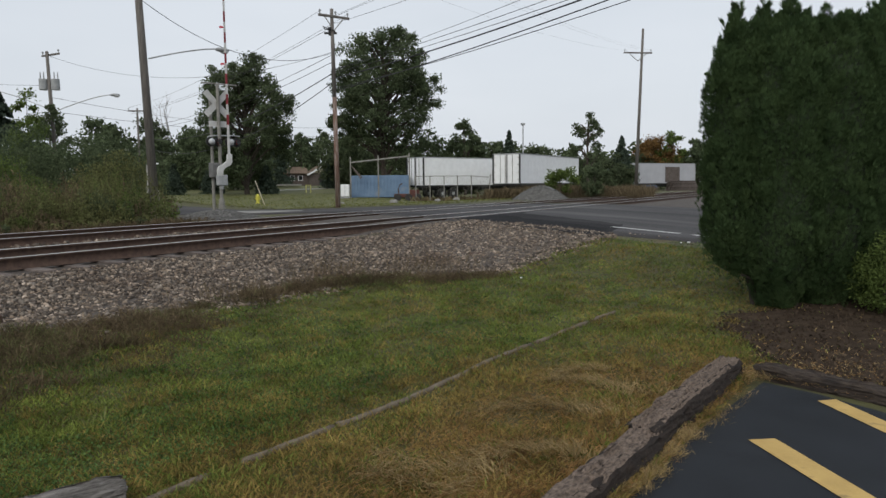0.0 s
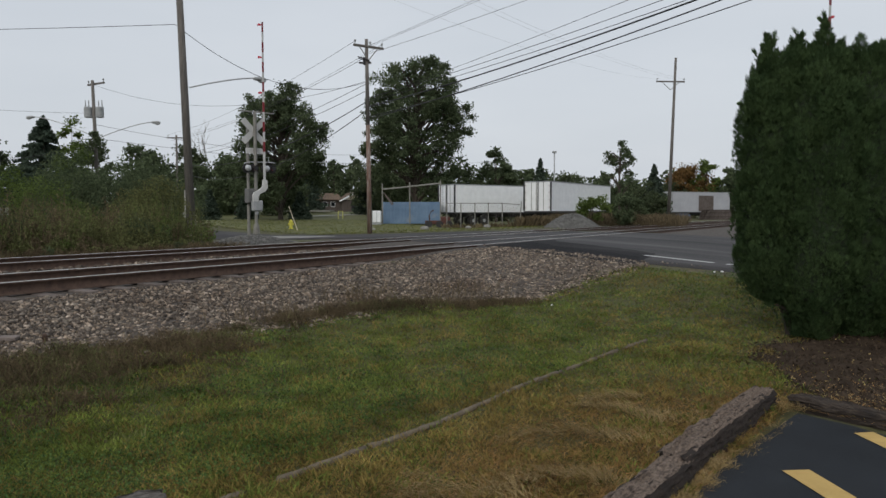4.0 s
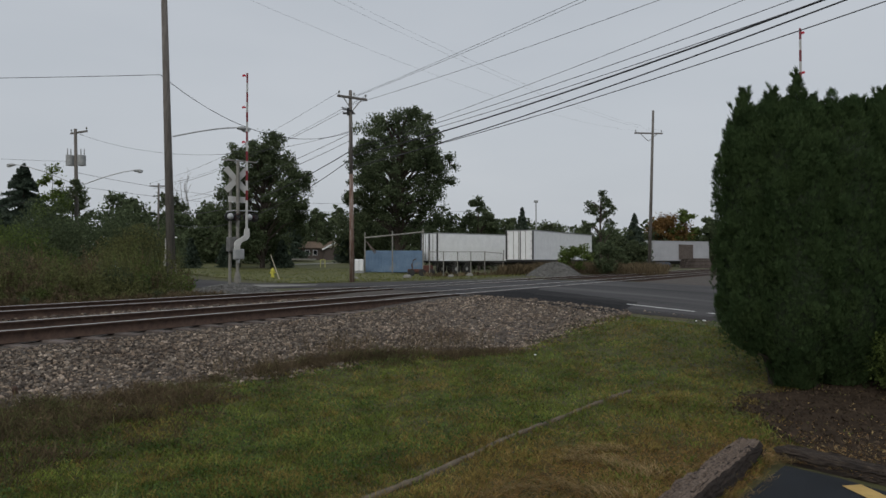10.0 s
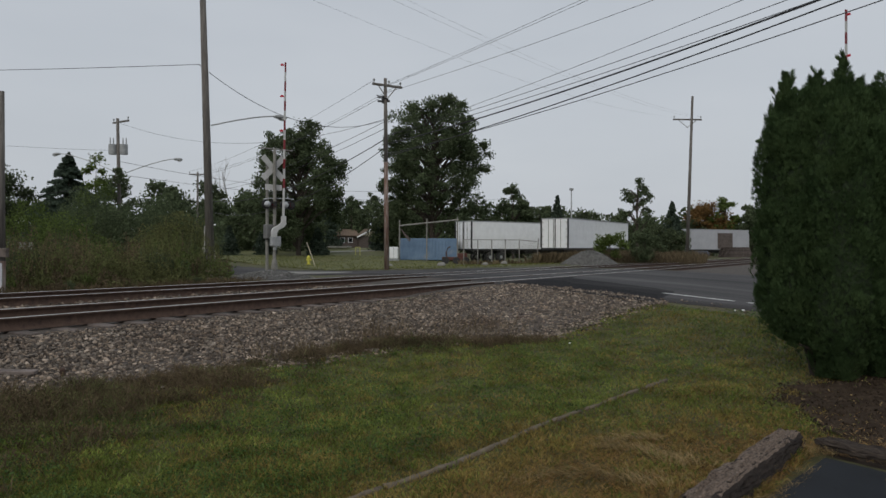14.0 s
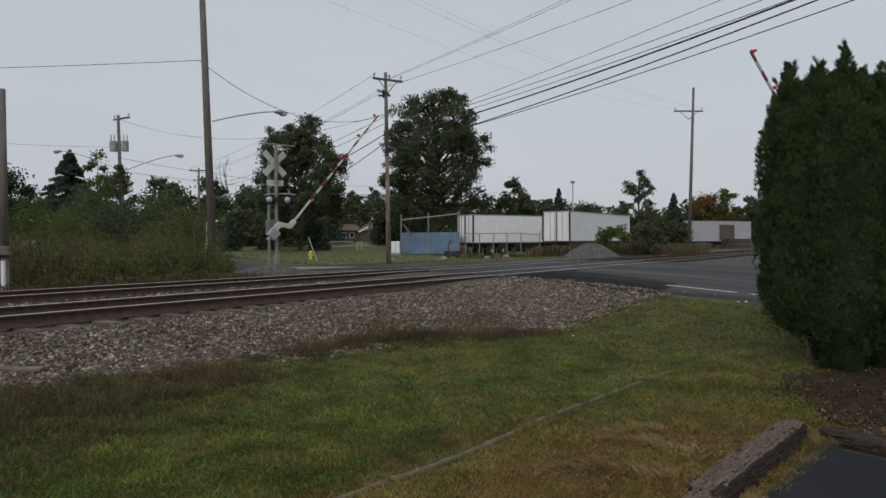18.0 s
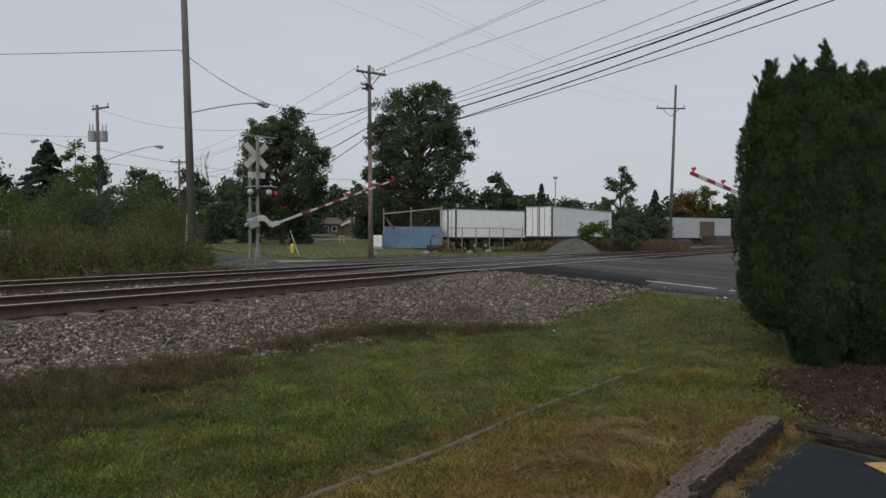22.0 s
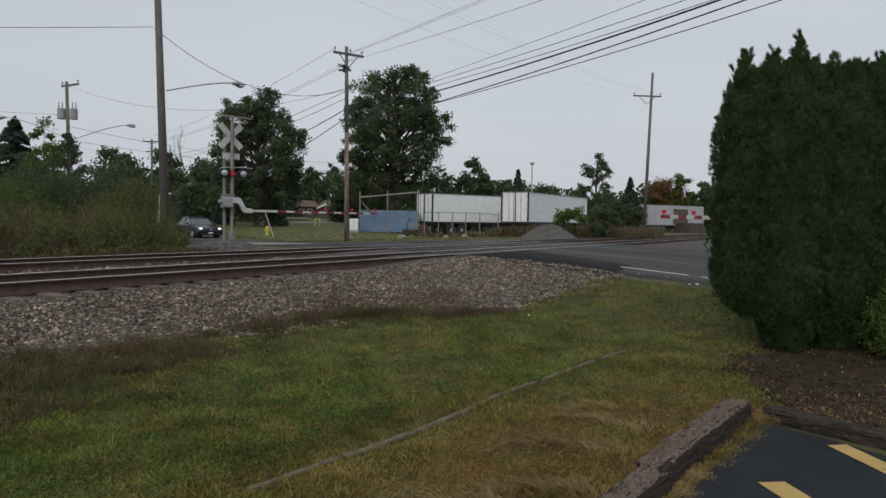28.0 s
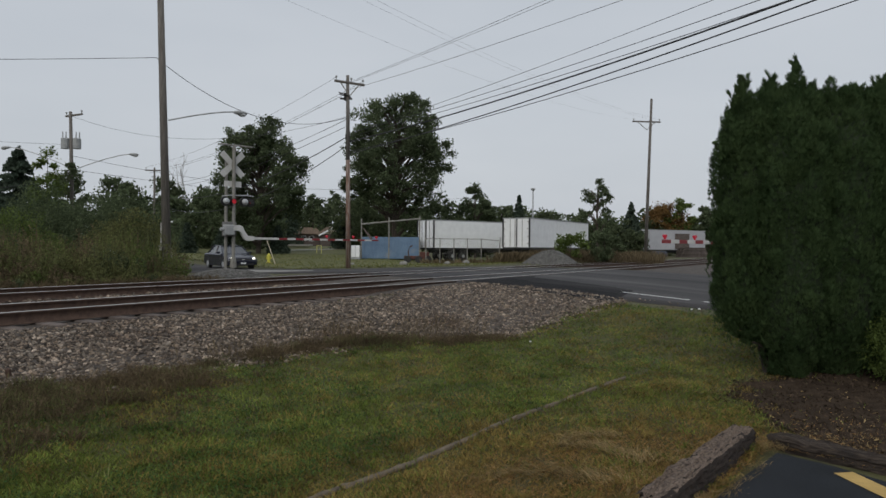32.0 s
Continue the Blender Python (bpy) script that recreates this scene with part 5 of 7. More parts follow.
def lawn():
    rng = np.random.default_rng(31)
    n = 620000
    y = 2.2 * (19.0 / 2.2) ** rng.random(n)
    x = y * rng.uniform(-0.78, 0.80, n)
    s, d, q = x * ALONG[0] + y * ALONG[1], x * ACROSS[0] + y * ACROSS[1], x * ASIDE[0] + y * ASIDE[1]
    ok = (d < toe(s) + 0.1 + 0.25 * waves(x, y, 2)) & ~in_lot(x, y) & (q < 11.7)
    ok &= rng.random(n) < 0.01 + 0.99 * blend(0.85, 1.25, bed_edge(x, y))
    x, y, s, d, q = x[ok], y[ok], s[ok], d[ok], q[ok]
    right = beside_pipe(x, y)
    keep = (np.abs(right) > 0.06) | (rng.random(len(x)) < 0.42 + 0.5 * (waves(x, y, 3.3) > 0.35))
    x, y, s, d, q, right = x[keep], y[keep], s[keep], d[keep], q[keep], right[keep]
    far = blend(5.0, 8.5, y)
    dry = 0.17 + 0.34 * blend(0.1, 0.8, waves(x, y, 0.85)) + 0.20 * waves(x + 2, y, 2.6) + 0.16 * waves(x, y, 4.3)
    green = blend(5.2, 6.5, y + 0.35 * waves(x, y, 1.3) + 0.15 * (x - 2.4))
    dry += 0.30 * blend(-0.9, -0.05, right) * (1 - 0.7 * green) + (0.50 - 0.48 * green) * blend(-0.05, 0.7, right) + 0.05 * far
    u = rng.random(len(x))
    bare = (waves(x + 3, y, 2.1) > 0.6) & (rng.random(len(x)) < 0.5)
    scale = 0.8 + y * 0.055
    h = (0.028 + 0.036 * rng.random(len(x)) ** 1.4) * (1.05 + 0.28 * waves(x, y, 2.4) + 0.15 * waves(x, y, 5.5)) * (1 + 0.04 * y)
    w = (0.0042 + 0.0034 * rng.random(len(x))) * scale
    lean = 0.6 + 1.5 * rng.random(len(x))
    kind = np.where(u < np.clip(dry, 0.06, 0.93), np.where(rng.random(len(x)) < 0.10 + 0.60 * blend(-0.9, 0.6, x) * blend(0.1, 0.9, right) * (1 - 0.85 * green), 2, 1), 0)
    kind[bare & (kind == 0)] = 1
    for k, name, m, label in ((0, "lawn_grass", GRASS, "short green grass of the verge"), (1, "yellowing_grass", OLDGRASS, "yellowing dry grass of the verge"), (2, "straw_thatch", STRAW, "golden brown dead grass near the parking lot")):
        i = kind == k
        flat = 1.0 + (k == 2) * 1.6
        blades(name, x[i], y[i], h[i] * (1 + 0.5 * (k == 2)), w[i] * (1 - 0.4 * (k == 2)), lean[i] * flat, m, label, "grass", 50 + k)


lawn()


def clover():
    rng = np.random.default_rng(37)
    n = 120000
    y = 2.4 * (14.0 / 2.4) ** rng.random(n)
    x = y * rng.uniform(-0.78, 0.7, n)
    s, d = x * ALONG[0] + y * ALONG[1], x * ACROSS[0] + y * ACROSS[1]
    right = (x - PIPE_A[0]) * PIPE_D[1] - (y - PIPE_A[1]) * PIPE_D[0]
    ok = (d < toe(s) - 0.2) & ~in_lot(x, y) & (right < -0.2 + 0.5 * waves(x, y, 2)) & (waves(x, y, 1.9) + 0.6 * waves(x + 1, y, 4.1) > -0.1)
    x, y = x[ok], y[ok]
    c = np.stack((x, y, land(x, y) + 0.02 + 0.035 * rng.random(len(x))), -1)
    ob = cards("clover_leaves", c, (0.012 + 0.014 * rng.random(len(x))) * (0.8 + 0.06 * y), CLOVER, None, 38, up=0.9, long=0.8)
    tagged(ob, "small round clover leaves in the grass", "clover", kind="stuff")


clover()


def straw_along():
    """Long dead grass: matted over the dry verge, and in pale tufts along the timbers."""
    rng = np.random.default_rng(41)
    n = 64000
    y = 2.3 * (8.5 / 2.3) ** rng.random(n)
    x = y * rng.uniform(-0.45, 0.62, n)
    right = beside_pipe(x, y)
    ok = (right > 0.15) & ~in_lot(x, y) & (bed_edge(x, y) > 1.05) & (rng.random(n) < blend(0.1, 0.9, right) * (0.25 + 0.75 * (waves(x, y, 2.0) > -0.2)) * (1 - 0.8 * blend(5.5, 8.5, y)))
    x, y = x[ok], y[ok]
    flow = 2.6 * waves(x, y, 0.9) + 1.2 * waves(x + 4, y, 1.9) + rng.normal(size=len(x)) * 0.45
    pale = rng.random(len(x)) < 0.12 + 0.6 * blend(0.25, 0.6, waves(x + 1, y, 1.7))
    for i, m, label in ((pale, PALESTRAW, "pale matted dead grass lying in swirls"), (~pale, STRAW, "golden matted dead grass lying in swirls")):
        blades("matted_straw", x[i], y[i], 0.045 + 0.075 * rng.random(i.sum()) ** 1.6, np.full(i.sum(), 0.0034), 1.6 + 2.5 * rng.random(i.sum()), m, label, "straw", 44, lift=0.012, heading=flow[i])
    xs, ys, heads = [], [], []
    for cx, cy, r, a0, a1, n in ((0.9, 4.3, 0.55, 0.3, 2.4, 420), (0.35, 3.75, 0.4, 2.4, 4.6, 280), (1.25, 4.95, 0.45, -0.4, 1.5, 280), (0.2, 3.3, 0.5, 0.6, 2.2, 280), (0.75, 3.7, 0.3, 0, 3, 400), (1.6, 5.3, 0.35, 1.0, 3.0, 350)):
        t, q = a0 + (a1 - a0) * rng.random(n), r * (1 + 0.16 * rng.normal(size=n))
        xs.append(cx + np.cos(t) * q)
        ys.append(cy + np.sin(t) * q * 0.8)
        heads.append(t + 1.5708 + 0.5 * rng.normal(size=n))
    x, y, turn = np.concatenate(xs), np.concatenate(ys), np.concatenate(heads)
    ok = ~in_lot(x, y)
    blades("straw_swirls", x[ok], y[ok], 0.10 + 0.12 * rng.random(ok.sum()), np.full(ok.sum(), 0.0038), 2.5 + 2 * rng.random(ok.sum()), PALESTRAW, "long pale dead grass combed into swirls", "straw", 45, lift=0.022, heading=turn[ok])
    xs, ys = [], []
    for a, b, n, spread in (((2.75, 5.0), (1.95, 4.2), 260, 0.03), ((1.80, 4.22), (1.25, 3.52), 3000, 0.04), ((1.25, 3.52), (0.64, 2.75), 1500, 0.035), ((2.45, 5.5), (0.9, 3.6), 700, 0.05), ((2.95, 5.3), (3.4, 4.6), 700, 0.06), ((2.72, 5.34), (3.05, 5.42), 700, 0.08)):
        t = rng.random(n)
        wob = 0.05 * np.sin(t * 17)
        xs.append(a[0] + (b[0] - a[0]) * t + rng.normal(size=n) * spread + wob)
        ys.append(a[1] + (b[1] - a[1]) * t + rng.normal(size=n) * spread - wob)
        x, y = np.concatenate(xs), np.concatenate(ys)
    off = (x - 2.83) * 0.768 - (y - 5.17) * 0.64
    x, y = x[off < 0.03], y[off < 0.03]
    h = 0.03 + 0.07 * rng.random(len(x)) ** 1.5
    blades("loose_straw", x, y, h, np.full(len(x), 0.0034), 1.0 + 2.0 * rng.random(len(x)), PALESTRAW, "pale loose straw tufts along the old timbers", "straw", 42, lift=0.012)


straw_along()


def mulch_bed():
    """Bare dirt under the hedge, with chips, twigs and dead leaves thinning out into the grass."""
    xs, ys = np.arange(2.6, 8.6, 0.06), np.arange(4.7, 8.9, 0.06)
    gx, gy = np.meshgrid(xs, ys)
    ok = (bed_edge(gx, gy) < 1.0) & ~in_lot(gx, gy)
    gz = land(gx, gy) + 0.012 + 0.010 * waves(gx, gy, 6.1) + 0.006 * waves(gx, gy, 15)
    nx = len(xs)
    r, k = np.nonzero(ok[:-1, :-1])
    f = np.stack((r * nx + k, r * nx + k + 1, (r + 1) * nx + k + 1, (r + 1) * nx + k), -1)
    tagged(sheet("bare_dirt", np.stack((gx, gy, gz), -1).reshape(-1, 3), f, DIRT, smooth=True), "dark bare dirt under the evergreen hedge", "soil", kind="structure")
    rng = np.random.default_rng(43)
    n = 30000
    x, y = rng.uniform(2.6, 8.4, n), rng.uniform(4.9, 8.8, n)
    edge = bed_edge(x, y)
    ok = ~in_lot(x, y) & (rng.random(n) < np.interp(edge, (0, 0.7, 1.0, 1.25), (0.35, 0.6, 0.9, 0.0)))
    x, y, edge = x[ok], y[ok], edge[ok]
    c = np.stack((x, y, land(x, y) + 0.016 + 0.012 * rng.random(len(x))), -1)
    ob = cards("wood_mulch", c, 0.010 + 0.030 * rng.random(len(x)) ** 2, MULCH, None, 44, long=1.5)
    tagged(ob, "brown chips and twigs on the dirt under the hedge", "mulch", kind="stuff")
    i = rng.integers(0, len(x), 260)
    ob = cards("fallen_leaves", c[i] + np.array((0, 0, 0.010)), 0.012 + 0.022 * rng.random(260), PALESTRAW, None, 45, long=1.4)
    tagged(ob, "pale fallen leaves on the bare dirt", "leaf litter", kind="stuff")


DIRT = material("dark_dirt", (0.024, 0.017, 0.012), (0.068, 0.049, 0.034), 5, rough=0.95, fine=60, bump=1.0, coarse=((0.075, 0.055, 0.036), 2.2, 0.62), spec=0.1)
MULCH = foliage("brown_mulch", (0.032, 0.023, 0.017), (0.085, 0.062, 0.044), 0.6, rough=0.9, thin=0.0)
mulch_bed()


def ballast_weeds():
    """The withered weeds along the foot of the ballast: broad patches, then a thin ragged strip."""
    rng = np.random.default_rng(51)
    plants, k = 4600, 30
    s = 1.5 + 12.5 * rng.random(plants) ** 1.3
    wide = np.interp(s, (1.5, 3.8, 5.0, 6.0, 9, 12), (0.95, 0.9, 0.60, 0.40, 0.48, 0.22))
    d = toe(s) + 0.35 - np.abs(rng.normal(size=plants)) * wide * 0.95 + 0.25 * (rng.random(plants) < 0.22)
    x, y = ALONG[0] * s + ACROSS[0] * d, ALONG[1] * s + ACROSS[1] * d
    thick = np.clip(0.12 + 0.85 * waves(x, y, 1.15) + 0.35 * waves(x, y, 2.9) + 0.75 * blend(5.6, 4.0, s) + 1.3 * np.exp(-((s - 9.0) / 1.0) ** 2), 0.02, 1) * blend(10.8, 10.0, s)
    ok = rng.random(plants) < thick
    x, y, s, thick = x[ok], y[ok], s[ok], thick[ok]
    tall = (0.05 + 0.15 * rng.random(len(x)) ** 1.8) * (0.55 + 0.6 * thick)
    green = rng.random(len(x)) < 0.30 + 0.2 * np.sin(s * 2.3)
    n = len(x) * k
    px, py, ph, pg = np.repeat(x, k) + rng.normal(size=n) * 0.055, np.repeat(y, k) + rng.normal(size=n) * 0.055, np.repeat(tall, k) * (0.5 + 0.6 * rng.random(n)), np.repeat(green, k)
    for i, m, name, label, j in ((~pg, DARKWEED, "dry_weeds", "dark brown dry weeds at the foot of the ballast", 52), (pg, WEED, "green_weeds", "green weeds at the foot of the ballast", 53)):
        blades(name, px[i], py[i], ph[i], 0.004 + 0.004 * rng.random(i.sum()), 0.4 + 0.9 * rng.random(i.sum()), m, label, "weeds", j)
    # tall tan stalks in a few bushes
    ks = 620
    t = rng.integers(0, 5, ks)
    s1 = np.array((9.0, 9.9, 8.2, 10.4, 6.6))[t] + rng.normal(size=ks) * 0.33
    d1 = toe(s1) + np.array((0.75, 0.5, 0.45, 0.9, 0.35))[t] + rng.normal(size=ks) * 0.22
    sx, sy = ALONG[0] * s1 + ACROSS[0] * d1, ALONG[1] * s1 + ACROSS[1] * d1
    blades("dry_stalks", sx, sy, 0.16 + 0.26 * rng.random(ks), 0.006 + 0.004 * rng.random(ks), 0.15 + 0.6 * rng.random(ks), DRYWEED, "tall tan dry stalks on the foot of the ballast", "weeds", 55, z=np.maximum(bed_height(s1, d1), land(sx, sy)) - 0.01)
    m = 60000
    w = rng.integers(0, n, m)
    w = w[~pg[w]]
    c = np.stack((px[w] + rng.normal(size=len(w)) * 0.03, py[w] + rng.normal(size=len(w)) * 0.03, land(px[w], py[w]) + ph[w] * rng.random(len(w))), -1)
    ob = cards("dry_weed_leaves", c, 0.013 + 0.018 * rng.random(len(w)), DARKWEED, None, 54)
    tagged(ob, "withered brown weed leaves beside the ballast", "weeds", kind="stuff")


ballast_weeds()


def tall_weeds():
    """The overgrown bank beyond the tracks: plumes of goldenrod, brown seed heads and dark leafy clumps."""
    rng = np.random.default_rng(61)
    plants = 1350
    s, d = rng.uniform(-5, 19.4, plants), 18.0 + rng.random(plants) ** 1.05 * 11
    edge = blend(19.8, 15.5, s + (d - 19) * 0.30 + 0.8 * np.sin(d * 2))
    x, y = ALONG[0] * s + ACROSS[0] * d, ALONG[1] * s + ACROSS[1] * d
    edge = np.minimum(edge, 1 - blend(-8.7, -7.5, x + (y - 25) * 0.30))
    ok = rng.random(plants) < edge
    s, d, edge, x, y = s[ok], d[ok], edge[ok], x[ok], y[ok]
    n = len(x)
    tall = (0.22 + 1.15 * blend(18.0, 20.8, d)) * (0.45 + 0.55 * edge) * (0.78 + 0.28 * waves(x, y, 1.1) + 0.40 * rng.random(n) ** 1.6)
    wide = 0.14 + 0.20 * rng.random(n) + 0.10 * tall
    tone = rng.random(n) + 0.25 * waves(x + 3, y, 0.9) + 0.55 * blend(-12.5, -14.5, x) - 0.12
    tone = np.where((x > -11.5) & (tone < 0.25), 0.3 + tone, tone)
    sorts = (("dark_weed", LEAF_DARK, tone < 0.22, "dark leafy weed clumps beyond the tracks"), ("goldenrod", WEED, (tone >= 0.22) & (tone < 0.54), "olive green goldenrod plumes beyond the tracks"),
             ("green_weed", LEAF_LIGHT, (tone >= 0.54) & (tone < 0.66), "light green weed plumes beyond the tracks"), ("seeding_weed", DRYWEED, tone >= 0.66, "brown seeding weeds beyond the tracks"))
    for j, (name, m, i, label) in enumerate(sorts):
        k = 150
        px, py, ph, pw = (np.repeat(v[i], k) for v in (x, y, tall, wide))
        q = len(px)
        u = rng.random(q) ** 0.75
        stem = np.repeat(np.arange(i.sum()), k) * 7.0 + np.floor(rng.random(q) * 9) * 0.698
        swell = np.interp(u, (0, 0.25, 0.7, 1.0), (0.45, 0.8, 1.0, 0.35))
        r = pw * swell * (0.55 + 0.5 * np.sin(stem * 3.7) ** 2) * (0.6 + 0.4 * rng.random(q))
        top = ph * (0.75 + 0.33 * np.sin(stem * 5.1) ** 2)
        c = np.stack((px + np.cos(stem) * r, py + np.sin(stem) * r, land(px, py) + 0.02 + u * top), -1) + rng.normal(size=(q, 3)) * 0.025
        tagged(cards(name + "_leaves", c, (0.045 + 0.06 * rng.random(q)) * (1.15 - 0.5 * u), m, None, 66 + j, up=0.8, long=1.5), label, "weeds", kind="stuff")
        k = 9
        px, py, ph, pw = (np.repeat(v[i], k) for v in (x, y, tall, wide))
        q = len(px)
        a = rng.random(q) * 6.2832
        blades(name + "_stalks", px + np.cos(a) * pw * 0.4, py + np.sin(a) * pw * 0.4, ph * (0.7 + 0.5 * rng.random(q)), 0.012 + 0.010 * rng.random(q), 0.10 + 0.25 * rng.random(q), m, label.replace("clumps", "stalks").replace("plumes", "stalks"), "weeds", 62 + j, heading=a)
    # the low brown fringe at the foot of the bank
    n = 9000
    s, d = rng.uniform(-5, 15.5, n), 17.6 + np.abs(rng.normal(size=n)) * 0.6
    x, y = ALONG[0] * s + ACROSS[0] * d, ALONG[1] * s + ACROSS[1] * d
    blades("dry_fringe", x, y, 0.10 + 0.25 * rng.random(n) ** 2, 0.012 + 0.012 * rng.random(n), 0.4 + 0.9 * rng.random(n), DARKWEED, "low withered growth at the edge of the tracks", "weeds", 73)
    n = 26
    x, y = -10.07 + rng.normal(size=n) * 0.08, 24.0 + rng.normal(size=n) * 0.08
    c = np.stack((x, y, land(x, y) + 0.82 + 0.06 * rng.normal(size=n)), -1)
    ob = cards("white_blossoms", c, 0.03 + 0.03 * rng.random(n), WHITE, None, 71)
    tagged(ob, "small cluster of white weed blossoms", "flowers", kind="stuff")


tall_weeds()


def bank_weeds():
    """Dry growth on the bank and round the yard, past the road."""
    rng = np.random.default_rng(81)
    n = 16000
    x, y = rng.uniform(9.5, 27, n), rng.uniform(50, 63, n)
    ok = (y > 44 + x * 0.35) & (x / y < 0.372)
    x, y = x[ok], y[ok]
    h = 0.5 + 0.8 * rng.random(len(x))
    blades("bank_weeds", x, y, h, 0.022 + 0.02 * rng.random(len(x)), 0.3 + 0.6 * rng.random(len(x)), DRYWEED, "dry brown grass on the bank beside the track", "weeds", 82)
    n = 900
    x, y = np.concatenate((rng.normal(8.2, 0.55, n), rng.uniform(1, 9, n // 2))), np.concatenate((rng.normal(55, 0.8, n), rng.uniform(56.0, 57.6, n // 2)))
    h = np.concatenate((0.3 + 0.8 * rng.random(n), 0.15 + 0.4 * rng.random(n // 2)))
    blades("yard_weeds", x, y, h, 0.07 + 0.05 * rng.random(len(x)), 0.3 + 0.5 * rng.random(len(x)), DRYWEED, "straggly brown weeds along the yard fence", "weeds", 83)


bank_weeds()


def old_pipe():
    """The half-buried line across the lawn, in broken lengths."""
    t = thing("buried_pipe", "old grey half-buried pipe crossing the lawn", "pipe")
    for i, (a, b) in enumerate(((-0.75, -0.30), (-0.08, 0.62), (0.66, 1.95), (1.98, 3.4), (3.5, 4.6), (4.75, 5.4))):
        bm = bmesh.new()
        pts, radii = [], []
        for k in range(13):
            u = a + (b - a) * k / 12
            p = PIPE_A + PIPE_D * u + np.array((PIPE_D[1], -PIPE_D[0])) * float(pipe_bend(u))
            pts.append((p[0], p[1], ground_at(p[0], p[1]) + 0.008 + 0.012 * noise.noise(Vector((u * 3, 0, i)))))
            radii.append(0.026 + 0.010 * noise.noise(Vector((u * 7, 1, i))))
        hose(bm, pts, radii)
        part("pipe_length", bm, PIPEGREY, t, smooth=True)


PIPEGREY = material("weathered_pipe", (0.085, 0.066, 0.045), (0.185, 0.150, 0.108), 12, rough=0.95, fine=60, bump=0.8)
old_pipe()

def bed_litter():
    """Dry stalks and leaves scattered over the bare ground beneath the hedge."""
    rng = np.random.default_rng(95)
    n = 16000
    x, y = rng.uniform(2.9, 6.6, n), rng.uniform(4.6, 6.6, n)
    near = np.exp(-(((x - 3.25) / 0.9) ** 2 + ((y - 5.45) / 0.45) ** 2))
    ok = ~in_lot(x, y) & (bed_edge(x, y) < 1.6) & (rng.random(n) < 0.10 + 0.85 * near)
    x, y = x[ok], y[ok]
    for i, m, label in ((rng.random(len(x)) < 0.55, PALESTRAW, "pale dry stalks scattered on the dirt"), (rng.random(len(x)) < 0.5, STRAW, "brown dead leaves and stalks on the dirt")):
        blades("bed_litter", x[i], y[i], 0.02 + 0.05 * rng.random(i.sum()), 0.005 + 0.006 * rng.random(i.sum()), 2.0 + 2.5 * rng.random(i.sum()), m, label, "litter", 96, lift=0.012)


bed_litter()


def tufts():
    """Longer tufts standing out of the mown grass."""
    rng = np.random.default_rng(91)
    n, k = 1500, 26
    y = 2.6 * (16.0 / 2.6) ** rng.random(n)
    x = y * rng.uniform(-0.75, 0.55, n)
    s, e, q = x * ALONG[0] + y * ALONG[1], x * ACROSS[0] + y * ACROSS[1], x * ASIDE[0] + y * ASIDE[1]
    ok = (e < toe(s) - 0.1) & ~in_lot(x, y) & (q < 11.4)
    x, y = np.repeat(x[ok], k), np.repeat(y[ok], k)
    x, y = x + rng.normal(size=len(x)) * 0.035, y + rng.normal(size=len(y)) * 0.035
    h = 0.045 + 0.06 * rng.random(len(x))
    right = (x - PIPE_A[0]) * PIPE_D[1] - (y - PIPE_A[1]) * PIPE_D[0]
    dry = np.repeat(rng.random(len(x) // k), k) < 0.3 + 0.5 * blend(-0.2, 0.6, right)
    for i, m, name in ((dry, OLDGRASS, "dry_grass_tufts"), (~dry, GRASS, "green_grass_tufts")):
        blades(name, x[i], y[i], h[i], (0.004 + 0.003 * rng.random(i.sum())) * (0.8 + 0.05 * y[i]), 0.5 + 0.9 * rng.random(i.sum()), m, "longer grass tufts standing in the verge", "grass", 92)


tufts()


def far_lawn():
    """The mown lawn beyond the crossing."""
    xs, ys = np.arange(-34, 12.01, 0.7), np.arange(27, 112.01, 0.9)
    gx, gy = np.meshgrid(xs, ys)
    q, e = gx * ASIDE[0] + gy * ASIDE[1], gx * ACROSS[0] + gy * ACROSS[1]
    ok = (q > 15.6) & (e > 21.5) & (e + 0.45 * (q - 15.5) > 26.5)
    nx = len(xs)
    v = np.stack((gx, gy, land(gx, gy) + 0.025), -1).reshape(-1, 3)
    f = [(r * nx + k, r * nx + k + 1, (r + 1) * nx + k + 1, (r + 1) * nx + k) for r in range(len(ys) - 1) for k in range(nx - 1) if ok[r, k] and ok[r + 1, k] and ok[r, k + 1] and ok[r + 1, k + 1]]
    tagged(sheet("lawn", v, f, LAWN, smooth=True), "mown green lawn beyond the crossing", "lawn", kind="structure")
    rng = np.random.default_rng(95)
    n = 24000
    x, y = rng.uniform(-28, 11, n), rng.uniform(27, 72, n)
    q, e = x * ASIDE[0] + y * ASIDE[1], x * ACROSS[0] + y * ACROSS[1]
    ok = (q > 15.5) & (e + 0.45 * (q - 15.5) > 26.5)
    x, y = x[ok], y[ok]
    blades("lawn_blades", x, y, 0.06 + 0.08 * rng.random(len(x)), 0.04 + 0.03 * rng.random(len(x)), 0.4 + 0.6 * rng.random(len(x)), FARGRASS, "short grass of the far lawn", "grass", 96)


far_lawn()

# ---- road markings and the crossing ----


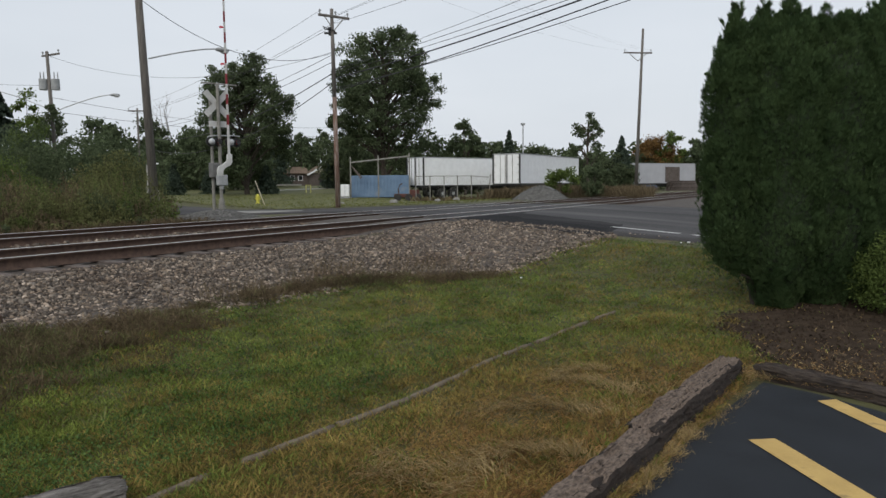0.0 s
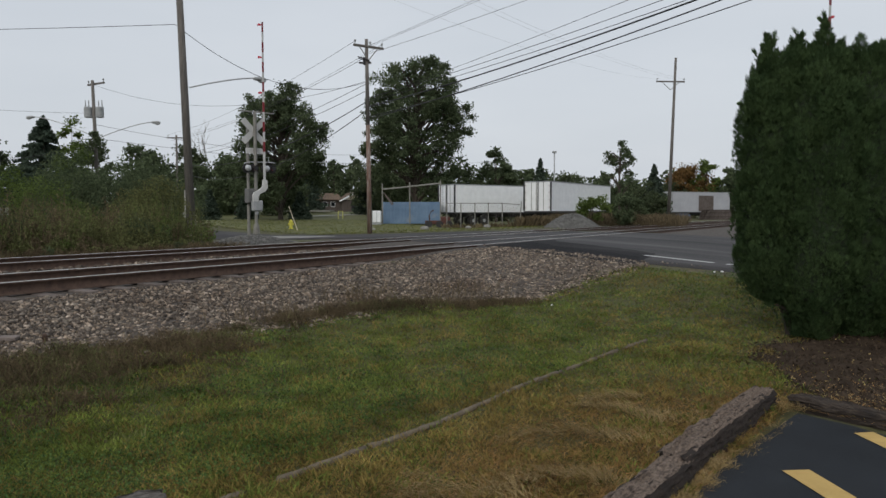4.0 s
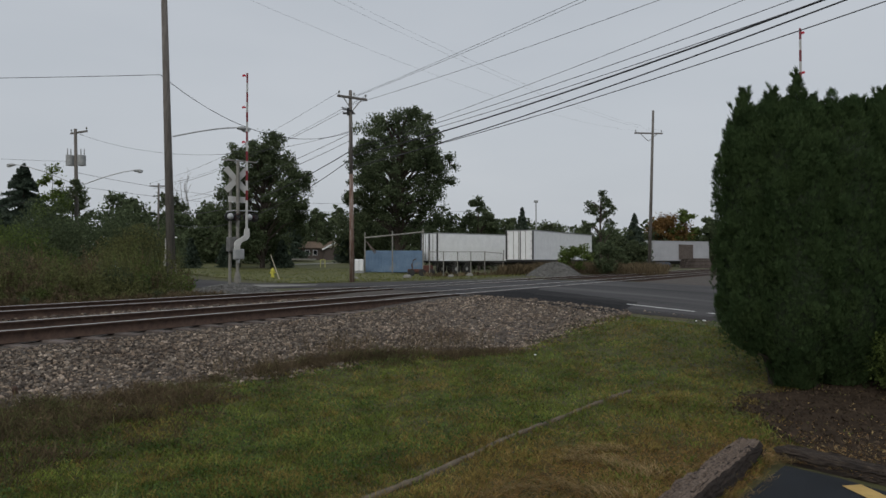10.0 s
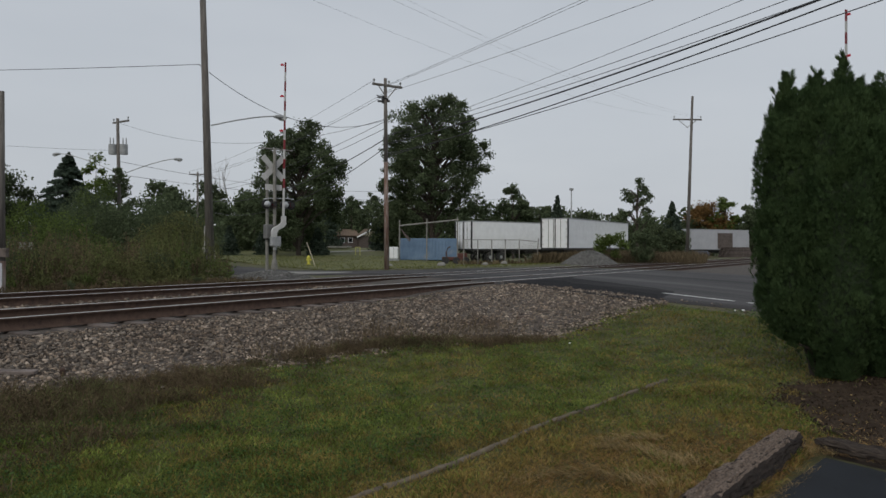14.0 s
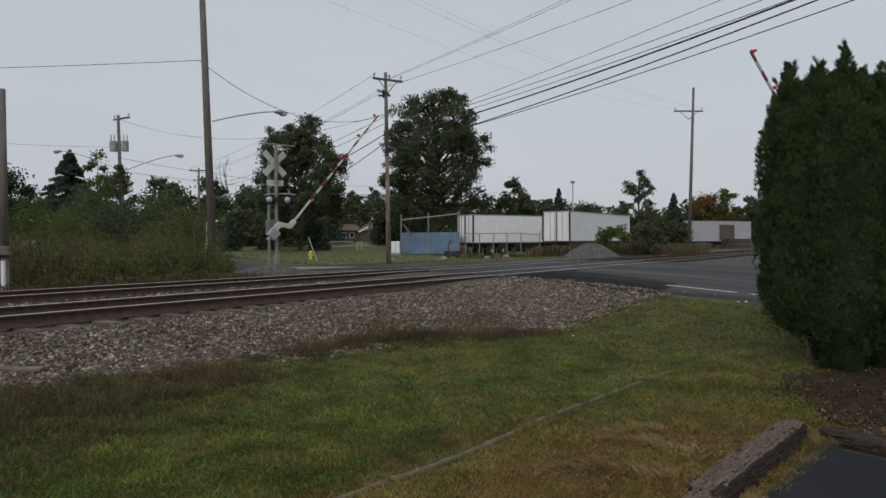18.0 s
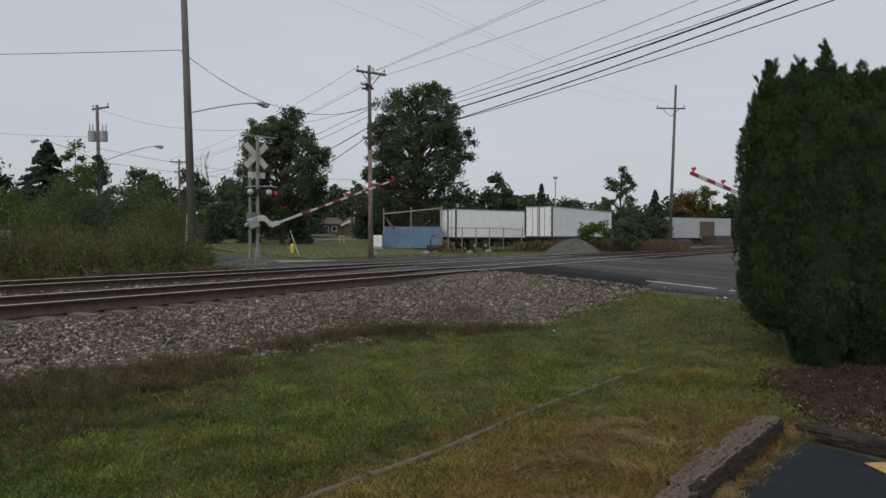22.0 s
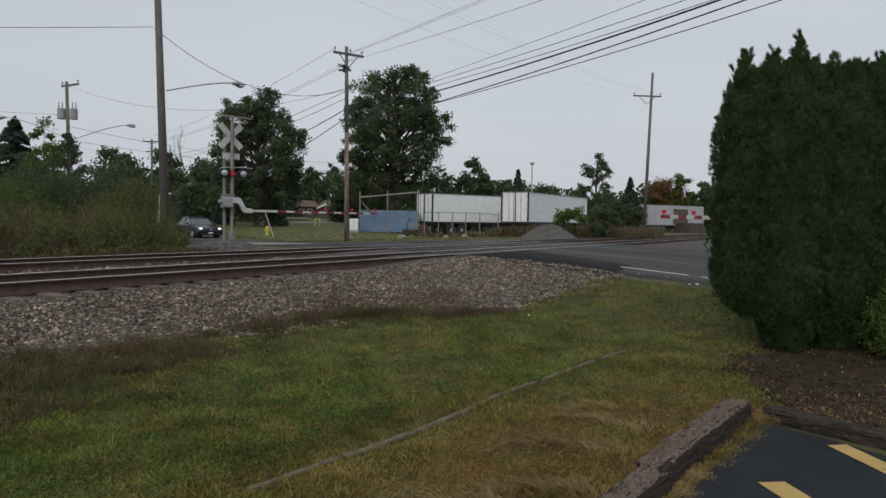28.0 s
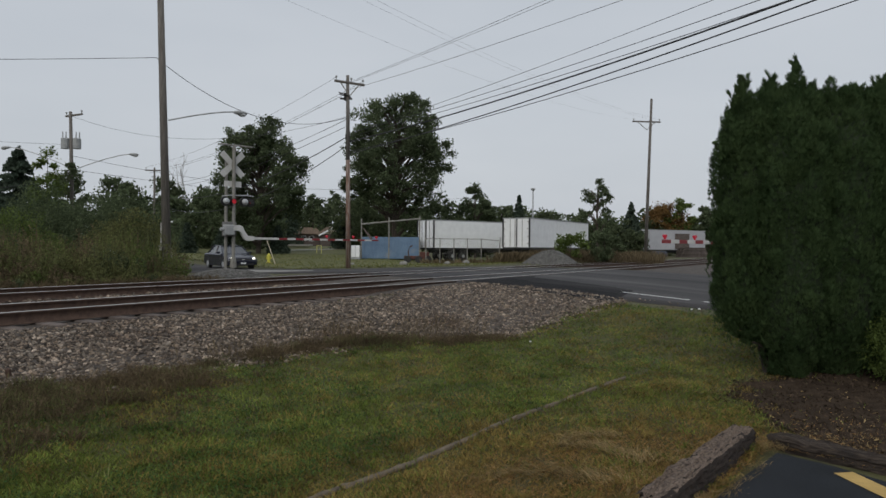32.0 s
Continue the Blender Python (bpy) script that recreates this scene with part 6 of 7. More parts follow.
def edge_line():
    """The white edge line of the road, with worn gaps."""
    t = thing("edge_line", "worn white edge line on the road", "road marking", kind="structure")
    for w0, w1 in ((-11.9, -9.9), (-9.55, -9.1), (-8.7, -2.0), (-1.5, 6.0)):
        bm = bmesh.new()
        n = 6
        rows = []
        for i in range(n + 1):
            w = w0 + (w1 - w0) * i / n
            rows.append([bm.verts.new((x, y, road_z(x, y) + 0.006)) for x, y, _ in (on_road(w, 13.78), on_road(w, 13.94))])
        for p, q in zip(rows[:-1], rows[1:]):
            bm.faces.new((p[0], p[1], q[1], q[0]))
        part("dash", bm, WHITELINE, t)


edge_line()


def tar_patch(name, material, label, grow, lift, seed):
    """Asphalt laid against the ballast beside the near rail, with a ragged margin."""
    v, f = [], []
    n, m = 110, 12
    for i in range(n + 1):
        dd = 4.7 + (10.2 - 4.7) * i / n
        lo = float(np.interp(dd, (4.7, 5.5, 9.5, 10.2), (11.55, 11.45, 11.9, 12.2)))
        hi = lo + float(np.interp(dd, (4.7, 5.2, 6.5, 8.5, 9.8, 10.2), (0.3, 1.7, 2.2, 2.4, 2.8, 3.4))) + grow * min(1.0, (dd - 4.7) / 0.6)
        hi += 0.22 * noise.noise(Vector((dd * 1.6, seed, 0))) + 0.09 * noise.noise(Vector((dd * 7, seed, 2)))
        lo += 0.10 * noise.noise(Vector((dd * 4, seed, 5)))
        for k in range(m + 1):
            q = lo + (hi - lo) * k / m
            w = (dd - q * float(ASIDE @ ACROSS)) / float(ROADWAY @ ACROSS)
            x, y, _ = on_road(w, q)
            v.append((x, y, road_z(x, y) + lift))
    for i in range(n):
        for k in range(m):
            p = i * (m + 1) + k
            f.append((p, p + 1, p + m + 2, p + m + 1))
    tagged(sheet(name, v, f, material), label, "road patch", kind="structure")


MIDTAR = material("worn_dark_asphalt", (0.014, 0.0138, 0.0145), (0.036, 0.035, 0.036), 1.4, rough=0.95, fine=150, bump=0.4, spec=0.1, coarse=((0.055, 0.053, 0.053), 0.45, 0.52), stretch=(1.0, 0.16, 1.0), turn=-32)
tar_patch("worn_asphalt_patch", MIDTAR, "worn dark asphalt merging into the road", 1.5, 0.004, 3)
tar_patch("asphalt_patch", NEWTAR, "fresh dark asphalt patch beside the near rail", 0.0, 0.009, 8)

# ---- small things beyond the crossing ----


def hydrant(x, y):
    z = ground_at(x, y)
    t = thing("fire_hydrant", "bright yellow fire hydrant on the lawn", "hydrant", Matrix.Translation((x, y, z)))
    bm = bmesh.new()
    tube(bm, (0, 0, 0), (0, 0, 0.06), 0.19, 0.19, 14)
    tube(bm, (0, 0, 0.06), (0, 0, 0.52), 0.125, 0.12, 14)
    tube(bm, (0, 0, 0.52), (0, 0, 0.57), 0.165, 0.165, 14)
    part("barrel", bm, HYDRANT, t)
    bm = bmesh.new()
    ball(bm, (0, 0, 0.57), 0.145, (1, 1, 1.1))
    tube(bm, (0, 0, 0.7), (0, 0, 0.78), 0.035, 0.035, 6)
    part("bonnet", bm, HYDRANT, t, smooth=True)
    for a, r in ((0, 0.06), (180, 0.06), (270, 0.085)):
        bm = bmesh.new()
        v = Vector((math.cos(radians(a)), math.sin(radians(a)), 0))
        tube(bm, v * 0.1 + Vector((0, 0, 0.4)), v * 0.21 + Vector((0, 0, 0.4)), r, r, 10)
        part("nozzle", bm, HYDRANT, t)


hydrant(-10.75, 54)


def bollards(x, y):
    t = thing("guard_rail", "yellow bent-pipe guard on the lawn", "guard rail", Matrix.Translation((x, y, ground_at(x, y))))
    for k in (-0.24, 0.24):
        bm = bmesh.new()
        tube(bm, (k, 0, -0.1), (k, 0, 0.86), 0.05, 0.05, 10)
        part("post", bm, PALEYELLOW, t)
    bm = bmesh.new()
    tube(bm, (-0.24, 0, 0.84), (0.24, 0, 0.84), 0.035, 0.035, 8)
    part("crossbar", bm, PALEYELLOW, t)


bollards(-9.5, 74)


def guy_marker(x, y, dx, h):
    t = thing("guy_guard", "pale leaning guy-wire guard on the lawn", "guy guard", Matrix.Translation((x, y, ground_at(x, y))))
    bm = bmesh.new()
    tube(bm, (0, 0, -0.1), (dx, 0, h), 0.034, 0.028, 8)
    part("guard", bm, CREAM, t)


guy_marker(-9.45, 50, -0.65, 1.75)
guy_marker(-14.6, 45, -0.8, 2.0)


def slab(name, label, category, x0, x1, y0, y1, material, lift=0.03):
    bm = bmesh.new()
    n = 12
    z = max(ground_at(x0 + (x1 - x0) * k / n, yy) for k in range(n + 1) for yy in (y0, y1))
    box(bm, ((x0 + x1) / 2, (y0 + y1) / 2, z + lift - 0.1), (x1 - x0, y1 - y0, 0.2), bevel=0.01)
    return tagged(part(name, bm, material), label, category, kind="structure")


def footpath():
    """A concrete path that follows the rising lawn."""
    u = np.linspace(0, 1, 25)
    px, py = -15.2 + 6.7 * u, 80 + 8 * u
    v = []
    for side, drop in ((-0.8, -0.12), (-0.8, 0.07), (0.8, 0.07), (0.8, -0.12)):
        x, y = px + side * 0.767, py - side * 0.642
        v.append(np.stack((x, y, land(x, y) + drop), -1))
    f = [(k * 25 + i, k * 25 + i + 1, (k + 1) * 25 + i + 1, (k + 1) * 25 + i) for k in range(3) for i in range(24)]
    tagged(sheet("footpath", np.concatenate(v), f, CONCRETE), "pale concrete footpath across the lawn", "footpath", kind="structure")


footpath()
slab("driveway", "pale concrete driveway behind the lawn", "driveway", -19.8, -13.2, 92, 96, CONCRETE, 0.32)


def house(x, y, turn):
    t = thing("house", "small brown house with a pale gable and shingle roof among trees", "house", pose(x, y, ground_at(x, y), 0, 0, turn))
    bm = bmesh.new()
    box(bm, (0, 0, 1.05), (4.4, 6.0, 2.1))
    part("wall", bm, TIE, t)
    bm = bmesh.new()
    box(bm, (-4.2, 0.6, 1.05), (4.0, 4.4, 2.1))
    part("side_wing", bm, TIE, t, "brown side wing")
    for k in (-1, 1):
        bm = bmesh.new()
        box(bm, (-4.2, 0.6 + k * 1.25, 2.65), (4.4, 2.9, 0.14), Matrix.Rotation(radians(-k * 24), 4, "X"))
        part("wing_roof", bm, SHINGLE, t)
        bm = bmesh.new()
        box(bm, (k * 1.32, 0, 2.62), (3.05, 6.6, 0.14), Matrix.Rotation(radians(k * 28), 4, "Y"))
        part("roof", bm, SHINGLE, t)
        bm = bmesh.new()
        box(bm, (k * 1.32, -3.36, 2.52), (3.05, 0.08, 0.26), Matrix.Rotation(radians(k * 28), 4, "Y"))
        part("bargeboard", bm, WHITE, t, "white bargeboard")
    bm = bmesh.new()
    bm.faces.new([bm.verts.new(p) for p in ((-2.2, -3.0, 2.1), (2.2, -3.0, 2.1), (0, -3.0, 3.2))])
    r = bmesh.ops.extrude_face_region(bm, geom=bm.faces[:])
    bmesh.ops.translate(bm, vec=(0, 0.2, 0), verts=[e for e in r["geom"] if isinstance(e, bmesh.types.BMVert)])
    part("gable", bm, CREAM, t)
    for k in (-4.9, -3.5):
        bm = bmesh.new()
        box(bm, (k, -1.62, 1.3), (0.8, 0.08, 0.9))
        w = part("window", bm, WHITE, t, "white window frame")
        bm = bmesh.new()
        box(bm, (k, -1.67, 1.3), (0.65, 0.04, 0.75))
        part("pane", bm, DARKGLASS, w)
    bm = bmesh.new()
    box(bm, (0.3, -3.03, 0.95), (1.6, 0.08, 1.9))
    part("door", bm, BLACK, t, "dark open doorway")


house(-14.3, 125, 20)


def yard_frame():
    """The pipe rack that stands over the container."""
    t = thing("pipe_frame", "tall grey pipe frame beside the container", "frame", Matrix.Translation((-4.25, 62.4, 0.35)))
    for k, h in ((0, 3.7), (2.45, 3.85), (5.2, 4.0)):
        bm = bmesh.new()
        tube(bm, (k, 0, 0), (k, 0, h), 0.06, 0.06, 8)
        part("post", bm, MASTGREY, t)
    bm = bmesh.new()
    tube(bm, (0, 0, 3.2), (5.3, 0, 3.75), 0.07, 0.07, 8)
    part("beam", bm, MASTGREY, t)
    for a, b in (((0.1, 0, 2.9), (1.0, 0, 1.9)), ((0.3, 0, 2.6), (0.9, 0, 1.8))):
        bm = bmesh.new()
        tube(bm, a, b, 0.05, 0.05, 6)
        part("brace", bm, TIE, t)


yard_frame()


def tote(x, y):
    t = thing("storage_tank", "white plastic tank in a cage beside the pole", "tank", Matrix.Translation((x, y, ground_at(x, y))))
    bm = bmesh.new()
    box(bm, (0, 0, 0.72), (0.75, 0.9, 1.05), bevel=0.06)
    part("tank", bm, WHITE, t)
    bm = bmesh.new()
    box(bm, (0, 0, 0.1), (0.85, 1.0, 0.14))
    part("pallet", bm, GREYPAINT, t)
    for k in (-0.38, 0.0, 0.38):
        bm = bmesh.new()
        tube(bm, (k, -0.47, 0.15), (k, -0.47, 1.28), 0.02, 0.02, 6)
        part("cage_bar", bm, GALV, t)


tote(-4.7, 61.8)


def fence():
    t = thing("yard_fence", "low chain-link fence with grey pipe rails before the trailers", "fence", Matrix.Translation((1.4, 57, 0.34)))
    xs = [0.0, 1.15, 2.3, 3.4, 4.55, 6.0]
    for i, k in enumerate(xs):
        bm = bmesh.new()
        tube(bm, (k, 0, -0.1), (k + (0.12 if i == 5 else 0), 0, 1.95 if i < 5 else 2.05), 0.04, 0.04, 8)
        part("post", bm, MASTGREY, t)
    for a, b in zip(xs[:-1], xs[1:]):
        bm = bmesh.new()
        tube(bm, (a, 0, 1.9), (b, 0, 1.9 - (0.12 if b == 6.0 else 0)), 0.028, 0.028, 6)
        part("top_rail", bm, MASTGREY, t)
        bm = bmesh.new()
        h, st = 1.8, 0.16
        n = int((b - a) / st)
        for i in range(n):
            x0 = a + st * i
            for w in (1, -1):
                u, v = Vector((x0, 0.0, 0.05 if w > 0 else h)), Vector((min(x0 + h * 0.6, b), 0.0, (0.05 + (min(x0 + h * 0.6, b) - x0) / 0.6) if w > 0 else h - (min(x0 + h * 0.6, b) - x0) / 0.6))
                tube(bm, u, v, 0.003, 0.003, 3)
        tagged(part("chain_mesh", bm, MASTGREY, t), kind="stuff")


fence()


def implement(x, y):
    """Rusty red farm machinery by the fence."""
    t = thing("rusty_implement", "rusty red farm implement standing in the weeds", "machinery", Matrix.Translation((x, y, ground_at(x, y))))
    m = material("rusty_red_paint", (0.065, 0.028, 0.022), (0.125, 0.052, 0.040), 5, bump=0.3)
    bm = bmesh.new()
    box(bm, (0, 0, 0.45), (2.2, 0.5, 0.3), bevel=0.04)
    part("frame", bm, m, t)
    bm = bmesh.new()
    box(bm, (0.6, 0, 0.75), (0.8, 0.5, 0.35), bevel=0.05)
    part("hopper", bm, m, t)
    bm = bmesh.new()
    pipe(bm, [(-0.7, 0, 0.5), (-0.75, 0, 1.0), (-0.6, 0, 1.35), (-0.4, 0, 1.45)], 0.06)
    part("spout", bm, RUST, t)
    for k in (-0.8, 0.1, 0.9):
        bm = bmesh.new()
        tube(bm, (k, -0.35, 0.3), (k, -0.25, 0.3), 0.3, 0.3, 14)
        part("wheel", bm, BLACK, t)


implement(0.7, 58)


FINEGRAVEL = material("fine_grey_gravel", (0.085, 0.083, 0.078), (0.20, 0.195, 0.185), 5, fine=60, bump=0.4, vary="island", amount=0.5)


def mound(x, y, r, h, label, seed):
    rng = np.random.default_rng(seed)
    z0 = ground_at(x, y)
    n, k = 24, 40
    v = [(x, y, z0 + h)]
    for i in range(1, n + 1):
        for j in range(k):
            a, q = 6.2832 * j / k, i / n
            rr = r * q * (1 + 0.15 * math.sin(3 * a + seed))
            v.append((x + math.cos(a) * rr, y + math.sin(a) * rr * 0.8, z0 - 0.08 + (h + 0.08) * max(0.0, 1 - q * q) ** 1.6 + 0.05 * noise.noise(Vector((a * 3, q * 9, seed)))))
    f = [(1 + (i - 1) * k + j, 1 + i * k + j, 1 + i * k + (j + 1) % k, 1 + (i - 1) * k + (j + 1) % k) for i in range(1, n) for j in range(k)]
    f += [(0, 0, 1 + j, 1 + (j + 1) % k) for j in range(k)]
    ob = sheet("gravel_mound", v, [q for q in f if len(set(q)) == 4], FINEGRAVEL, None)
    tagged(ob, label, "heap")
    m = 4200
    a, q = rng.random(m) * 6.2832, rng.random(m) ** 0.5
    c = np.stack((x + np.cos(a) * r * q * (1 + 0.15 * np.sin(3 * a + seed)), y + np.sin(a) * r * q * 0.8 * (1 + 0.15 * np.sin(3 * a + seed)), z0 - 0.06 + (h + 0.08) * (1 - q * q) ** 1.6), -1)
    stones("gravel_stones", c, 0.022 + 0.03 * rng.random(m), FINEGRAVEL, "grey gravel stones of the heap", "gravel", seed)


mound(9.9, 48, 2.2, 1.0, "heap of grey gravel beside the track", 4)
mound(-6.5, 25.3, 1.9, 0.26, "low spread of pale gravel at the crossing signal", 7)


def pallets(x, y):
    for i in range(8):
        t = thing("wooden_pallet", "weathered wooden pallet in a stack beside the track", "pallet", pose(x + 0.06 * (i % 2), y, ground_at(x, y) + 0.17 * i, 0, 0, 8 + 3 * i), "stacked pallets")
        for k in (-0.9, 0, 0.9):
            bm = bmesh.new()
            box(bm, (0, k * 0.6, 0.065), (4.2, 0.12, 0.13))
            part("stringer", bm, TIE, t)
        for k in range(6):
            bm = bmesh.new()
            box(bm, (-1.85 + 0.74 * k, 0, 0.15), (0.36, 1.3, 0.04))
            part("board", bm, TIE, t)


pallets(38.3, 92.5)


def sign_post(x, y):
    t = thing("small_sign", "small faded tan sign on a post in the weeds", "sign", pose(x, y, ground_at(x, y), 0, 0, 20))
    bm = bmesh.new()
    tube(bm, (0, 0, 0), (0, 0, 1.35), 0.03, 0.03, 6)
    part("post", bm, GALV, t)
    bm = bmesh.new()
    box(bm, (0, -0.04, 1.25), (0.42, 0.02, 0.26), bevel=0.004)
    part("plate", bm, MASTGREY, t)


sign_post(-14.6, 24.0)


def van_side(x, y):
    """The dark door of the far trailer and the tarp before it."""
    bm = bmesh.new()
    box(bm, (0, 0, 0.45), (2.0, 1.2, 0.9), bevel=0.3)
    bmesh.ops.translate(bm, vec=(x, y, ground_at(x, y)), verts=bm.verts)
    tagged(part("tarp_bundle", bm, material("dark_blue_tarp", (0.02, 0.03, 0.05), (0.05, 0.07, 0.11), 4, rough=0.5)), "dark blue tarp thrown over a low heap", "tarp")


van_side(33.3, 91)


def boulders():
    rng = random.Random(4)
    for x, y, r in ((-0.4, 52, 0.32), (2.9, 52.5, 0.25), (-4.1, 51, 0.18), (4.6, 55.5, 0.3)):
        bm = bmesh.new()
        vs = bmesh.ops.create_icosphere(bm, subdivisions=2, radius=r)["verts"]
        for v in vs:
            v.co *= 1 + 0.25 * noise.noise(v.co * 4 + Vector((x, y, 0)))
            v.co.z *= 0.7
        ob = part("boulder", bm, BOULDER, smooth=True)
        ob.location = (x, y, ground_at(x, y) + r * 0.3)
        tagged(ob, "pale rounded boulder on the grass edge", "rock", "boulders")


boulders()

def shoulder():
    """Crumbled gravel along the road's edge."""
    rng = np.random.default_rng(101)
    n = 120
    w, q = rng.uniform(-11, -1, n), 12.5 + rng.normal(size=n) * 0.22
    x, y = ROADWAY[0] * w + ASIDE[0] * q, ROADWAY[1] * w + ASIDE[1] * q
    ok = x * ACROSS[0] + y * ACROSS[1] < 6.5
    x, y = x[ok], y[ok]
    e = x * ACROSS[0] + y * ACROSS[1]
    edge = np.interp(e, (-6, 3, 5.5, 9.5), (13.0, 12.7, 12.0, 11.9))
    z = np.where(x * ASIDE[0] + y * ASIDE[1] > edge, road_height(e), land(x, y)) + 0.005
    stones("shoulder_gravel", np.stack((x, y, z), -1), 0.02 + 0.035 * rng.random(len(x)), STONE, "crumbled gravel along the edge of the road", "gravel", 102)


shoulder()


def odds_and_ends():
    bm = bmesh.new()
    box(bm, (0, 0, 0.05), (0.05, 0.05, 0.13), Matrix.Rotation(radians(12), 4, "X"), 0.012)
    ob = part("wooden_stake", bm, RUST)
    ob.matrix_world = pose(-4.2, 7.62, ground_at(-4.2, 7.62))
    tagged(ob, "short dark broken stake at the foot of the ballast", "stake")
    bm = bmesh.new()
    box(bm, (0, 0, 0.03), (0.55, 0.13, 0.04), bevel=0.006)
    ob = part("loose_board", bm, TIE)
    ob.matrix_world = pose(-4.75, 7.55, ground_at(-4.75, 7.55), 3, 2, 10)
    tagged(ob, "grey weathered board lying in the weeds", "board")
    bm = bmesh.new()
    box(bm, (0, 0, 0), (0.42, 0.16, 0.06), bevel=0.012)
    ob = part("tie_plate", bm, RUST)
    x, y = 1.62, 13.9
    s, e = x * ALONG[0] + y * ALONG[1], x * ACROSS[0] + y * ACROSS[1]
    ob.matrix_world = pose(x, y, float(bed_height(np.array(s), np.array(e))) + 0.04, 8, 0, 40)
    tagged(ob, "rusty steel tie plate lying on the ballast", "tie plate")
    for x, y, r in ((5.85, 13.7, 0.035), (5.65, 13.6, 0.025), (1.95, 10.9, 0.022)):
        bm = bmesh.new()
        vs = bmesh.ops.create_icosphere(bm, subdivisions=1, radius=r)["verts"]
        for v in vs:
            v.co.x *= 1 + 0.5 * noise.noise(v.co * 20 + Vector((x, y, 0)))
            v.co.z *= 0.5
        ob = part("paper_litter", bm, WHITE)
        ob.location = (x, y, ground_at(x, y) + 0.05)
        tagged(ob, "crumpled white paper scrap in the grass", "litter", "paper scraps")
    slab("concrete_apron", "pale concrete apron beside the crossing signal", "pavement", -7.4, -4.4, 30.2, 32.6, BOULDER, 0.02)


odds_and_ends()

# ---- the car ----


def sedan():
    """A dark blue saloon; its nose points along its own x axis."""
    paint = material("dark_blue_car_paint", (0.016, 0.018, 0.028), (0.024, 0.027, 0.040), 3, rough=0.16, metal=0.0, bump=0.0, spec=0.45)
    t = thing("car", "dark blue saloon car with lit headlamps", "car", Matrix())
    low = [(2.25, 0.30), (2.32, 0.52), (2.22, 0.70), (1.55, 0.88), (0.95, 0.98), (-1.45, 1.00), (-2.15, 0.98), (-2.28, 0.72), (-2.25, 0.34), (-1.2, 0.22), (1.3, 0.22)]
    bm = bmesh.new()
    rows = []
    for y, k, dz in ((-0.90, 0.965, -0.10), (-0.84, 0.985, -0.015), (-0.5, 1.0, 0.02), (0.0, 1.01, 0.03), (0.5, 1.0, 0.02), (0.84, 0.985, -0.015), (0.90, 0.965, -0.10)):
        rows.append([bm.verts.new((x * k, y, z + (dz if z > 0.6 else 0))) for x, z in low])
    for a, b in zip(rows[:-1], rows[1:]):
        for i in range(len(low)):
            bm.faces.new((a[i], a[(i + 1) % len(low)], b[(i + 1) % len(low)], b[i]))
    bm.faces.new(rows[0][::-1])
    bm.faces.new(rows[-1])
    body = part("body", bm, paint, t, smooth=False)
    bm = bmesh.new()
    cab = [(0.98, 0.96, 0.80), (0.25, 1.42, 0.62), (-0.9, 1.45, 0.62), (-1.75, 1.0, 0.78)]
    ls = [bm.verts.new((x, -w, z)) for x, z, w in cab]
    rs = [bm.verts.new((x, w, z)) for x, z, w in cab]
    for i in range(3):
        bm.faces.new((ls[i], ls[i + 1], rs[i + 1], rs[i]))
    bm.faces.new(ls[::-1])
    bm.faces.new(rs)
    part("glasshouse", bm, CARGLASS, t, "tinted windows")
    bm = bmesh.new()
    box(bm, (-0.33, 0, 1.445), (1.3, 1.26, 0.05), Matrix.Rotation(radians(1.5), 4, "Y"), 0.02)
    part("roof", bm, paint, t)
    for w in (-1, 1):
        bm = bmesh.new()
        tube(bm, (1.0, 0.81 * w, 0.95), (0.25, 0.63 * w, 1.43), 0.035, 0.035, 6)
        tube(bm, (-1.72, 0.78 * w, 1.0), (-0.9, 0.63 * w, 1.45), 0.05, 0.05, 6)
        tube(bm, (-0.25, 0.80 * w, 0.98), (-0.3, 0.635 * w, 1.44), 0.04, 0.04, 6)
        part("pillar", bm, paint, t)
        bm = bmesh.new()
        box(bm, (0.75, 0.98 * w, 1.02), (0.14, 0.2, 0.13), bevel=0.03)
        part("mirror", bm, paint, t)
        bm = bmesh.new()
        ball(bm, (2.12, 0.66 * w, 0.68), 0.17, (0.55, 1.2, 0.55))
        lamp = part("headlamp", bm, GALV, t, "clear headlamp", True)
        bm = bmesh.new()
        ball(bm, (2.21, 0.66 * w, 0.68), 0.085, (0.5, 1.1, 0.9))
        part("beam", bm, HEADLIT, lamp, "glowing headlamp bulb", True)
    bm = bmesh.new()
    box(bm, (2.27, 0, 0.60), (0.06, 0.86, 0.14), bevel=0.02)
    part("grille", bm, BLACK, t)
    bm = bmesh.new()
    box(bm, (2.30, 0, 0.62), (0.04, 0.16, 0.05), bevel=0.01)
    part("badge", bm, STEEL, t)
    bm = bmesh.new()
    box(bm, (2.30, 0, 0.43), (0.03, 0.32, 0.13))
    part("plate", bm, WHITE, t, "white registration plate")
    bm = bmesh.new()
    box(bm, (2.26, 0, 0.33), (0.06, 1.3, 0.12), bevel=0.02)
    part("air_intake", bm, BLACK, t)
    for x in (1.4, -1.38):
        for w in (-1, 1):
            bm = bmesh.new()
            tube(bm, (x, 0.72 * w, 0.31), (x, 0.92 * w, 0.31), 0.315, 0.305, 20)
            wheel = part("wheel", bm, BLACK, t, "black tyre")
            bm = bmesh.new()
            tube(bm, (x, 0.90 * w, 0.31), (x, 0.935 * w, 0.31), 0.20, 0.18, 12)
            part("rim", bm, GALV, wheel, "silver alloy rim")
    return t


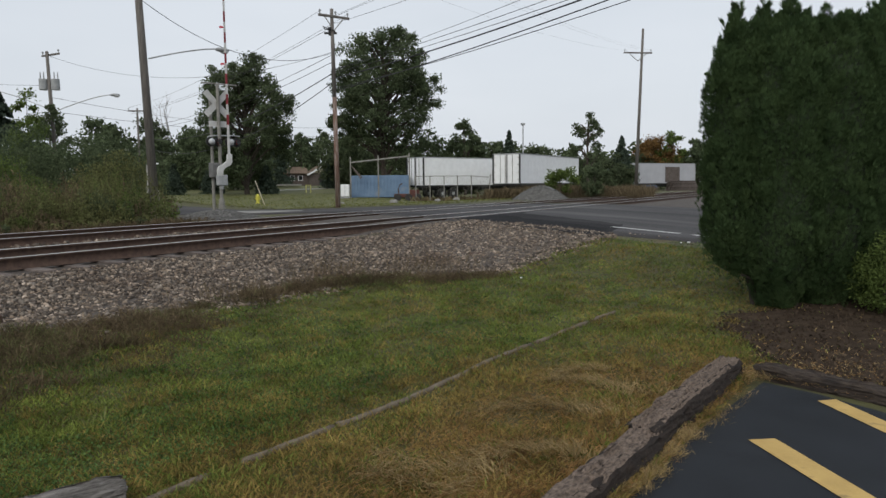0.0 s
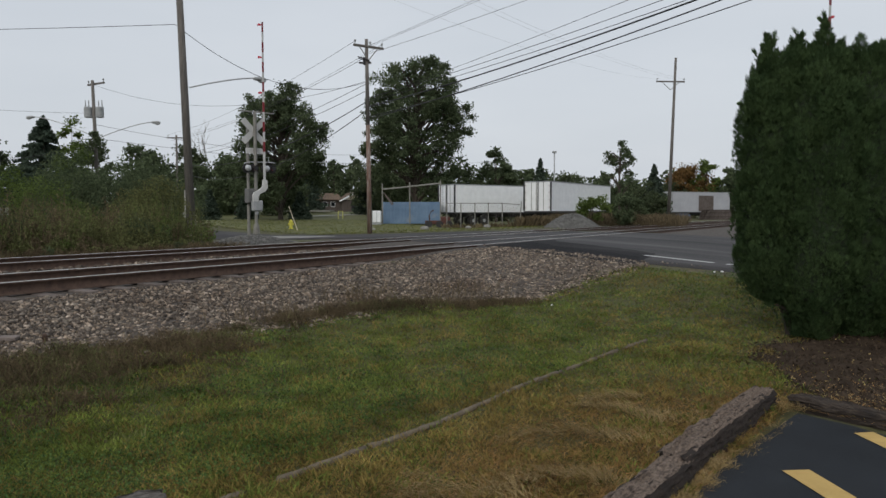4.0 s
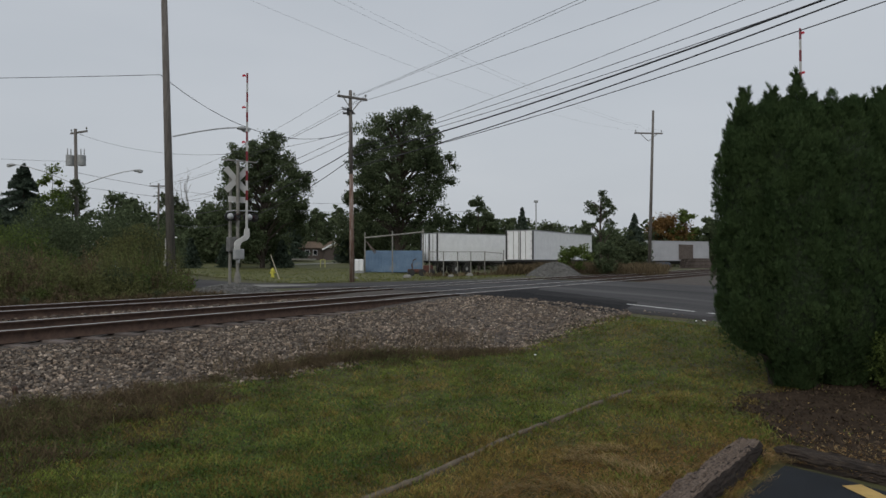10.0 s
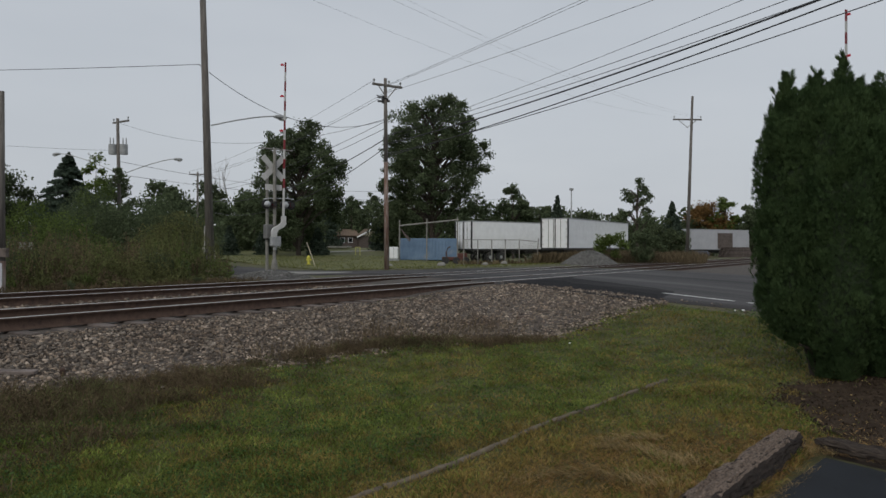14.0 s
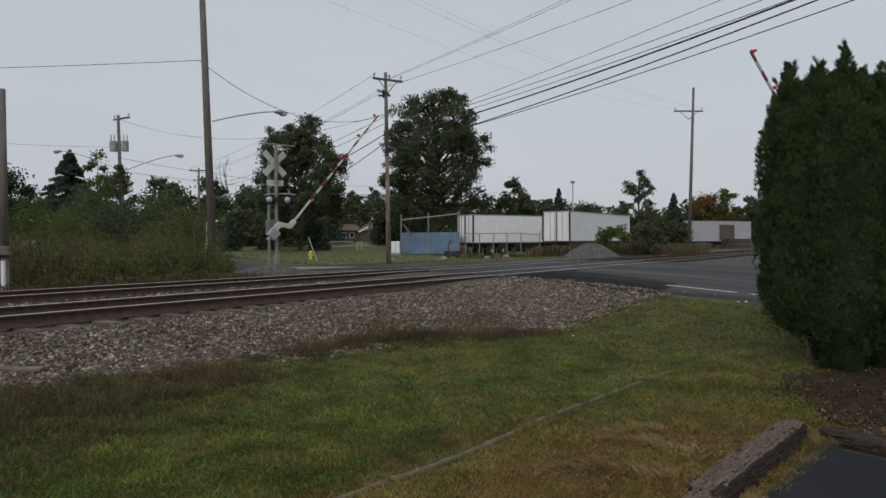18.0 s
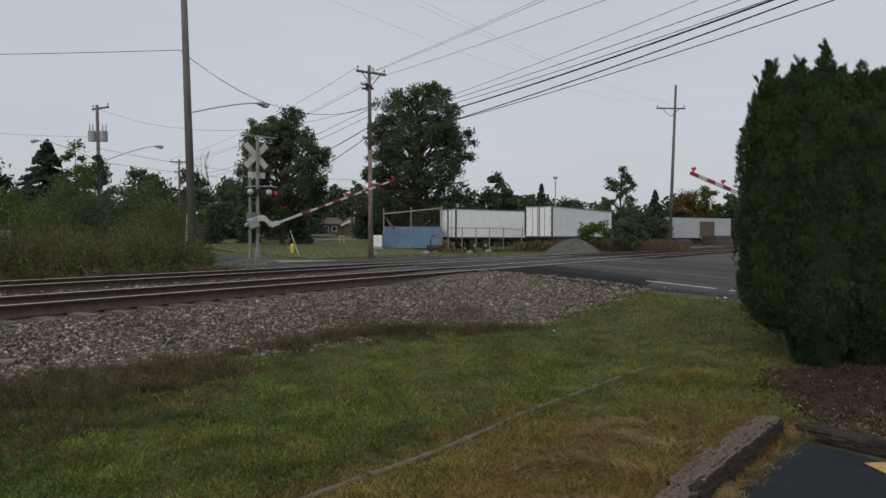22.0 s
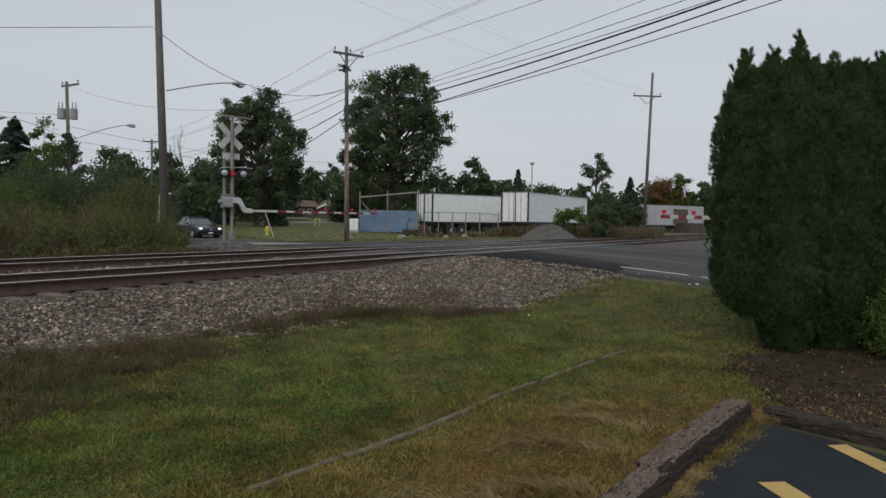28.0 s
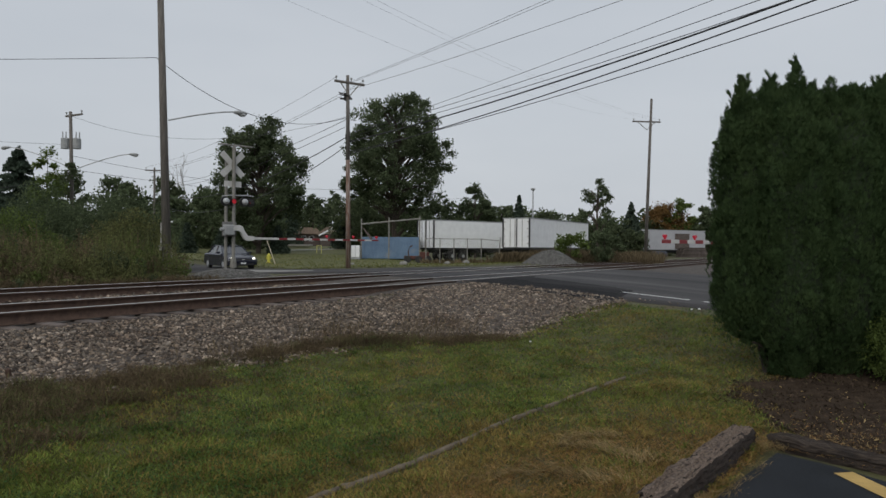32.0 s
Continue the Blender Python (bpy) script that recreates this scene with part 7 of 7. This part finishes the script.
CARGLASS = material("car_window_glass", (0.05, 0.055, 0.062), (0.07, 0.076, 0.085), 3, rough=0.04, bump=0.0, spec=1.0)
HEADLIT = material("lit_headlamp", (0.9, 0.88, 0.8), (1, 0.98, 0.92), 4, rough=0.2, bump=0.0, glow=((1.0, 0.93, 0.78), 1.8))
car = sedan()


# ---- what moves ----
SWING = ((0, 90), (13.8, 90), (14.4, 85.5), (15.5, 73), (16, 67.5), (16.5, 62.5), (17, 57.7), (18, 49), (19, 40.3), (20, 33), (21, 26.2), (22, 19.4), (23, 12.7), (24, 5.7), (24.6, 2.2), (25.2, 0.3), (25.8, 0.0), (32, 0.0))
SWING_NEAR = ((0, 90), (13.8, 90), (14.4, 85.5), (15.5, 73), (16, 67), (17, 56), (18, 44.5), (19, 33.5), (20, 26.5), (21, 19), (22, 12.2), (23, 6.2), (24, 1.8), (24.6, 0.3), (25.2, 0.0), (32, 0.0))
FLASHES = ((12.3, 12.8), (16.2, 16.7), (18.8, 19.6), (21.3, 21.8), (22.7, 24.5), (24.8, 25.6), (26.2, 26.8), (27.3, 28.4), (30.2, 30.8), (31.6, 32.6))
DRIVE = ((0, 96, -58), (20.4, 96, -58), (22, 73, -58), (24, 43, -58), (25.5, 24, -57), (26.5, 12.5, -52), (27.5, 3.6, -48), (28.0, 1.6, -50), (28.5, 0, -55), (29, -1.2, -58), (30, -3.0, -58), (31, -4.3, -57), (32, -5.4, -56))


def motions():
    for arm, swing in ((arm_far, SWING), (arm_near, SWING_NEAR)):
        walk(arm, [(t, pose(0, 0, 1.45, 0, -a, 0)) for t, a in swing])
    for lenses in (lenses_far, lenses_near):
        for k, lens in enumerate(lenses):
            p = lens.location.copy()
            rows = [(0, 180)]
            for a, b in FLASHES:
                a, b = (a, b) if k == 0 else (b + 0.1, b + 0.5)
                if b <= a or a <= rows[-1][0] + 0.11:
                    continue
                rows += [(a - 0.10, 180), (a - 0.067, 120), (a - 0.033, 60), (a, 0), (b - 0.10, 0), (b - 0.067, 60), (b - 0.033, 120), (b, 180)]
            rows = [r for r in rows if r[0] < 31.99]
            rows.append((32, rows[-1][1]))
            walk(lens, [(t, pose(p.x, p.y, p.z, 0, 0, a)) for t, a in rows])
    walk(car, [(t, pose(-14.0 - 0.53 * k, 48.5 + 0.848 * k, ground_at(-14.0 - 0.53 * k, 48.5 + 0.848 * k) + 0.0, 0, 0, a)) for t, k, a in DRIVE])


motions()
